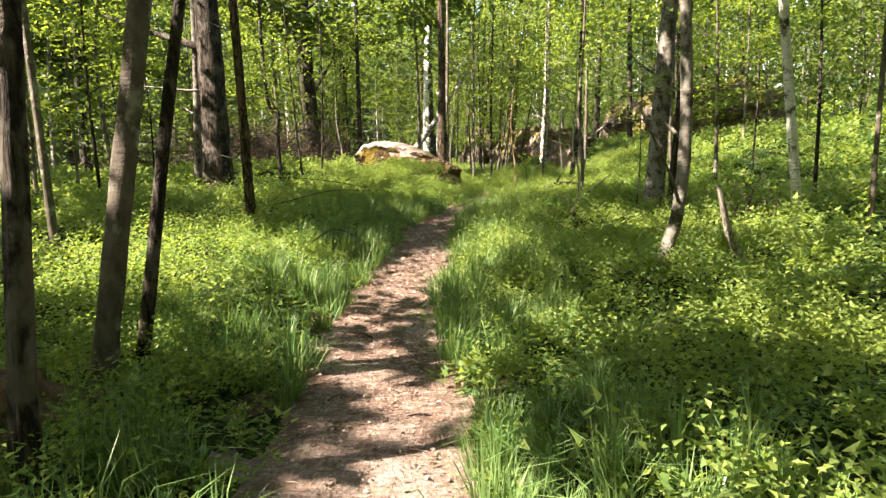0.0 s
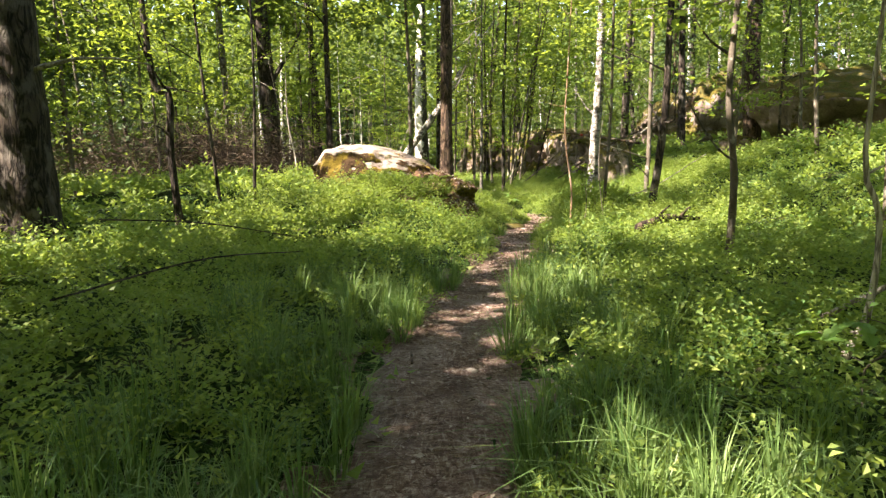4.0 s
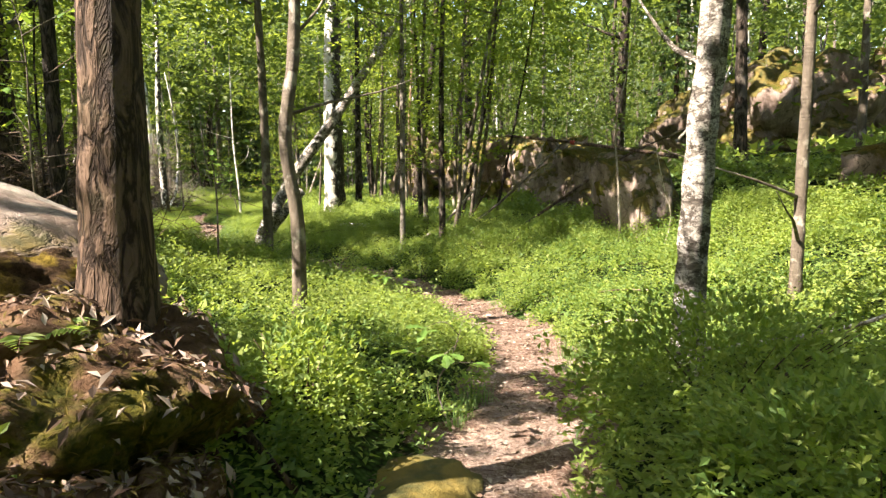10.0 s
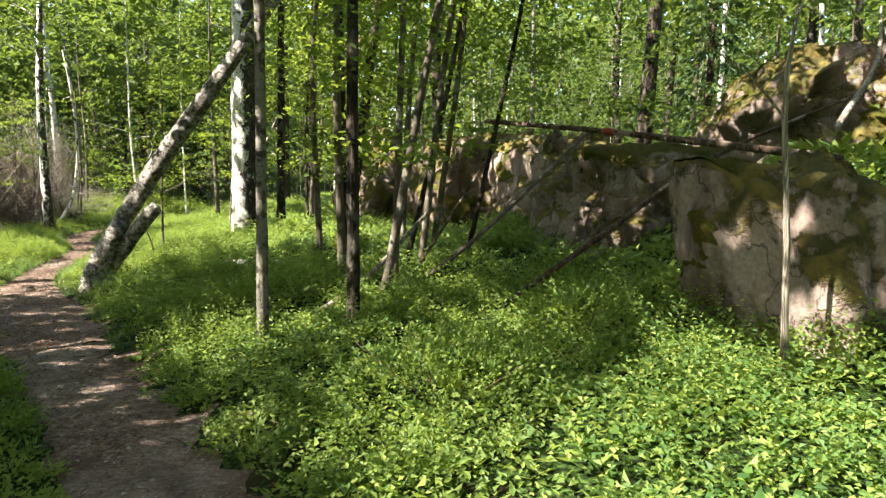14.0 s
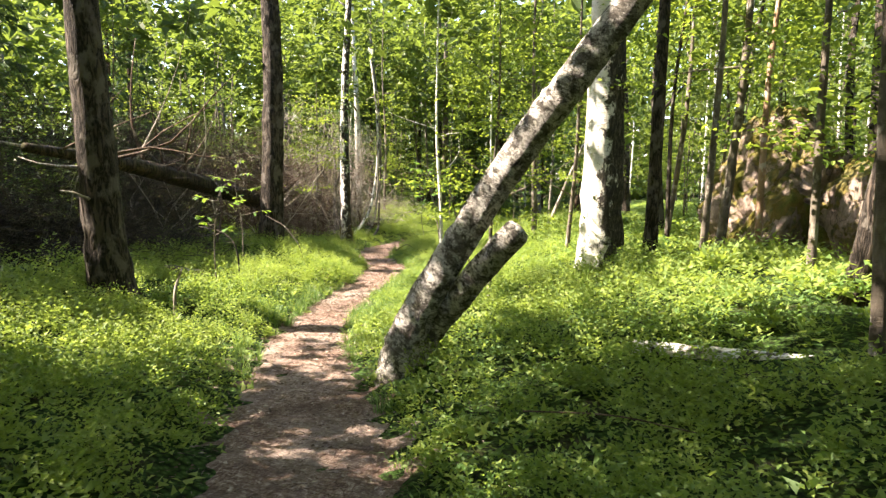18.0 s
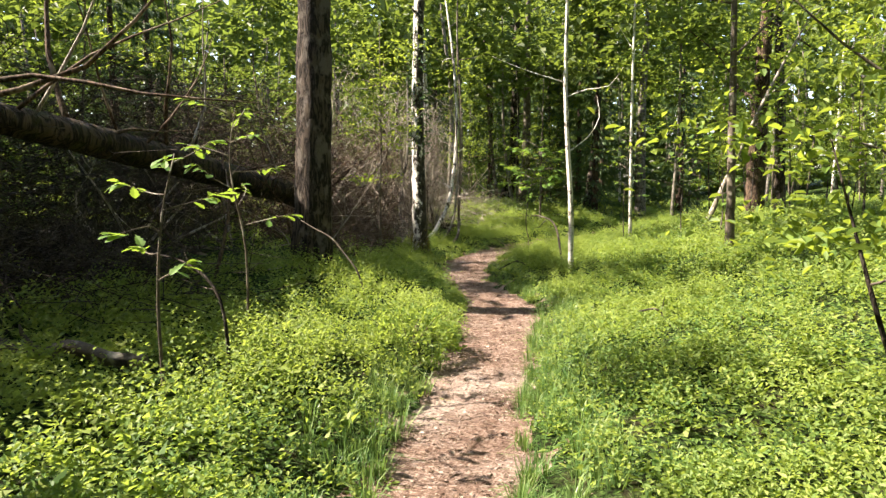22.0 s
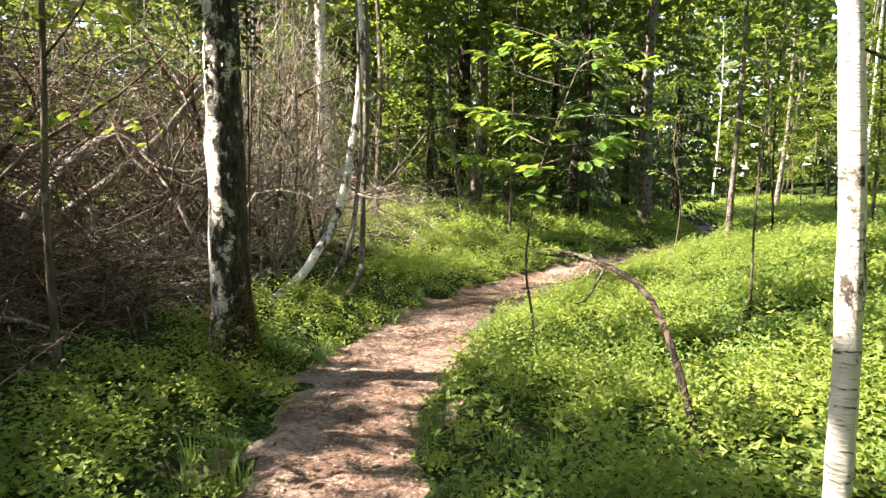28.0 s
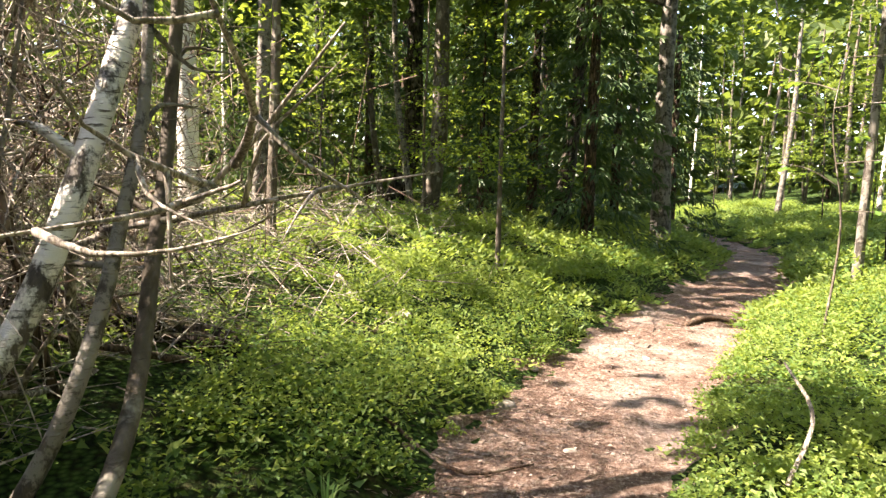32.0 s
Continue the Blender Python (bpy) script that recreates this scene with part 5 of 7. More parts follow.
for i in range(30):
    by = _rs.uniform(25, 42)
    bx = (-9.6 if by < 33 else -11.0) - _rs.uniform(0, 2.6)
    bz = gz(bx, by)
    az, ln = _rs.uniform(0, 6.28), _rs.uniform(1.0, 2.4)
    p = np.array((bx, by, bz + _rs.uniform(0.0, 0.1)))
    q = p + np.array((math.cos(az) * ln * 0.55, math.sin(az) * ln * 0.55, _rs.uniform(0.3, 1.5)))
    m = (p + q) / 2 + _rs.normal(0, 0.12, 3)
    stem_thing("dead_branch", [tuple(p), tuple(m), tuple(q)], [0.024, 0.018, 0.007], M_DEADWOOD if i % 2 else M_TWIG, "bare dry branch sticking out of the brush", "dead branch", 330 + i, 5, forks=[(0.5, tuple(unit(_rs.normal(0, 1, 3) + np.array((0, 0, 0.4)))), 0.5)], group="brush branches")

stem_thing("dead_branch", [(-12.1, 36.5, gz(-12.1, 36.5)), (-11.85, 37.25, 0.67), (-11.95, 38.0, 1.08), (-12.0, 38.5, 1.29)], [0.07, 0.065, 0.05, 0.03], M_DEADWOOD, "thick tan dead branch leaning out of the brush", "dead branch", 380, 9,
           forks=[(0.5, (0.55, 0.75, 0.5), 1.2), (0.75, (0.9, -0.1, 0.35), 0.9)], group="brush branches", n=20)
stem_thing("dead_branch", [(-12.6, 37.0, gz(-12.6, 37.0)), (-11.6, 37.9, 0.75), (-11.1, 38.4, 1.56), (-10.95, 38.7, 2.0)], [0.06, 0.055, 0.045, 0.02], M_DEADWOOD, "tan crooked dead branch crossing the brush", "dead branch", 381, 9,
           forks=[(0.6, (-0.6, 0.4, 0.6), 0.8)], group="brush branches", n=20)
stem_thing("dead_branch", [(-10.6, 34.6, gz(-10.6, 34.6) + 0.08), (-10.2, 35.0, gz(-10.2, 35.0) + 0.2), (-9.75, 35.35, gz(-9.75, 35.35) + 0.12)], [0.012, 0.016, 0.008], M_DEADWOOD, "grey arched stick lying on dark brush", "dead branch", 382, 6,
           forks=[(0.4, (0.5, -0.6, -0.3), 0.5), (0.6, (-0.6, -0.5, -0.1), 0.4)], group="brush branches")

# bent birches over the path
bent = [
    ("bent_birch", [(-10.5, 37.75, gz(-10.5, 37.75) - 0.02), (-10.15, 38.2, -0.74), (-9.92, 38.55, -0.50), (-9.90, 38.95, -0.24), (-9.87, 39.24, -0.03), (-9.80, 39.42, 0.36), (-9.83, 39.75, 0.92), (-9.88, 40.1, 1.6), (-9.92, 40.3, 2.5), (-10.1, 40.5, 4.2), (-10.4, 40.6, 6.0)], [0.05, 0.05, 0.05, 0.05, 0.05, 0.05, 0.048, 0.046, 0.043, 0.035, 0.018], M_BIRCH),
    ("bent_birch", [(-9.50, 38.65, gz(-9.5, 38.65) - 0.02), (-9.40, 38.95, -0.58), (-9.54, 39.43, -0.32), (-9.68, 39.8, 0.25), (-9.76, 40.05, 0.8), (-9.82, 40.3, 2.2), (-10.0, 40.5, 4.4)], [0.036, 0.035, 0.034, 0.032, 0.030, 0.024, 0.010], M_BARK_GREY),
    ("bent_birch", [(-9.98, 38.8, gz(-9.98, 38.8) - 0.02), (-9.80, 39.02, -0.66), (-9.63, 39.24, -0.2), (-9.68, 39.6, 0.4), (-9.75, 39.9, 1.2), (-9.95, 40.2, 3.2)], [0.034, 0.034, 0.032, 0.028, 0.024, 0.010], M_BIRCH_ROUGH),
    ("bent_birch", [(-10.0, 37.0, gz(-10.0, 37.0) - 0.02), (-10.7, 38.3, -0.3), (-11.0, 38.9, 0.6), (-10.9, 39.2, 1.7), (-11.1, 39.6, 3.6)], [0.055, 0.05, 0.046, 0.04, 0.015], M_BIRCH_ROUGH),
    ("bent_birch", [(-9.75, 36.9, gz(-9.75, 36.9) - 0.02), (-10.3, 37.8, -0.55), (-10.8, 38.6, 0.2), (-10.95, 38.9, 1.3), (-11.2, 39.2, 3.0)], [0.04, 0.038, 0.035, 0.03, 0.01], M_BARK_GREY),
]
_rb = np.random.RandomState(91)
for i in range(14):
    bx, by = _rb.uniform(-11.6, -9.9), _rb.uniform(36.9, 39.6)
    b0 = gz(bx, by)
    out, up, sx = _rb.uniform(0.5, 1.3), _rb.uniform(2.4, 4.0), _rb.uniform(-0.5, 0.15)
    r0 = _rb.uniform(0.014, 0.032)
    bent.append(("bent_birch", [(bx, by, b0 - 0.02), (bx + sx * 0.4, by + out * 0.6, b0 + 0.22), (bx + sx * 0.8, by + out, b0 + 0.75), (bx + sx, by + out * 1.25, b0 + up * 0.5), (bx + sx * 1.3, by + out * 1.4, b0 + up)],
                 [r0, r0 * 0.95, r0 * 0.85, r0 * 0.6, r0 * 0.25], (M_DEADWOOD, M_BIRCH_ROUGH, M_BARK_GREY)[i % 3]))
for i, (nm, pts, rad, mt) in enumerate(bent):
    stem_thing(nm, pts, rad, mt, "thin bent birch stem curving up from the brush" if i else "white birch stem bent low then rising", "tree", 400 + i, 10, 0.05,
               forks=[(0.55, (-0.6, -0.1, 0.3), 0.5), (0.7, (0.3, 0.5, 0.3), 0.5), (0.8, (0.3, 0.5, -0.2), 0.7), (0.9, (-0.5, 0.2, -0.3), 0.8)], group="bent birches", n=26)
stem_thing("rotten_log", [(-12.6, 41.3, gz(-12.6, 41.3) + 0.14), (-11.3, 41.5, gz(-11.3, 41.5) + 0.12), (-10.15, 41.45, gz(-10.15, 41.45) + 0.10)], [0.12, 0.11, 0.10], M_ROTLOG, "dark rotten log lying in the bilberry", "log", 420, 10, 0.14)
stem_thing("dead_branch", [(-10.25, 43.6, gz(-10.25, 43.6) + 0.14), (-9.8, 43.25, -0.68), (-9.3, 42.85, gz(-9.3, 42.85) + 0.12)], [0.04, 0.035, 0.03], M_DEADWOOD, "grey fallen stem at the edge of the brush", "dead branch", 421, 7)
stem_thing("arched_branch", [(-5.95, 35.15, gz(-5.95, 35.15)), (-6.2, 35.7, -0.02), (-6.62, 36.4, 0.12), (-6.95, 36.8, 0.12)], [0.021, 0.019, 0.015, 0.005], M_BARK_DARK, "dark fallen branch arching over the bilberry", "dead branch", 430, 7, forks=[(0.55, (-0.2, -0.9, -0.2), 0.7), (0.7, (-0.9, 0.2, 0.1), 0.6)])
stem_thing("dead_branch", [(-6.9, 34.2, gz(-6.9, 34.2) + 0.2), (-6.55, 34.05, -0.52), (-6.3, 33.8, gz(-6.3, 33.8) + 0.2)], [0.012, 0.010, 0.005], M_BARK_DARK, "thin dark stick lying in the bilberry", "stick", 431, 5)


def stick(pts, r, label, material, seed, name="stick", lift=0.0, forks=()):
    P = [(x, y, gz(x, y) + 0.02 + h + lift) for x, y, h in pts]
    return stem_thing(name, P, [r, r * 0.9, r * 0.5], material, label, name.replace("_", " "), seed, 6, 0.12, forks)


stick([(-5.55, 23.75, 0.0), (-5.5, 23.7, 0.35), (-5.42, 23.72, 0.62)], 0.022, "upright crooked grey dead stick in the bilberry", M_DEADWOOD, 501)
stem_thing("stick", [(-4.15, 29.9, -0.43), (-3.96, 29.9, -0.40), (-3.82, 29.9, -0.57), (-3.49, 29.9, -0.68)], [0.010, 0.014, 0.016, 0.012], M_BARK_DARK, "crooked dark branch lying on bright bilberry", "stick", 502, 6, 0.12, [(0.4, (0.1, 0.4, 0.6), 0.25)])
stem_thing("stick", [(-3.34, 29.85, -0.54), (-3.1, 29.8, -0.57), (-2.88, 29.8, -0.62)], [0.024, 0.022, 0.016], M_DEADWOOD, "pale dead branch lying on bright bilberry", "stick", 503, 6, 0.12, [(0.7, (0.4, 0.3, -0.3), 0.3)])
stem_thing("stick", [(-2.78, 29.0, -0.60), (-2.55, 29.0, -0.55), (-2.34, 29.0, -0.48)], [0.022, 0.026, 0.018], M_DEADWOOD, "short pale log lying on bright bilberry", "stick", 504, 6, 0.12)
stem_thing("stick", [(-7.22, 29.7, -0.42), (-7.30, 29.7, -0.17), (-7.45, 29.7, 0.02), (-7.64, 29.7, 0.22), (-7.87, 29.7, 0.33), (-8.07, 29.7, 0.43)], [0.013, 0.013, 0.012, 0.012, 0.010, 0.007], M_BARK_GREY, "bare thin crooked stem arching out of the bilberry", "stick", 505, 6, 0.08)
stem_thing("fallen_log", [(-8.4, 26.0, gz(-8.4, 26.0) + 0.06), (-7.9, 26.08, -0.27), (-7.55, 26.12, -0.20), (-7.2, 26.1, -0.24), (-6.95, 26.15, gz(-6.95, 26.15) + 0.1)], [0.055, 0.055, 0.05, 0.048, 0.04], M_BARK_GREY, "grey-barked branch log lying in the bilberry", "log", 522, 9, 0.12, [(0.3, (-0.3, -0.2, 0.6), 0.35)])
stem_thing("dead_branch", [(-6.55, 26.5, gz(-6.55, 26.5)), (-6.62, 26.5, 0.12), (-6.9, 26.5, 0.36), (-7.3, 26.5, 0.42)], [0.014, 0.012, 0.009, 0.004], M_BARK_DARK, "dark forked twig rising from the bilberry", "dead branch", 523, 6, 0.1, [(0.4, (-0.7, 0.1, 0.1), 0.45), (0.6, (-0.3, 0.1, 0.5), 0.3)])
stick([(0.98, 14.6, 0.0), (0.90, 14.8, 0.055), (0.85, 15.0, 0.02)], 0.03, "exposed root lying across the path edge", M_TWIG, 506, "root")
stick([(1.22, 14.3, 0.0), (1.13, 14.42, 0.04), (1.06, 14.5, 0.01)], 0.025, "short exposed root beside the path", M_TWIG, 507, "root")
stick([(2.8, 11.4, 0.12), (2.65, 11.65, 0.14), (2.45, 11.9, 0.10)], 0.02, "pale stick lying in bright bilberry", M_DEADWOOD, 508)
stick([(2.35, 10.0, 0.2), (3.4, 9.6, 0.3), (4.4, 9.4, 0.5)], 0.012, "thin dead twig on the bank", M_DEADWOOD, 509)
stick([(-1.6, -1.8, 0.15), (-1.3, -1.5, 0.35), (-0.95, -1.4, 0.25)], 0.005, "dark twig arching over the grass", M_BARK_DARK, 510)
stick([(-2.6, 1.2, 0.25), (-1.9, 1.7, 0.35), (-1.4, 2.4, 0.3)], 0.006, "fallen thin twig on the bilberry", M_BARK_DARK, 511)
stick([(-3.0, 2.6, 0.45), (-2.3, 2.9, 0.45), (-1.5, 3.0, 0.3)], 0.007, "long thin fallen branch in the bilberry", M_BARK_DARK, 512)
stick([(1.62, 0.9, 0.1), (1.9, 0.7, 0.35), (2.15, 0.6, 0.6)], 0.016, "grey fallen twig beside the dead sapling", M_DEADWOOD, 513)
stick([(2.35, -3.3, 0.05), (2.05, -3.6, 0.35), (1.9, -3.7, 0.75)], 0.03, "splintered pale dead stump in the grass", M_DEADWOOD, 514, "dead_stump")
stick([(-6.6, 45.2, 0.01), (-6.3, 45.5, 0.04), (-5.95, 45.55, 0.02)], 0.035, "root crossing the path", M_TWIG, 515, "root")
stick([(-6.95, 40.4, 0.1), (-6.8, 40.6, 0.35), (-6.85, 40.9, 0.55)], 0.012, "pale bare twig standing in the bilberry", M_DEADWOOD, 520)
stick([(-9.0, 41.0, 0.01), (-8.5, 40.7, 0.03), (-8.1, 40.9, 0.02)], 0.012, "stick lying at the path edge", M_TWIG, 516)
stick([(-1.2, 21.3, 0.15), (-0.7, 21.0, 0.25), (-0.3, 20.9, 0.2)], 0.006, "stick in the shaded bilberry", M_TWIG, 517)
stick([(3.3, 12.6, 0.12), (3.0, 12.8, 0.16), (2.85, 12.95, 0.12)], 0.008, "broken stick in the sunlit bilberry", M_TWIG, 518)
stick([(1.85, 4.9, 0.16), (2.2, 5.0, 0.24), (2.65, 5.15, 0.18)], 0.05, "brown mossy broken branch lying in the bilberry", M_ROTLOG, 519, "dead_branch", forks=[(0.4, (0.2, -0.4, 0.5), 0.35), (0.7, (0.5, 0.2, 0.4), 0.3)])
for i, (bx, by) in enumerate([(3.3, -0.6), (3.6, -0.3), (3.45, -0.9), (3.9, -0.5)]):
    snag((bx, by, gz(bx, by) - 0.02), 1.6 * i, 0.9, 0.95, 0.011, 2600 + i, "brown dead shrub branch beside the dark trunk", M_TWIG)
rock("earth_mound", (-2.25, -5.55, gz(-2.25, -5.55) + 0.02), (0.42, 0.36, 0.26), "dark upturned earth at the foot of a leaning tree", M_EARTH, 640, 0, 0.35, 0.0, 5, "mound")
_rs = np.random.RandomState(77)
for i in range(56):
    sy = _rs.uniform(-7, 48)
    sx = float(way_x(sy)) + _rs.uniform(-0.85, 0.85) * float(way_w(sy))
    a, ln = _rs.uniform(0, 3.14), _rs.uniform(0.06, 0.26)
    stick([(sx, sy, 0.0), (sx + math.cos(a) * ln * 0.5, sy + math.sin(a) * ln * 0.5, 0.012), (sx + math.cos(a) * ln, sy + math.sin(a) * ln, 0.0)], _rs.uniform(0.003, 0.009),
          "small dry stick lying on the path", M_TWIG if i % 2 else M_BARK_DARK, 530 + i)
for i, (sx, sy, sr) in enumerate([(-8.36, 41.88, 0.09), (-8.16, 38.86, 0.04), (-7.85, 39.07, 0.04), (-8.49, 36.78, 0.05), (-8.9, 39.0, 0.04), (-7.9, 41.2, 0.05), (1.75, 13.3, 0.05), (1.0, 8.3, 0.08), (-0.2, 1.2, 0.04), (-4.6, 25.4, 0.03), (-6.1, 30.4, 0.03), (-8.2, 42.8, 0.05), (-7.2, 43.6, 0.06)]):
    rock("stone", (sx, sy, gz(sx, sy) + 0.01), (sr, sr * 0.8, sr * 0.45), "small pale stone set in the path", M_BOULDER, 600 + i, 40 * i, 0.15, 0.2, 2, "stone", "path stones")


for i, (fx, fy, fh, fs_) in enumerate([(-1.15, 7.55, 0.66, 0.30), (-0.75, 7.35, 0.60, 0.34), (-0.45, 7.7, 0.62, 0.26), (-1.35, 8.05, 0.80, 0.26), (-0.95, 8.1, 0.86, 0.24), (-0.35, 8.3, 0.95, 0.20), (-1.55, 7.4, 0.62, 0.34)]):
    fern(fx, fy, fh, fs_, 1730 + i)


# ---- oak saplings with broad lobed leaves ----
def oak_leaf():
    out = [(0, 0), (0.05, 0.035), (0.16, 0.03), (0.26, 0.13), (0.38, 0.10), (0.50, 0.21), (0.62, 0.15), (0.74, 0.25), (0.86, 0.16), (0.95, 0.10), (1.0, 0)]
    V = [(x, 0, -0.18 * x * x) for x, _ in out] + [(x, w, 0.22 * w - 0.18 * x * x) for x, w in out[1:-1]] + [(x, -w, 0.22 * w - 0.18 * x * x) for x, w in out[1:-1]]
    n = len(out)
    F = []
    for i in range(n - 1):
        for s, base in ((1, n - 1), (-1, n - 1 + n - 2)):
            a = base + i if 0 < i < n - 1 else None
            b = base + i + 1 if i + 1 < n - 1 else None
            if b is not None:
                F.append((i, i + 1, b) if s > 0 else (i, b, i + 1))
            if a is not None and b is not None:
                F.append((i, b, a) if s > 0 else (i, a, b))
            if a is not None and b is None:
                F.append((i, i + 1, a) if s > 0 else (i, a, i + 1))
    return mesh_of("leaf", V, F, M_OAKLEAF)


OAK_LEAF = oak_leaf()


def oak_sapling(x, y, height, seed, label, sprays=7, per=8, first=0.45, reach=0.5, bends=None, leaf=0.10, r=0.013, whorl=0.0):
    rs = np.random.RandomState(seed)
    z = gz(x, y)
    top = thing("oak_sapling", (x, y, z), label, "sapling", "oak saplings")
    bends = bends or [(0, 0, -0.03), tuple(rs.normal(0, 0.04, 2)) + (height * 0.4,), tuple(rs.normal(0, 0.07, 2)) + (height * 0.75,), tuple(rs.normal(0, 0.1, 2)) + (height,)]
    stem_part("stem", bends, [r * (1.0 - 0.75 * i / (len(bends) - 1)) for i in range(len(bends))], M_BARK_GREY, top, seed, 7)
    for i in range(sprays):
        f = first + (1.0 - first) * (i + 0.5) / sprays
        p = line_at(bends, f)
        az = i * 2.4 + rs.uniform(-0.4, 0.4)
        d = np.array([math.cos(az), math.sin(az), rs.uniform(0.0, 0.5)])
        ln = reach * rs.uniform(0.6, 1.2)
        q = p + d * ln
        tw = stem_part("twig", [p, (p + q) / 2 + rs.normal(0, 0.03, 3), q], [r * 0.45, r * 0.3, r * 0.15], M_BARK_GREY, top, seed * 5 + i, 5)
        for j in range(per):
            g = 0.55 + 0.45 * (j / max(per - 1, 1)) ** 0.6
            c = p + (q - p) * g
            la = az + rs.uniform(-1.5, 1.5) * (1.0 if j < per - 1 else 0.2)
            s = leaf * rs.uniform(0.75, 1.3)
            m = Matrix.Translation(c) @ Euler((rs.uniform(-0.4, 0.4), rs.uniform(-0.35, 0.45), la)).to_matrix().to_4x4() @ Matrix.Diagonal((s, s, s, 1))
            part("leaf", OAK_LEAF, tw, "", m)
    if whorl:
        tw = stem_part("twig", [(0, 0, whorl), (0.06, -0.04, whorl + 0.06)], [0.005, 0.003], M_BARK_GREY, top, seed + 1, 5)
        for j in range(16):
            m = Matrix.Translation((0.05 + rs.normal(0, 0.11), -0.03 + rs.normal(0, 0.06), whorl + 0.05 + rs.normal(0, 0.03))) @ Euler((rs.uniform(-0.3, 0.3), rs.uniform(-0.2, 0.4), j * 0.9)).to_matrix().to_4x4() @ Matrix.Diagonal((0.14, 0.14, 0.14, 1))
            part("leaf", OAK_LEAF, tw, "", m)
    return top


for i in range(9):
    a = 0.7 * i
    stick([(-0.27 + 0.1 * math.cos(a), 8.75 + 0.1 * math.sin(a), 0.22), (-0.27 + 0.35 * math.cos(a), 8.72 + 0.33 * math.sin(a), 0.10), (-0.27 + 0.62 * math.cos(a), 8.7 + 0.55 * math.sin(a), 0.0)], 0.028,
          "gnarled pine root gripping the mossy rock shoulder", M_BARK_PINE, 1500 + i, "root")
oak_sapling(-7.07, 37.02, 2.05, 701, "young oak with bright broad leaves beside the path", 24, 17, 0.74, 0.68,
            [(0, 0, -0.03), (0.02, 0.0, 0.35), (-0.05, 0, 0.8), (0.0, 0.0, 1.3), (0.08, -0.08, 1.66), (0.42, -0.5, 2.45)], 0.125, whorl=1.32)
oak_sapling(-5.2, 38.6, 2.6, 702, "leafy young oak in the sunny clearing", 9, 8, 0.5, 0.6, None, 0.11)
oak_sapling(-6.55, 25.9, 1.5, 703, "small oak with bright leaves in the dark brush", 7, 8, 0.4, 0.45)
oak_sapling(-7.1, 27.4, 1.9, 704, "small oak before the fallen trunk", 8, 7, 0.4, 0.5)
oak_sapling(2.55, 0.75, 2.0, 717, "young oak with bright sprays beside a rugged birch", 8, 9, 0.7, 0.5)
oak_sapling(1.9, 6.6, 2.3, 706, "young oak with lit leaves on the slope", 8, 8, 0.55, 0.6, r=0.006)
oak_sapling(-2.2, 12.0, 2.4, 708, "young oak with bright leaves behind the boulder", 9, 9, 0.3, 0.6)
oak_sapling(-1.4, 14.4, 2.2, 709, "bright leafed young oak in the shade", 8, 8, 0.3, 0.6)
oak_sapling(1.4, 0.15, 0.42, 710, "knee-high oak seedling in the grass", 6, 5, 0.4, 0.25, None, 0.11, 0.006)
oak_sapling(-5.6, 43.9, 2.6, 711, "young oak by the bend of the path", 9, 8, 0.35, 0.7)
oak_sapling(-3.9, 36.3, 1.9, 712, "low spreading young oak in the sunny clearing", 9, 8, 0.4, 0.9)
oak_sapling(-3.3, 34.9, 1.8, 713, "low spreading young oak under the slim birches", 9, 8, 0.4, 0.9)
oak_sapling(0.75, 13.85, 0.3, 718, "tiny oak seedling at the path edge", 5, 5, 0.4, 0.16, None, 0.09, 0.005)
oak_sapling(1.05, 9.9, 0.6, 714, "small oak seedling beside the path", 5, 5, 0.4, 0.3, None, 0.1, 0.006)


# ---- the wood around ----
def spruce_mesh(seed, height, width, count):
    """Whorls of drooping boughs with upturned tips, fringed with hanging needle twigs."""
    rs = np.random.RandomState(seed)
    tiers, each = 17, 7
    b = rs.randint(0, tiers * each, count)
    tier = (b // each) / tiers
    jit = rs.normal(0, 1, (tiers * each, 3))[b]
    az = (b % each) / each * 6.283 + tier * 31 + jit[:, 0] * 0.18
    reach = width * (1 - tier) ** 0.8 * (0.85 + 0.16 * jit[:, 1])
    f = rs.uniform(0.12, 1, count) ** 0.75
    r = reach * f
    side = rs.choice([-1.0, 1.0], count)
    wide = side * rs.uniform(0, 0.24, count) * reach * (1.15 - f)
    z = 0.55 + height * tier * 0.95 + 0.10 * jit[:, 2] - reach * (0.62 * f - 0.22 * f**3) - np.abs(wide) * 0.4
    out, lat = np.stack([np.cos(az), np.sin(az)], 1), np.stack([-np.sin(az), np.cos(az)], 1)
    C = np.concatenate([out * r[:, None] + lat * wide[:, None], np.maximum(z, 0.08)[:, None]], 1)
    A = np.concatenate([out * 0.75 + lat * (side * 0.55)[:, None], rs.normal(-0.55, 0.3, count)[:, None]], 1) + rs.normal(0, 0.22, (count, 3))
    L = rs.uniform(0.14, 0.34, count)
    return mesh_of("needles", *leaves(C, A, L, L * 0.24, rs), M_NEEDLE)


SPRUCE = [spruce_mesh(801, 9.5, 2.1, 5000), spruce_mesh(802, 7.0, 1.7, 3800)]


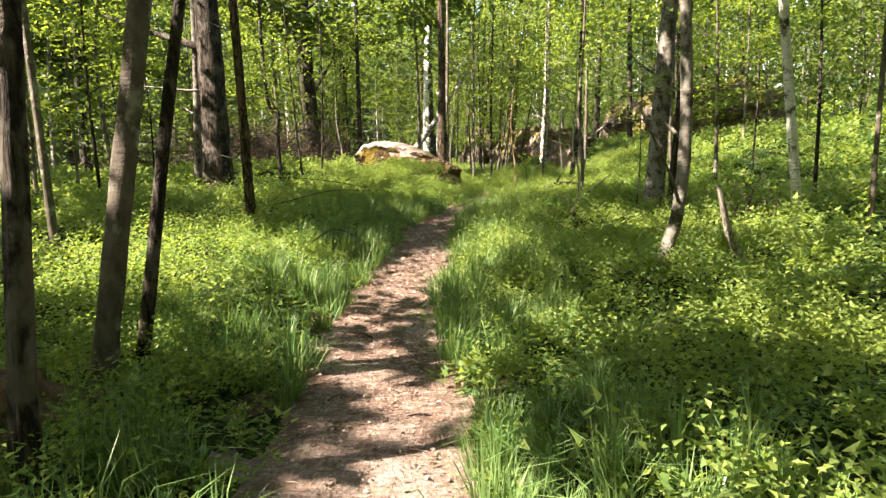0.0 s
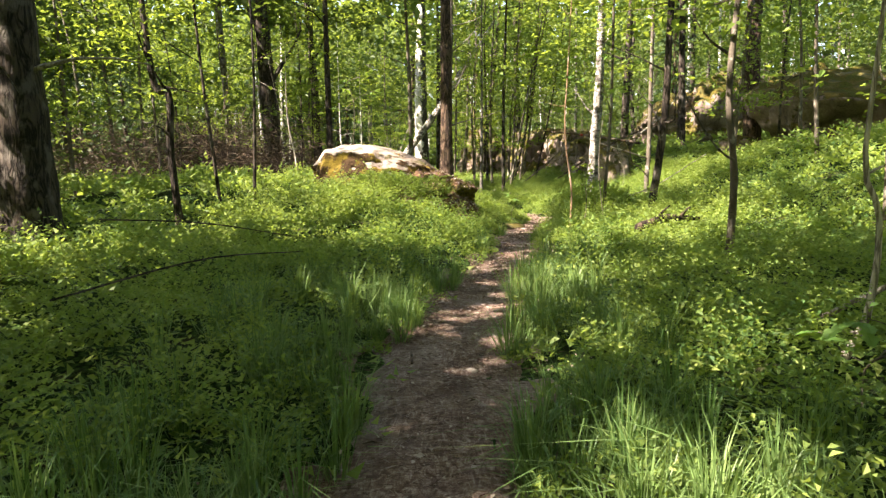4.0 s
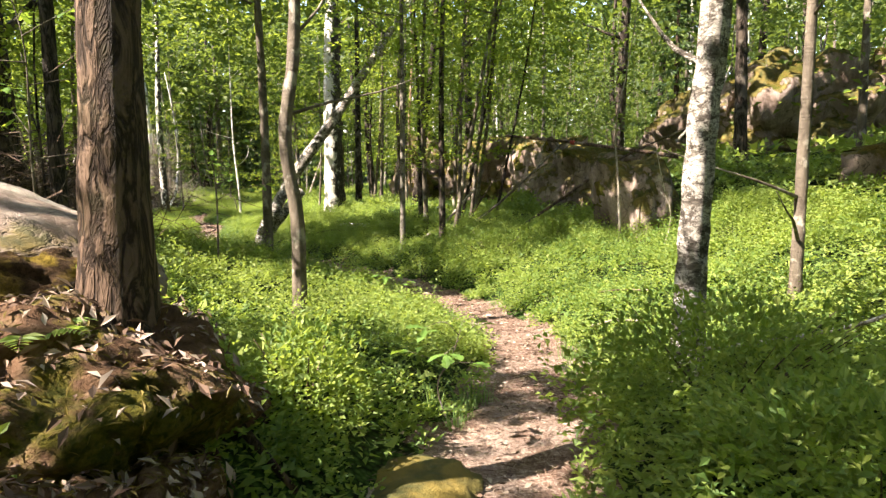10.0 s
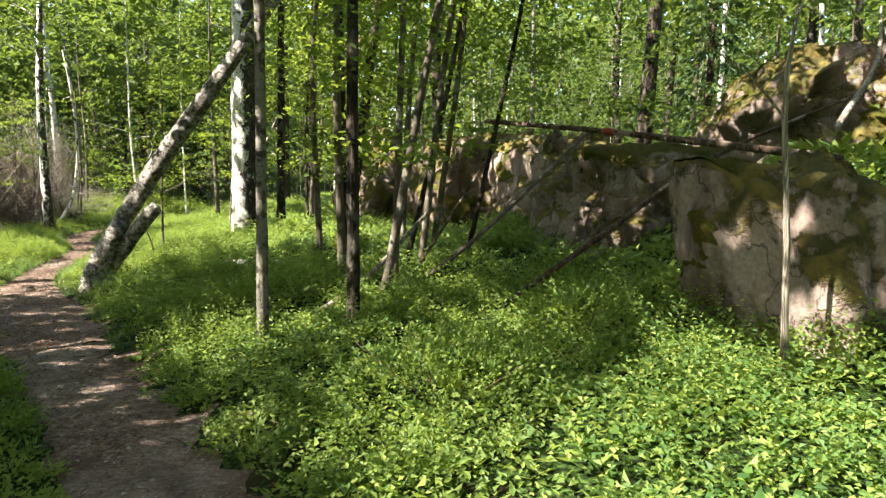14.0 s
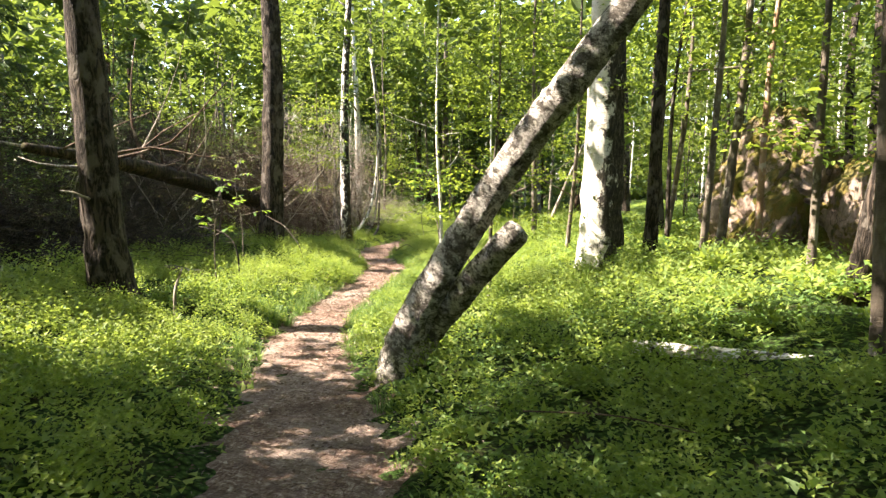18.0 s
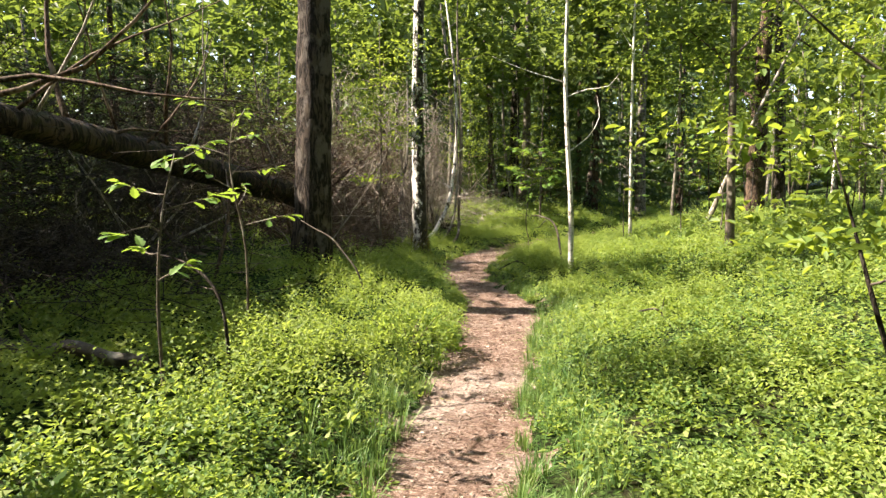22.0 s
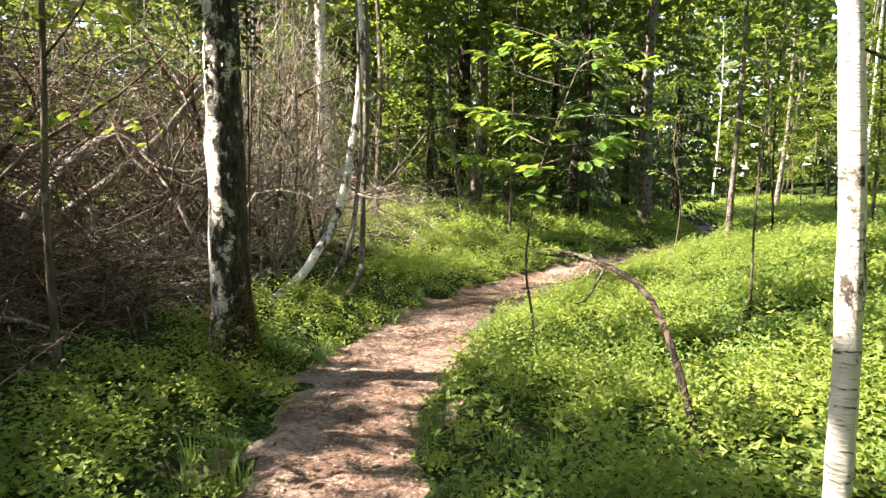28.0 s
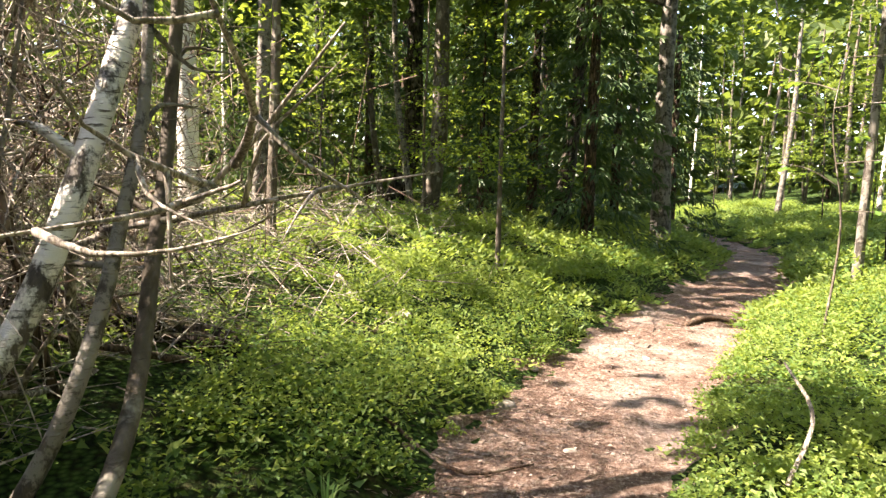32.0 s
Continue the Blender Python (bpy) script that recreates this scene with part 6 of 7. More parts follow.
def spruce(x, y, k, scale, label, seed):
    rs = np.random.RandomState(seed)
    h = (9.5, 7.0)[k] * scale
    top = thing("spruce_tree", (x, y, gz(x, y)), label, "tree", "spruces")
    stem_part("trunk", [(0, 0, -0.1), (0, 0, h * 0.5), (0, 0, h)], [0.15 * scale, 0.09 * scale, 0.01], M_BARK_PINE, top, seed, 9)
    part("needles", SPRUCE[k], top, "", Matrix.Diagonal((scale, scale, scale, 1)) @ pose(0, 0, 0, 0, 0, rs.uniform(0, 360)))
    for i in range(4):
        me, _ = limb((0, 0, h * (0.1 + 0.07 * i)), rs.uniform(0, 6.28), -0.15, 1.3 * scale, 0.02, seed * 3 + i, M_BARK_PINE, 4)
        part("branch", me, top)
    return top


for i, (sx, sy, k, sc) in enumerate([(-7.6, 50.6, 0, 0.9), (-8.9, 54.2, 0, 1.05), (-10.2, 56.0, 1, 1.1), (-14.2, 57.5, 0, 1.1), (-16.0, 54.0, 1, 1.2), (-11.6, 60.0, 0, 1.2), (-6.6, 58.5, 1, 1.1),
                                     (-14.5, 63, 0, 1.3), (-18.5, 60, 0, 1.2), (-9.0, 63, 0, 1.3), (-4.6, 61, 1, 1.4), (-9.6, 49.6, 1, 0.55),
                                     (-18.0, 23.0, 0, 1.0), (-19.2, 26.4, 0, 1.05), (-18.4, 30.0, 0, 1.0), (-19.8, 33.4, 0, 1.1), (-18.8, 37.0, 0, 1.0), (-21.5, 28.6, 0, 1.2), (-21.0, 40.5, 0, 1.1)]):
    spruce(sx, sy, k, sc, "dark drooping spruce at the bend of the path" if i < 3 else "dark spruce deep in the wood", 820 + i)


def template(kind, seed):
    """One far tree of each kind, laid out far below the first copy's place."""
    x, y = 0.0, 0.0
    rs = np.random.RandomState(seed)
    if kind == "birch":
        return dict(name="birch_tree", diameter=rs.uniform(0.13, 0.26), height=12.5, material=M_BIRCH_ROUGH if seed % 2 else M_BIRCH, leafs=HIGH[seed % 3], low=0.4)
    if kind == "dark":
        return dict(name="oak_tree", diameter=rs.uniform(0.2, 0.42), height=12.5, material=M_BARK_DARK, leafs=HIGH[seed % 3], low=0.25, branch_len=2.6)
    if kind == "near":
        return dict(name="rowan_tree", diameter=rs.uniform(0.04, 0.09), height=6.0, material=M_BARK_GREY if seed % 2 else M_BARK_DARK, leafs=(LOWC + MIDC)[seed % 4], low=0.25, branch_len=1.0)
    if kind == "grey":
        return dict(name="alder_tree", diameter=rs.uniform(0.09, 0.16), height=9.5, material=M_BARK_GREY, leafs=FARMID[seed % 3], low=0.35)
    return dict(name="rowan_tree", diameter=rs.uniform(0.035, 0.07), height=5.2, material=M_BARK_GREY if seed % 2 else M_BARK_DARK, leafs=FARLOW[seed % 3], low=0.25, branch_len=0.9)


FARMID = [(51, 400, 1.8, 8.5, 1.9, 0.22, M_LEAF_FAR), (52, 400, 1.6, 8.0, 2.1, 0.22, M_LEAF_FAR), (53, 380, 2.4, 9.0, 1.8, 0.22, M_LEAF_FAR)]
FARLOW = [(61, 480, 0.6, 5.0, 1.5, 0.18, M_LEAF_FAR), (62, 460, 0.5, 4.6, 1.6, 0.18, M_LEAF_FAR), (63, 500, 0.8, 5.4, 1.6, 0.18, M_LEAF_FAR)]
LABELS = {"birch": "slender birch in the surrounding wood", "dark": "dark-barked broadleaf tree in the surrounding wood", "grey": "slim grey alder in the surrounding wood", "low": "leafy young rowan in the surrounding wood", "near": "slim leafy young tree beside the path corridor"}
PLACED = [(o.location.x, o.location.y) for o in scene.objects if o.parent is None and o.get("category") == "tree"]
models = {}
rw = np.random.RandomState(2024)


def free(x, y, gap):
    return all((x - a) ** 2 + (y - b) ** 2 > gap * gap for a, b in PLACED)


def wood(kind, x, y, seed):
    key = (kind, seed % 4)
    if key not in models:
        k = template(kind, 900 + seed % 4)
        nm = k.pop("name")
        models[key] = tree(nm, x, y, label=LABELS[kind], seed=950 + 10 * list(LABELS).index(kind) + seed % 4, branches=4, lean=(0.02, 0.01), sides=8, group="surrounding wood", **k)
    else:
        m = Matrix.Translation((x, y, gz(x, y))) @ pose(0, 0, 0, rw.normal(0, 1.5), rw.normal(0, 1.5), rw.uniform(0, 360))
        copy_thing(models[key], m)
    PLACED.append((x, y))


def wanted_shade(x, y):
    """How much shade the added foliage is to cast on the ground there, 0 sunlit to 1."""
    x, y = np.asarray(x, float), np.asarray(y, float)
    off = x - way_x(y)
    s = np.where(np.abs(off) > 9, 0.85, 0.45) + 0 * x
    s = np.where((y < 12) & (off > 1.6) & (y > 4), 0.24, s)
    s = np.where((y < -0.5) & (off < -0.8) & (y > -3.5) & (off > -3.5), 0.02, s)
    s = np.where((y < -2.8) & (off > -0.6) & (off < 1.0), 0.26, s)
    s = np.where((y < -2.8) & (off >= 1.0) & (off < 5), 0.38, s)
    s = np.where((y > -0.4) & (y < 2.6) & (off < -0.3) & (off > -4.5), 0.85, s)
    s = np.where((y > -6.5) & (y < -3.4) & (off < -0.6), 0.85, s)
    s = np.where((y > -3.2) & (y < -0.2) & (off > 1.1) & (off < 2.8), 1.05, s)
    s = np.where((y > -2.6) & (y < -0.4) & (off > 0.3) & (off < 1.35), 0.0, s)
    s = np.where((np.abs(off) < 0.6) & (y > -2.8) & (y < -0.6), 0.05, s)
    s = np.where((y > 10) & (y < 16.5) & (off > 0.2) & (off < 6), 0.06, s)
    s = np.where((y > 10) & (y < 16) & (off < -0.4), 0.30, s)
    s = np.where((y > 11) & (y < 14.3) & (off > -3), 0.05, s)
    s = np.where((y > np.where(off > 0.7, 16.8, 14.8)) & (y < 22.9) & (off > -2.5) & (off < 5), 0.6, s)
    s = np.where((y > 22) & (y < 47) & (off > -0.5) & (off < 7), 0.10, s)
    s = np.where((y > 21) & (y < 34) & (off < -0.5) & (off > -3.0), 0.30, s)
    s = np.where((y > 24) & (y < 31) & (off < 0.6) & (off > -2.6), 0.05, s)
    s = np.where((y > 22) & (y < 34.5) & (off < -2.3), 1.15, s)
    s = np.where((y >= 33) & (y < 47) & (off <= -2.2) & (off > -13), 0.06, s)
    s = np.where((y > 2) & (y < 9) & (off < -0.4) & (off > -5), 0.22, s)
    s = np.where((x > 3.9) & (x < 6.5) & (y > 15.2) & (y < 30), 0.6, s)
    s = np.where((x > 7.2) & (x < 14) & (y > 10) & (y < 24), 0.75, s)
    s = np.where((y > 19) & (y < 22.6) & (off > -0.4) & (off < 5), 0.7, s)
    s = np.where((y > 16.5) & (y < 22.6) & (off < -0.5) & (off > -4.5), 0.25, s)
    s = np.where((y > 5.6) & (y < 7.6) & (off < -0.4) & (off > -3.5), -0.2, s)
    s = np.where((y > 4.4) & (y < 7.2) & (off > 0.4) & (off < 3.2), 0.03, s)
    s = np.where((y > 7.3) & (y < 10) & (off > -3.5) & (off < -0.2), 0.03, s)
    s = np.where((x + 1.7) ** 2 + (y - 9.1) ** 2 < 2.2, 0.03, s)
    s = np.where((y > 36.5) & (y < 46) & (off < 0.8) & (off > -2.6), 0.10, s)
    s = np.where((y > 33) & (y <= 36.5) & (off < 0.6) & (off > -2.6), 0.3, s)
    s = np.where((x > 3.6) & (x < 6.8) & (y > 15.0) & (y < 19), 0.65, s)
    s = np.where((y > 4.3) & (y < 5.6) & (off < -0.3) & (off > -4), 0.03, s)
    s = np.where((y > 2.4) & (y <= 4.3) & (off < -0.3) & (off > -4), 0.6, s)
    s = np.where((y > 2.2) & (y < 5) & (np.abs(off) < 0.5), 0.1, s)
    s = np.where((y > 2.2) & (y < 3.6) & (off > 0.5) & (off < 2.5), 0.2, s)
    s = np.where((y > 22) & (y < 24.5) & (off < -0.5) & (off > -3), 0.2, s)
    s = np.where((y > 7.6) & (y < 9.3) & (off > 0.9) & (off < 2.6), 0.65, s)
    s = np.where((y > 3.0) & (y < 4.5) & (off > 0.3) & (off < 2.8), 0.5, s)
    s = np.where((y > 32.2) & (y < 36.8) & (off > -2.6) & (off < 0.9), 0.38, s)
    s = np.where((y > 33.4) & (y < 37.6) & (off > 0.3) & (off < 2.3), 0.4, s)
    s = np.where((y > 15.4) & (y < 19) & (off > 0.5) & (off < 4), 0.22, s)
    s = np.where((y > 47), 0.5, s)
    return s


def sparse(x, y, h=7.5):
    """Whether a tall crown there would shade ground that is to lie in the sun."""
    wanted = min(float(wanted_shade(x + 0.91 * k, y + 0.29 * k)) for k in ((h,) if h < 5 else (6.0, 8.5, 11.0)))
    return wanted < rw.uniform(0.0, 0.6)


count = 0
for n_try in range(9000):
    x, y = rw.uniform(-34, 30), rw.uniform(-20, 84)
    off = x - float(way_x(y))
    if abs(off) < (3.0 if y < 46 else 2.2):
        continue
    if off > 0 and 13 < y < 32 and x < 7.0:
        continue
    if -4.5 < off < 0 and 3 < y < 12:
        continue
    if 0 < off < 5.0 and 26 < y < 44:
        continue
    if -12 < off < 0 and 33 < y < 47 and rw.uniform() < 0.8:
        continue
    if -6.5 < off < 0 and 22 < y < 44:
        continue
    near = abs(off) < 9
    if not free(x, y, 1.0 if near else 1.5):
        continue
    kind = rw.choice(["near", "grey", "birch", "dark"], p=[0.62, 0.14, 0.14, 0.10]) if abs(off) < 8 else rw.choice(["low", "grey", "birch", "dark"], p=[0.44, 0.28, 0.15, 0.13])
    if sparse(x, y, 3.0 if kind in ("near", "low") else 7.5):
        continue
    if rw.uniform() < 0.04 and abs(off) > 8:
        spruce(x, y, rw.randint(2), rw.uniform(0.8, 1.2), "dark spruce deep in the wood", 3000 + n_try)
        PLACED.append((x, y))
    else:
        wood(kind, x, y, n_try)
    count += 1
    if count >= 350:
        break

for i, (x, y) in enumerate([(-5.6, 1.9), (-7.4, 3.1), (-6.4, 5.6), (6.6, 10.4), (7.3, 12.6), (6.2, 12.4), (8.2, 9.2), (7.0, 7.6), (-8.1, 7.4), (-6.9, 9.4), (-5.9, 11.8), (4.6, -1.2), (5.4, 1.4), (4.9, 3.9), (6.2, 5.3), (5.6, 8.0), (-4.3, 16.4), (-6.2, 19.9), (-2.4, 41.8), (-1.6, 44.5), (-3.2, 48.3), (-10.8, 50.3), (-12.5, 49.0)]):
    wood("near", x, y, 4000 + i)

# ---- distant woods closing every view ----
rs = np.random.RandomState(31)
pieces = []
for i in range(420):
    a, r = rs.uniform(0, 6.283), rs.uniform(38, 75)
    x, y = -3 + math.cos(a) * r, 28 + math.sin(a) * (r + 8)
    z = gz(x, y)
    pieces.append(tube([(x, y, z - 0.3), (x + rs.normal(0, 0.3), y, z + 7), (x + rs.normal(0, 0.6), y, z + 13)], [rs.uniform(0.08, 0.2), 0.1, 0.03], 5, 0.05, i, 4))
far_wood = thing("far_woods", (0, 0, 0), "hazy green wall of distant woodland trees", "forest", kind="stuff")
part("trunks", mesh_of("trunks", *joined(pieces), M_BARK_GREY, True), far_wood)
n = 60000
a, r = rs.uniform(0, 6.283, n), rs.uniform(38, 80, n)
C = np.stack([-3 + np.cos(a) * r, 28 + np.sin(a) * (r + 8), rs.uniform(0.2, 17, n)], 1)
j = rs.randint(0, n // 45, n)
C = C[j] + rs.normal(0, 1, (n, 3)) * np.array([1.5, 1.5, 0.55])
C[:, 2] += land(C[:, 0], C[:, 1])
L = rs.uniform(0.7, 1.5, n)
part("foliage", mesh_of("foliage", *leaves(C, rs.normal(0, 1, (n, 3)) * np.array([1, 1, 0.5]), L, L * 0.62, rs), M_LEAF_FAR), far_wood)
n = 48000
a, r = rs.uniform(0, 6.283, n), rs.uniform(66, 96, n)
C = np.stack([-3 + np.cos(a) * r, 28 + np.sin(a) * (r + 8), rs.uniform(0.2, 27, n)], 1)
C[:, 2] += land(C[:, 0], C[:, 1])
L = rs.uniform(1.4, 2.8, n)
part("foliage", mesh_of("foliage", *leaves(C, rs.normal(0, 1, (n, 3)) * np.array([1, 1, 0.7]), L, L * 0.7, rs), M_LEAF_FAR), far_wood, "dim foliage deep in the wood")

# ---- foliage in uneven clumps: understory, and canopy added to shade the ground ----
def clumped(name, K, size, per, leaf, material, seed, label, flat=0.5):
    rs = np.random.RandomState(seed)
    i = np.repeat(np.arange(len(K)), per)
    m = len(i)
    C = K[i] + rs.normal(0, 1, (m, 3)) * size[i][:, None] * np.array([1, 1, flat])
    # leaves whose shadow would fall on ground meant to be sunlit are left out
    high = C[:, 2] - land(C[:, 0], C[:, 1])
    C = C[wanted_shade(C[:, 0] + 0.91 * high, C[:, 1] + 0.29 * high) > 0.065]
    m = len(C)
    A = np.stack([rs.normal(0, 1, m), rs.normal(0, 1, m), rs.normal(-0.15, 0.35, m)], 1)
    L = leaf * rs.uniform(0.6, 1.4, m)
    ob = new(name, mesh_of(name, *leaves(C, A, L, L * 0.6, rs), material))
    return tagged(ob, label, "foliage", kind="stuff")


rs = np.random.RandomState(51)
n = 2900
y = rs.uniform(-14, 72, n)
off = rs.choice([-1, 1], n) * rs.uniform(6.5, 30, n)
x = way_x(y) + off
h = 0.8 + rs.beta(1.2, 1.6, n) * 7.5
ok = rs.uniform(0, 1, n) < wanted_shade(x + 0.91 * h, y + 0.29 * h) + 0.25
ok &= ~((off > 0) & (off < 9) & (y > 12) & (y < 30) & (h < 3.2))
ok &= ~((off < 0) & (off > -10) & (y > 23) & (y < 33))
ok &= ~((off < 0) & (off > -15) & (y >= 33) & (y < 47) & (rs.uniform(0, 1, n) < 0.85))
x, y, h = x[ok], y[ok], h[ok]
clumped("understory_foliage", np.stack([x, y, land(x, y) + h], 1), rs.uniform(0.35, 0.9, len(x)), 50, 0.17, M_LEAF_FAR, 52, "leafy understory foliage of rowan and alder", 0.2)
# added leaf clumps, mostly out of view, set sunward to shade chosen ground
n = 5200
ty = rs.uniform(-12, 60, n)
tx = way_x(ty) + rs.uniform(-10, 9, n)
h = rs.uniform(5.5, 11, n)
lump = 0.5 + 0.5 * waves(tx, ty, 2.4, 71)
ok = lump < wanted_shade(tx, ty) * 1.05 - 0.02
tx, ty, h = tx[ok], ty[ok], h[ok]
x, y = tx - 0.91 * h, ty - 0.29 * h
clumped("tree_canopy", np.stack([x, y, land(tx, ty) + h], 1), rs.uniform(0.25, 0.6, len(x)), 34, 0.36, M_LEAF_FAR, 53, "leafy canopy clumps added to shade the path and its sides", 0.4)
# further added clumps that shade the ground away from the path
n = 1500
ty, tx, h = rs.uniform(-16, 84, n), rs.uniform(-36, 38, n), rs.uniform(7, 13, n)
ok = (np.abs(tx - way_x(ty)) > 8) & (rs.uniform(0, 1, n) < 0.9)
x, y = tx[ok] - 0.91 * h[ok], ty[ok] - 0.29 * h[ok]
ok2 = wanted_shade(tx[ok], ty[ok]) > 0.5
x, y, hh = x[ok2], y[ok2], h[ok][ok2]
clumped("tree_canopy", np.stack([x, y, land(x, y) + hh], 1), rs.uniform(0.8, 1.5, len(x)), 36, 0.68, M_LEAF_FAR, 54, "leafy canopy clumps added to shade the surrounding wood", 0.45)


# ---- undergrowth ----
def clear_of_rocks(x, y):
    ok = np.ones(len(x), bool)
    for cx, cy, rx, ry in ((-1.62, 9.3, 1.2, 0.85), (-0.05, 7.9, 0.3, 0.5), (5.05, 16.55, 0.85, 0.95), (5.2, 21.2, 0.85, 2.0), (4.95, 24.6, 0.8, 1.7), (3.7, 27.7, 0.8, 1.7), (2.9, 31.2, 0.75, 1.8), (0.75, 8.95, 0.3, 0.35), (0.9, 22.45, 1.6, 0.27), (-0.62, 8.5, 0.45, 0.45), (-1.5, 8.6, 0.5, 0.3)):
        ok &= ((x - cx) / rx) ** 2 + ((y - cy) / ry) ** 2 > 1
    return ok


def grassy(x, y):
    """How much grass stands there, 0 to 1."""
    off = x - way_x(y)
    d = np.abs(off) - way_w(y)
    south = smooth01(5.0, 2.5, y) * smooth01(1.5, 0.35, d) * np.clip(0.45 + 0.6 * waves(x, y, 1.9, 40), 0, 1)
    right = smooth01(23, 26, y) * smooth01(36, 33, y) * smooth01(0.9, 0.2, d) * (off > 0)
    left = smooth01(24, 25.5, y) * smooth01(29, 27.5, y) * smooth01(0.6, 0.2, d) * (off < 0)
    rest = 0.35 * smooth01(0.5, 0.05, d) * (waves(x, y, 1.5, 44) > 0.25)
    return np.clip(np.maximum.reduce([south, 0.8 * right, 0.8 * left, rest]), 0, 1)


def bilberry(name, lo, hi, clumps_m2, stalks, per, leaf, fine, y0, y1, seed, height=(0.24, 0.42), spread=(0.10, 0.22), label="dense bright green bilberry undergrowth", sides=(-1, 1), skip=None):
    """Domed clumps of leafy stalks over the land between lo and hi metres from the path's edge."""
    rs = np.random.RandomState(seed)
    n = int((y1 - y0) * 2 * (hi - lo) * clumps_m2)
    y = rs.uniform(y0, y1, n)
    d = rs.uniform(lo, hi, n)
    x = way_x(y) + (d + way_w(y)) * rs.choice(sides, n)
    keep = clear_of_rocks(x, y) & (rs.uniform(0, 1, n) < np.clip(0.95 + 0.5 * waves(x, y, 1.9, 50), 0.5, 1) * (1 - 0.8 * grassy(x, y)))
    if skip:
        keep &= ~((y > skip[0]) & (y < skip[1]) & (x > way_x(y)))
    # bare needle floor under the fallen trees
    bare = np.interp(y, (24, 29, 31.5, 34.3, 36.5, 40, 43), (-3.6, -3.9, -2.5, -1.7, -1.5, -1.65, -2.7)) + 0.15 * waves(x, y, 0.9, 57)
    keep &= ~((x < way_x(y) + bare) & (y > 24) & (y < 43) & (rs.uniform(0, 1, n) < 0.86))
    x, y, d = x[keep], y[keep], d[keep]
    n = len(x)
    R = rs.uniform(*spread, n) * (0.55 + 0.45 * smooth01(0, 0.35, d))
    H = rs.uniform(*height, n) * np.clip(0.85 + 0.28 * waves(x, y, 2.3, 52) + 0.32 * waves(x, y, 0.85, 53) + 0.34 * waves(x, y, 0.36, 54), 0.3, 1.6) * (0.5 + 0.5 * smooth01(0, 0.5, d))
    j = np.repeat(np.arange(n), stalks)
    off = rs.normal(0, 0.55, (len(j), 2))
    rr = np.minimum((off**2).sum(1), 2.2)
    sx, sy = x[j] + off[:, 0] * R[j], y[j] + off[:, 1] * R[j]
    h = H[j] * (1 - 0.30 * rr) * rs.uniform(0.75, 1.1, len(j))
    tilt = off * 0.22 + rs.normal(0, 0.12, off.shape)
    sz = land(sx, sy)
    i = np.repeat(np.arange(len(j)), per)
    k = np.tile(np.linspace(0.42, 1.0, per), len(j))
    ang = np.tile(np.arange(per) * 2.4, len(j)) + np.repeat(rs.uniform(0, 6.28, len(j)), per)
    out = rs.uniform(0.2, 0.9, len(i)) * leaf
    C = np.stack([sx[i] + tilt[i, 0] * h[i] * k + np.cos(ang) * out, sy[i] + tilt[i, 1] * h[i] * k + np.sin(ang) * out, sz[i] + h[i] * k], 1)
    A = np.stack([np.cos(ang), np.sin(ang), rs.normal(0.45, 0.4, len(i))], 1)
    L = leaf * rs.uniform(0.65, 1.3, len(i)) * (1.1 - 0.35 * k**4)
    ob = new(name, mesh_of(name, *(sliver_leaves(C, A, L * 1.15, L * 0.8, rs) if fine else leaves(C, A, L, L * 0.6, rs, 0.25)), M_BILBERRY))
    return tagged(ob, label, "undergrowth", kind="stuff")


bilberry("bilberry_bushes", 0.03, 0.78, 24, 11, 9, 0.034, False, -7.2, 45, 61)
bilberry("bilberry_bushes", 0.75, 1.9, 24, 11, 9, 0.037, False, -7.2, 45, 62)
bilberry("bilberry_bushes", 1.9, 2.8, 20, 11, 8, 0.040, False, -7.2, 45, 63, skip=(12.5, 19))
bilberry("bilberry_bushes", 2.8, 4.2, 16, 11, 8, 0.052, True, -7.2, 45, 70, skip=(12.5, 19))
bilberry("bilberry_bushes", 1.9, 4.2, 22, 12, 9, 0.038, False, 12.5, 19, 69, sides=(1, 1))
bilberry("bilberry_bushes", 4.2, 7.5, 7, 9, 8, 0.092, True, -11, 60, 66, (0.25, 0.45), (0.16, 0.32))
bilberry("bilberry_bushes", 0.1, 4.2, 15, 7, 4, 0.062, True, -7.2, 45, 68, (0.14, 0.26), (0.16, 0.30), "lower leaves of the bilberry carpet")
bilberry("bilberry_bushes", 0.0, 4.4, 11, 9, 8, 0.08, True, 45, 60, 71, (0.2, 0.4), (0.16, 0.32))
bilberry("bilberry_bushes", 0.05, 6.5, 6, 9, 8, 0.10, True, 58, 76, 67, (0.2, 0.4), (0.16, 0.32))
bilberry("bilberry_bushes", 7.5, 14, 1.5, 8, 6, 0.20, True, -14, 70, 64, (0.25, 0.45), (0.25, 0.5), "bilberry carpet spreading under the trees")
bilberry("low_green_scrub", 14, 34, 0.22, 5, 8, 0.40, True, -20, 90, 65, (0.3, 0.6), (0.5, 1.0), "low green scrub deep in the wood")


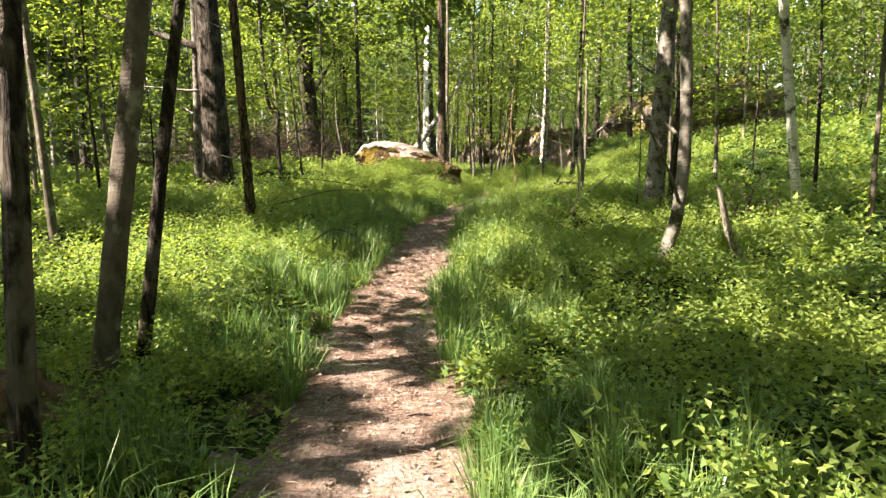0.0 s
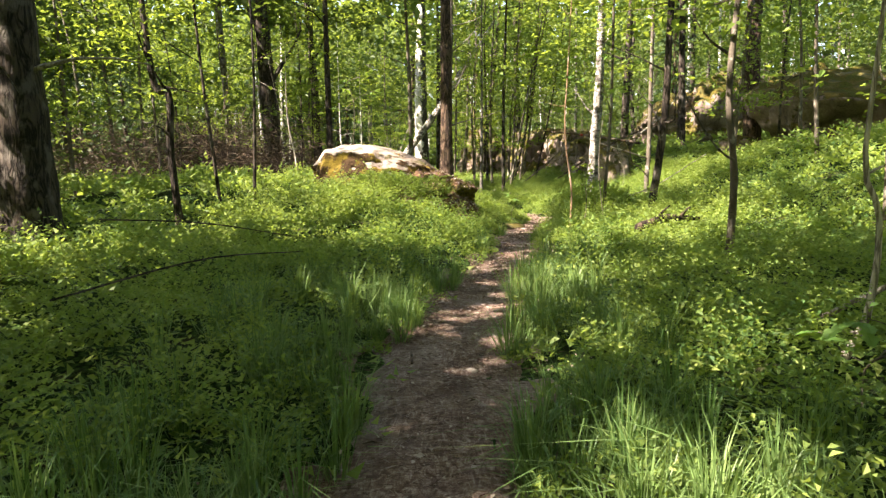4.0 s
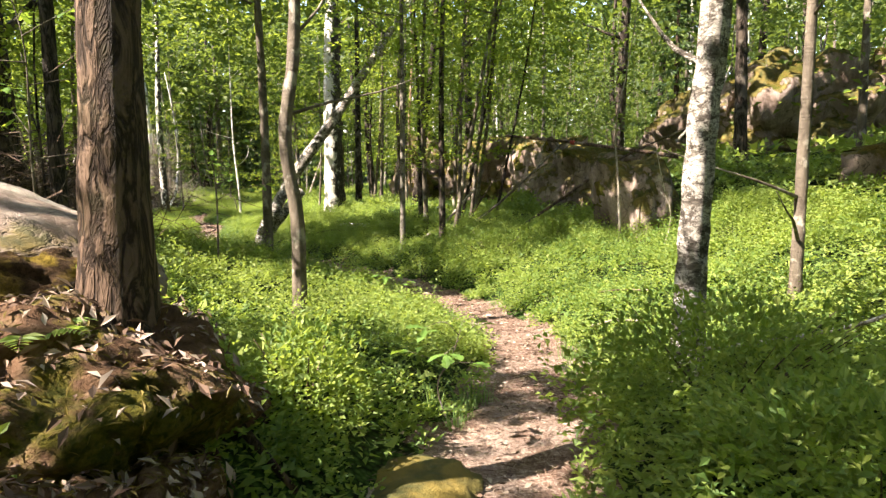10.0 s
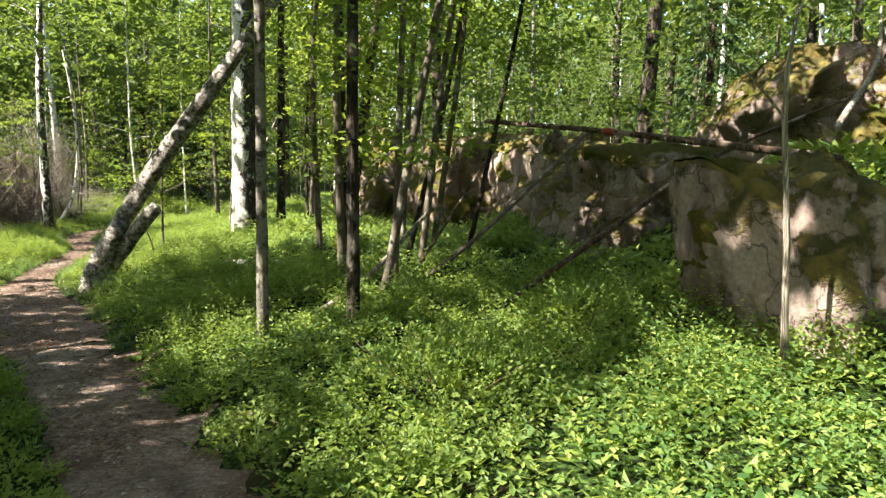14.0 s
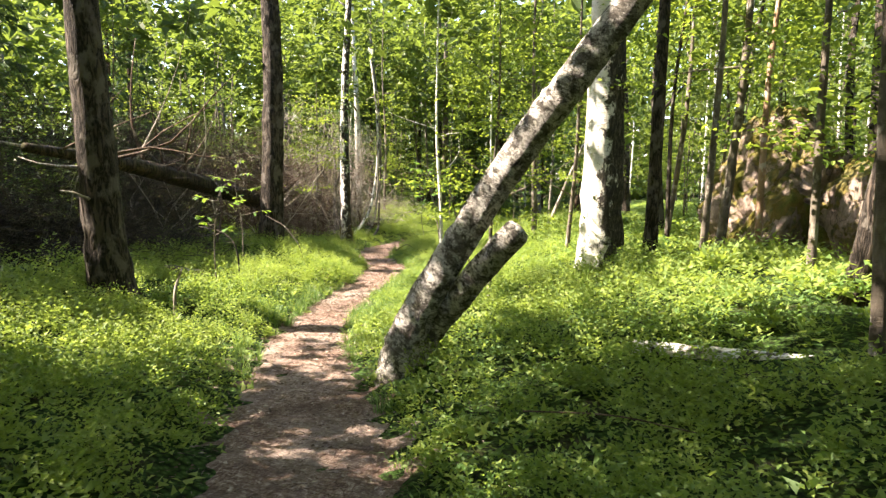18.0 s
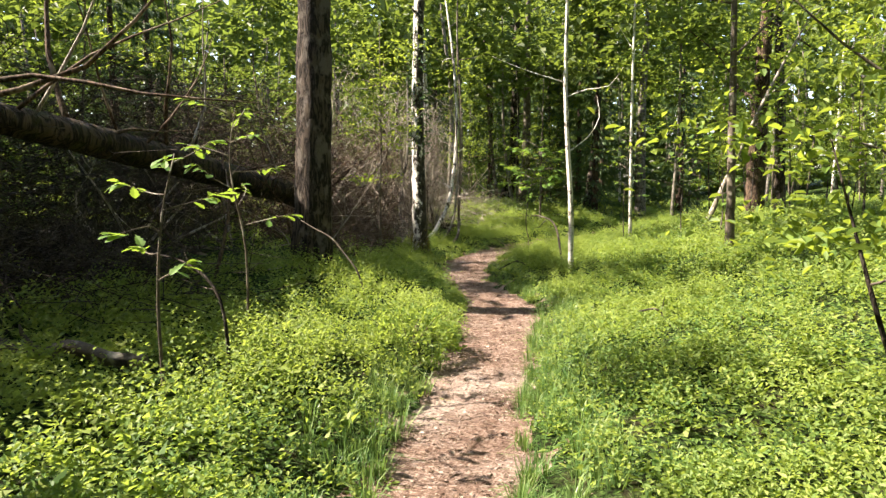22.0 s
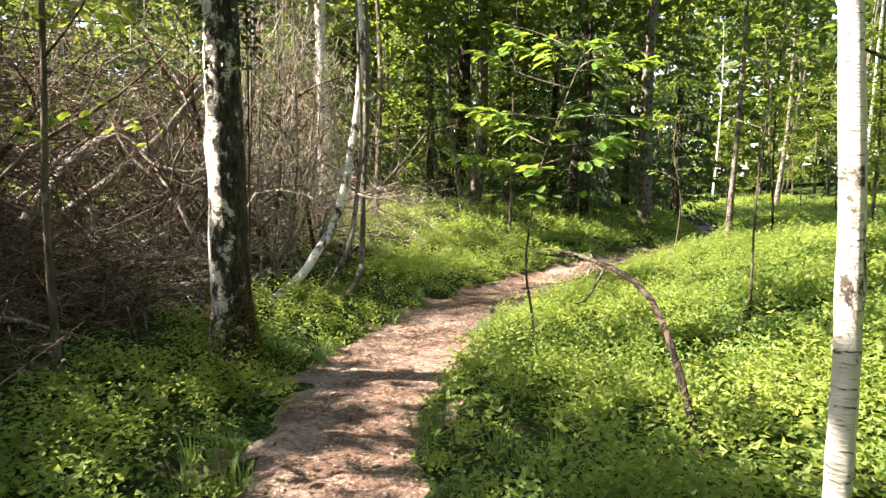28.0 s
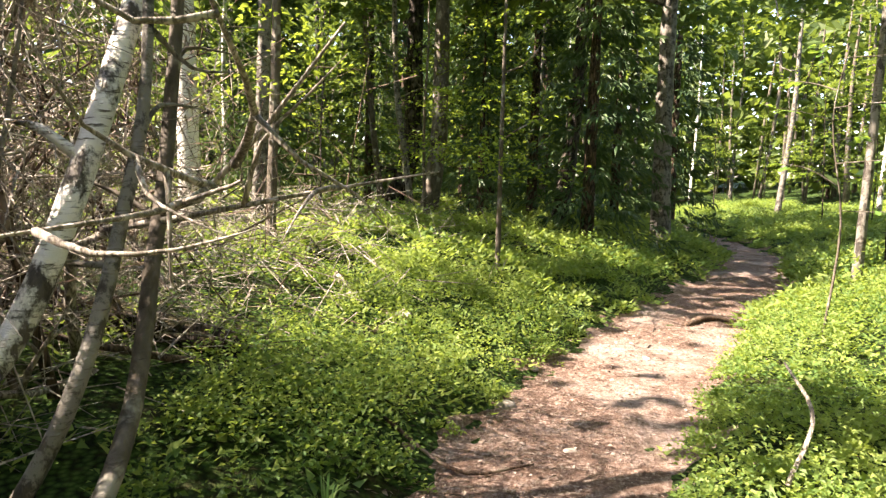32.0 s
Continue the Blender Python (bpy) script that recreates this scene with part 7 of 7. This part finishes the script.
def mound(name, cx, cy, rx, ry, h, count, leaf, seed, label, rise=0.0):
    """One dense bush with a domed top."""
    rs = np.random.RandomState(seed)
    u = unit(rs.normal(0, 1, (count, 3)))
    u[:, 2] = np.abs(u[:, 2])
    r = rs.uniform(0.55, 1.0, count) ** 0.5 * (1 + 0.18 * waves(u[:, 0] * 3, u[:, 1] * 3 + u[:, 2], 1.0, seed))
    C = u * r[:, None] * np.array([rx, ry, h])
    L = leaf * rs.uniform(0.7, 1.3, count)
    top = thing(name, (cx, cy, gz(cx, cy) + rise), label, "bush")
    part("foliage", mesh_of("foliage", *leaves(C, u + rs.normal(0, 0.6, (count, 3)), L, L * 0.58, rs, 0.25), M_BILBERRY), top)
    for i in range(6):
        a = rs.uniform(0, 6.28)
        stem_part("stem", [(0, 0, 0), (math.cos(a) * rx * 0.4, math.sin(a) * ry * 0.4, h * 0.5), (math.cos(a) * rx * 0.7, math.sin(a) * ry * 0.7, h * 0.85)], [0.006, 0.004, 0.002], M_TWIG, top, seed * 3 + i, 4)
    return top


mound("bilberry_bush", 2.35, 9.35, 0.85, 0.75, 0.62, 4200, 0.045, 71, "dark dense bilberry bush at the foot of a grey trunk")
mound("bilberry_bush", 2.3, 8.2, 0.7, 0.7, 0.5, 3200, 0.045, 72, "dark dense bilberry bush on the slope")
for i, (bx, by, br, up) in enumerate(((-1.15, 7.95, 0.45, 0.12), (-0.55, 7.65, 0.38, 0.16), (-1.35, 7.45, 0.45, 0.1), (-0.95, 7.35, 0.4, 0.12))):
    mound("bilberry_bush", bx, by, br, br * 0.8, 0.26, 1300, 0.036, 790 + i, "low bilberry bush on the mossy shoulder", up)
mound("bilberry_bush", 2.15, 15.9, 0.75, 0.8, 0.5, 5200, 0.034, 73, "tall bright bilberry bush before the alder clump")
mound("bilberry_bush", 0.28, 9.55, 0.35, 0.5, 0.45, 1700, 0.042, 74, "leafy bilberry bush beside the path")
mound("bilberry_bush", -6.15, 28.6, 0.45, 0.7, 0.42, 2200, 0.045, 75, "sunlit bilberry bush overhanging the path")
mound("bilberry_bush", 3.3, 16.9, 0.6, 0.7, 0.45, 3000, 0.038, 76, "green bilberry bush below the rock block")
mound("bilberry_bush", 3.9, 22.5, 0.6, 0.9, 0.5, 2000, 0.06, 77, "green bush at the foot of the rock face")


def grass(name, n_tufts, per, y0, y1, seed, label):
    rs = np.random.RandomState(seed)
    x, y = [], []
    while len(x) < n_tufts:
        yy = rs.uniform(y0, y1, 4000)
        xx = way_x(yy) + rs.choice([-1, 1], 4000) * (way_w(yy) + rs.uniform(-0.06, 2.6, 4000) ** 1.0)
        ok = (rs.uniform(0, 1, 4000) < grassy(xx, yy)) & clear_of_rocks(xx, yy)
        x += list(xx[ok])
        y += list(yy[ok])
    x, y = np.array(x[:n_tufts]), np.array(y[:n_tufts])
    i = np.repeat(np.arange(n_tufts), per)
    m = len(i)
    size = rs.uniform(0.6, 1.3, n_tufts)[i] * (1.05 - 0.4 * smooth01(4, 8, y)[i])
    a = rs.uniform(0, 6.28, m)
    rad = rs.uniform(0, 0.06, m)
    B = np.stack([x[i] + np.cos(a) * rad, y[i] + np.sin(a) * rad, 0 * a], 1)
    B[:, 2] = land(B[:, 0], B[:, 1]) - 0.01
    H = rs.uniform(0.12, 0.36, m) * size
    out = np.abs(rs.normal(0, 0.62, m)) * H
    d = np.stack([np.cos(a), np.sin(a), 0 * a], 1)
    s = np.stack([-np.sin(a), np.cos(a), 0 * a], 1)
    w = rs.uniform(0.0018, 0.0042, m)[:, None]
    mid = B + d * (out * 0.35)[:, None] + np.array([0, 0, 1]) * (H * 0.6)[:, None]
    tip = B + d * out[:, None] + np.array([0, 0, 1]) * (H * np.clip(1 - 0.5 * (out / H) ** 2, 0.4, 1))[:, None]
    V = np.stack([B - s * w, B + s * w, mid + s * w * 0.9, mid - s * w * 0.9, tip], 1).reshape(-1, 3)
    b = (np.arange(m) * 5)[:, None]
    F = np.stack([b + np.array(t) for t in ((0, 1, 2), (0, 2, 3), (3, 2, 4))], 1).reshape(-1, 3)
    return tagged(new(name, mesh_of(name, V, F, M_GRASS)), label, "grass", kind="stuff")


grass("grass", 620, 54, -9, 5, 81, "long soft green grass tufts along the path")
grass("grass", 480, 36, 5, 40, 82, "green grass tufts at the path edges")


def litter(count, y0, y1, seed):
    rs = np.random.RandomState(seed)
    y = rs.uniform(y0, y1, count)
    x = way_x(y) + rs.normal(0, 0.6, count) * (way_w(y) + 0.12)
    C = np.stack([x, y, land(x, y) + 0.022 + rs.uniform(0, 0.012, count)], 1)
    a = rs.uniform(0, 6.28, count)
    A = np.stack([np.cos(a), np.sin(a), rs.normal(0, 0.12, count)], 1)
    needle = rs.uniform(0, 1, count) < 0.86
    L = np.where(needle, rs.uniform(0.02, 0.07, count), rs.uniform(0.02, 0.045, count))
    W = np.where(needle, rs.uniform(0.0012, 0.0035, count), L * 0.6)
    ob = new("path_litter", mesh_of("path_litter", *leaves(C, A, L, W, rs, 0.15), M_LITTER))
    return tagged(ob, "dry needles, twigs and brown leaves strewn on the path", "litter", kind="stuff")


litter(56000, -8, 50, 91)


def foot_moss(x, y, r, h, count, seed, label):
    """A sleeve of moss tufts round the foot of a trunk, thinning upwards."""
    rs = np.random.RandomState(seed)
    a, f = rs.uniform(0, 6.28, count), rs.uniform(0, 1, count) ** 1.7
    top_at = h * (0.75 + 0.25 * np.sin(a * 3 + seed))
    k = r * (1.55 - 0.5 * np.minimum(f * 1.6, 1)) * rs.uniform(0.95, 1.1, count)
    C = np.stack([np.cos(a) * k, np.sin(a) * k, f * top_at - 0.02], 1)
    A = np.stack([np.cos(a), np.sin(a), 0.4 + 0 * a], 1) + rs.normal(0, 0.5, (count, 3))
    L = 0.026 * rs.uniform(0.6, 1.3, count)
    top = thing("moss", (x, y, gz(x, y)), label, "moss")
    part("tufts", mesh_of("tufts", *leaves(C, A, L, L * 0.45, rs, 0.2), M_GOLD_MOSS), top)


foot_moss(-9.32, 36.30, 0.165, 0.62, 3800, 801, "golden moss round the foot of a black and white birch")


def ivy(x, y, z0, z1, r, count, seed):
    rs = np.random.RandomState(seed)
    a, z = rs.uniform(0, 6.28, count), rs.uniform(z0, z1, count)
    k = r * rs.uniform(1.0, 1.6, count)
    top = thing("ivy", (x, y, gz(x, y)), "small-leaved climber clinging to a birch trunk", "climber")
    C = np.stack([np.cos(a) * k, np.sin(a) * k, z], 1)
    A = np.stack([np.cos(a), np.sin(a), -0.6 + 0 * a], 1)
    part("leaves", mesh_of("leaves", *leaves(C, A + rs.normal(0, 0.5, (count, 3)), 0.06, 0.05, rs), M_IVY), top)
    stem_part("stem", [(r * 1.03, 0, 0), (r * 0.75, r * 0.75, z1 * 0.5), (0, r * 1.03, z1)], [0.008, 0.006, 0.003], M_TWIG, top, seed, 5)


ivy(-9.32, 36.30, 2.2, 5.0, 0.15, 700, 95)
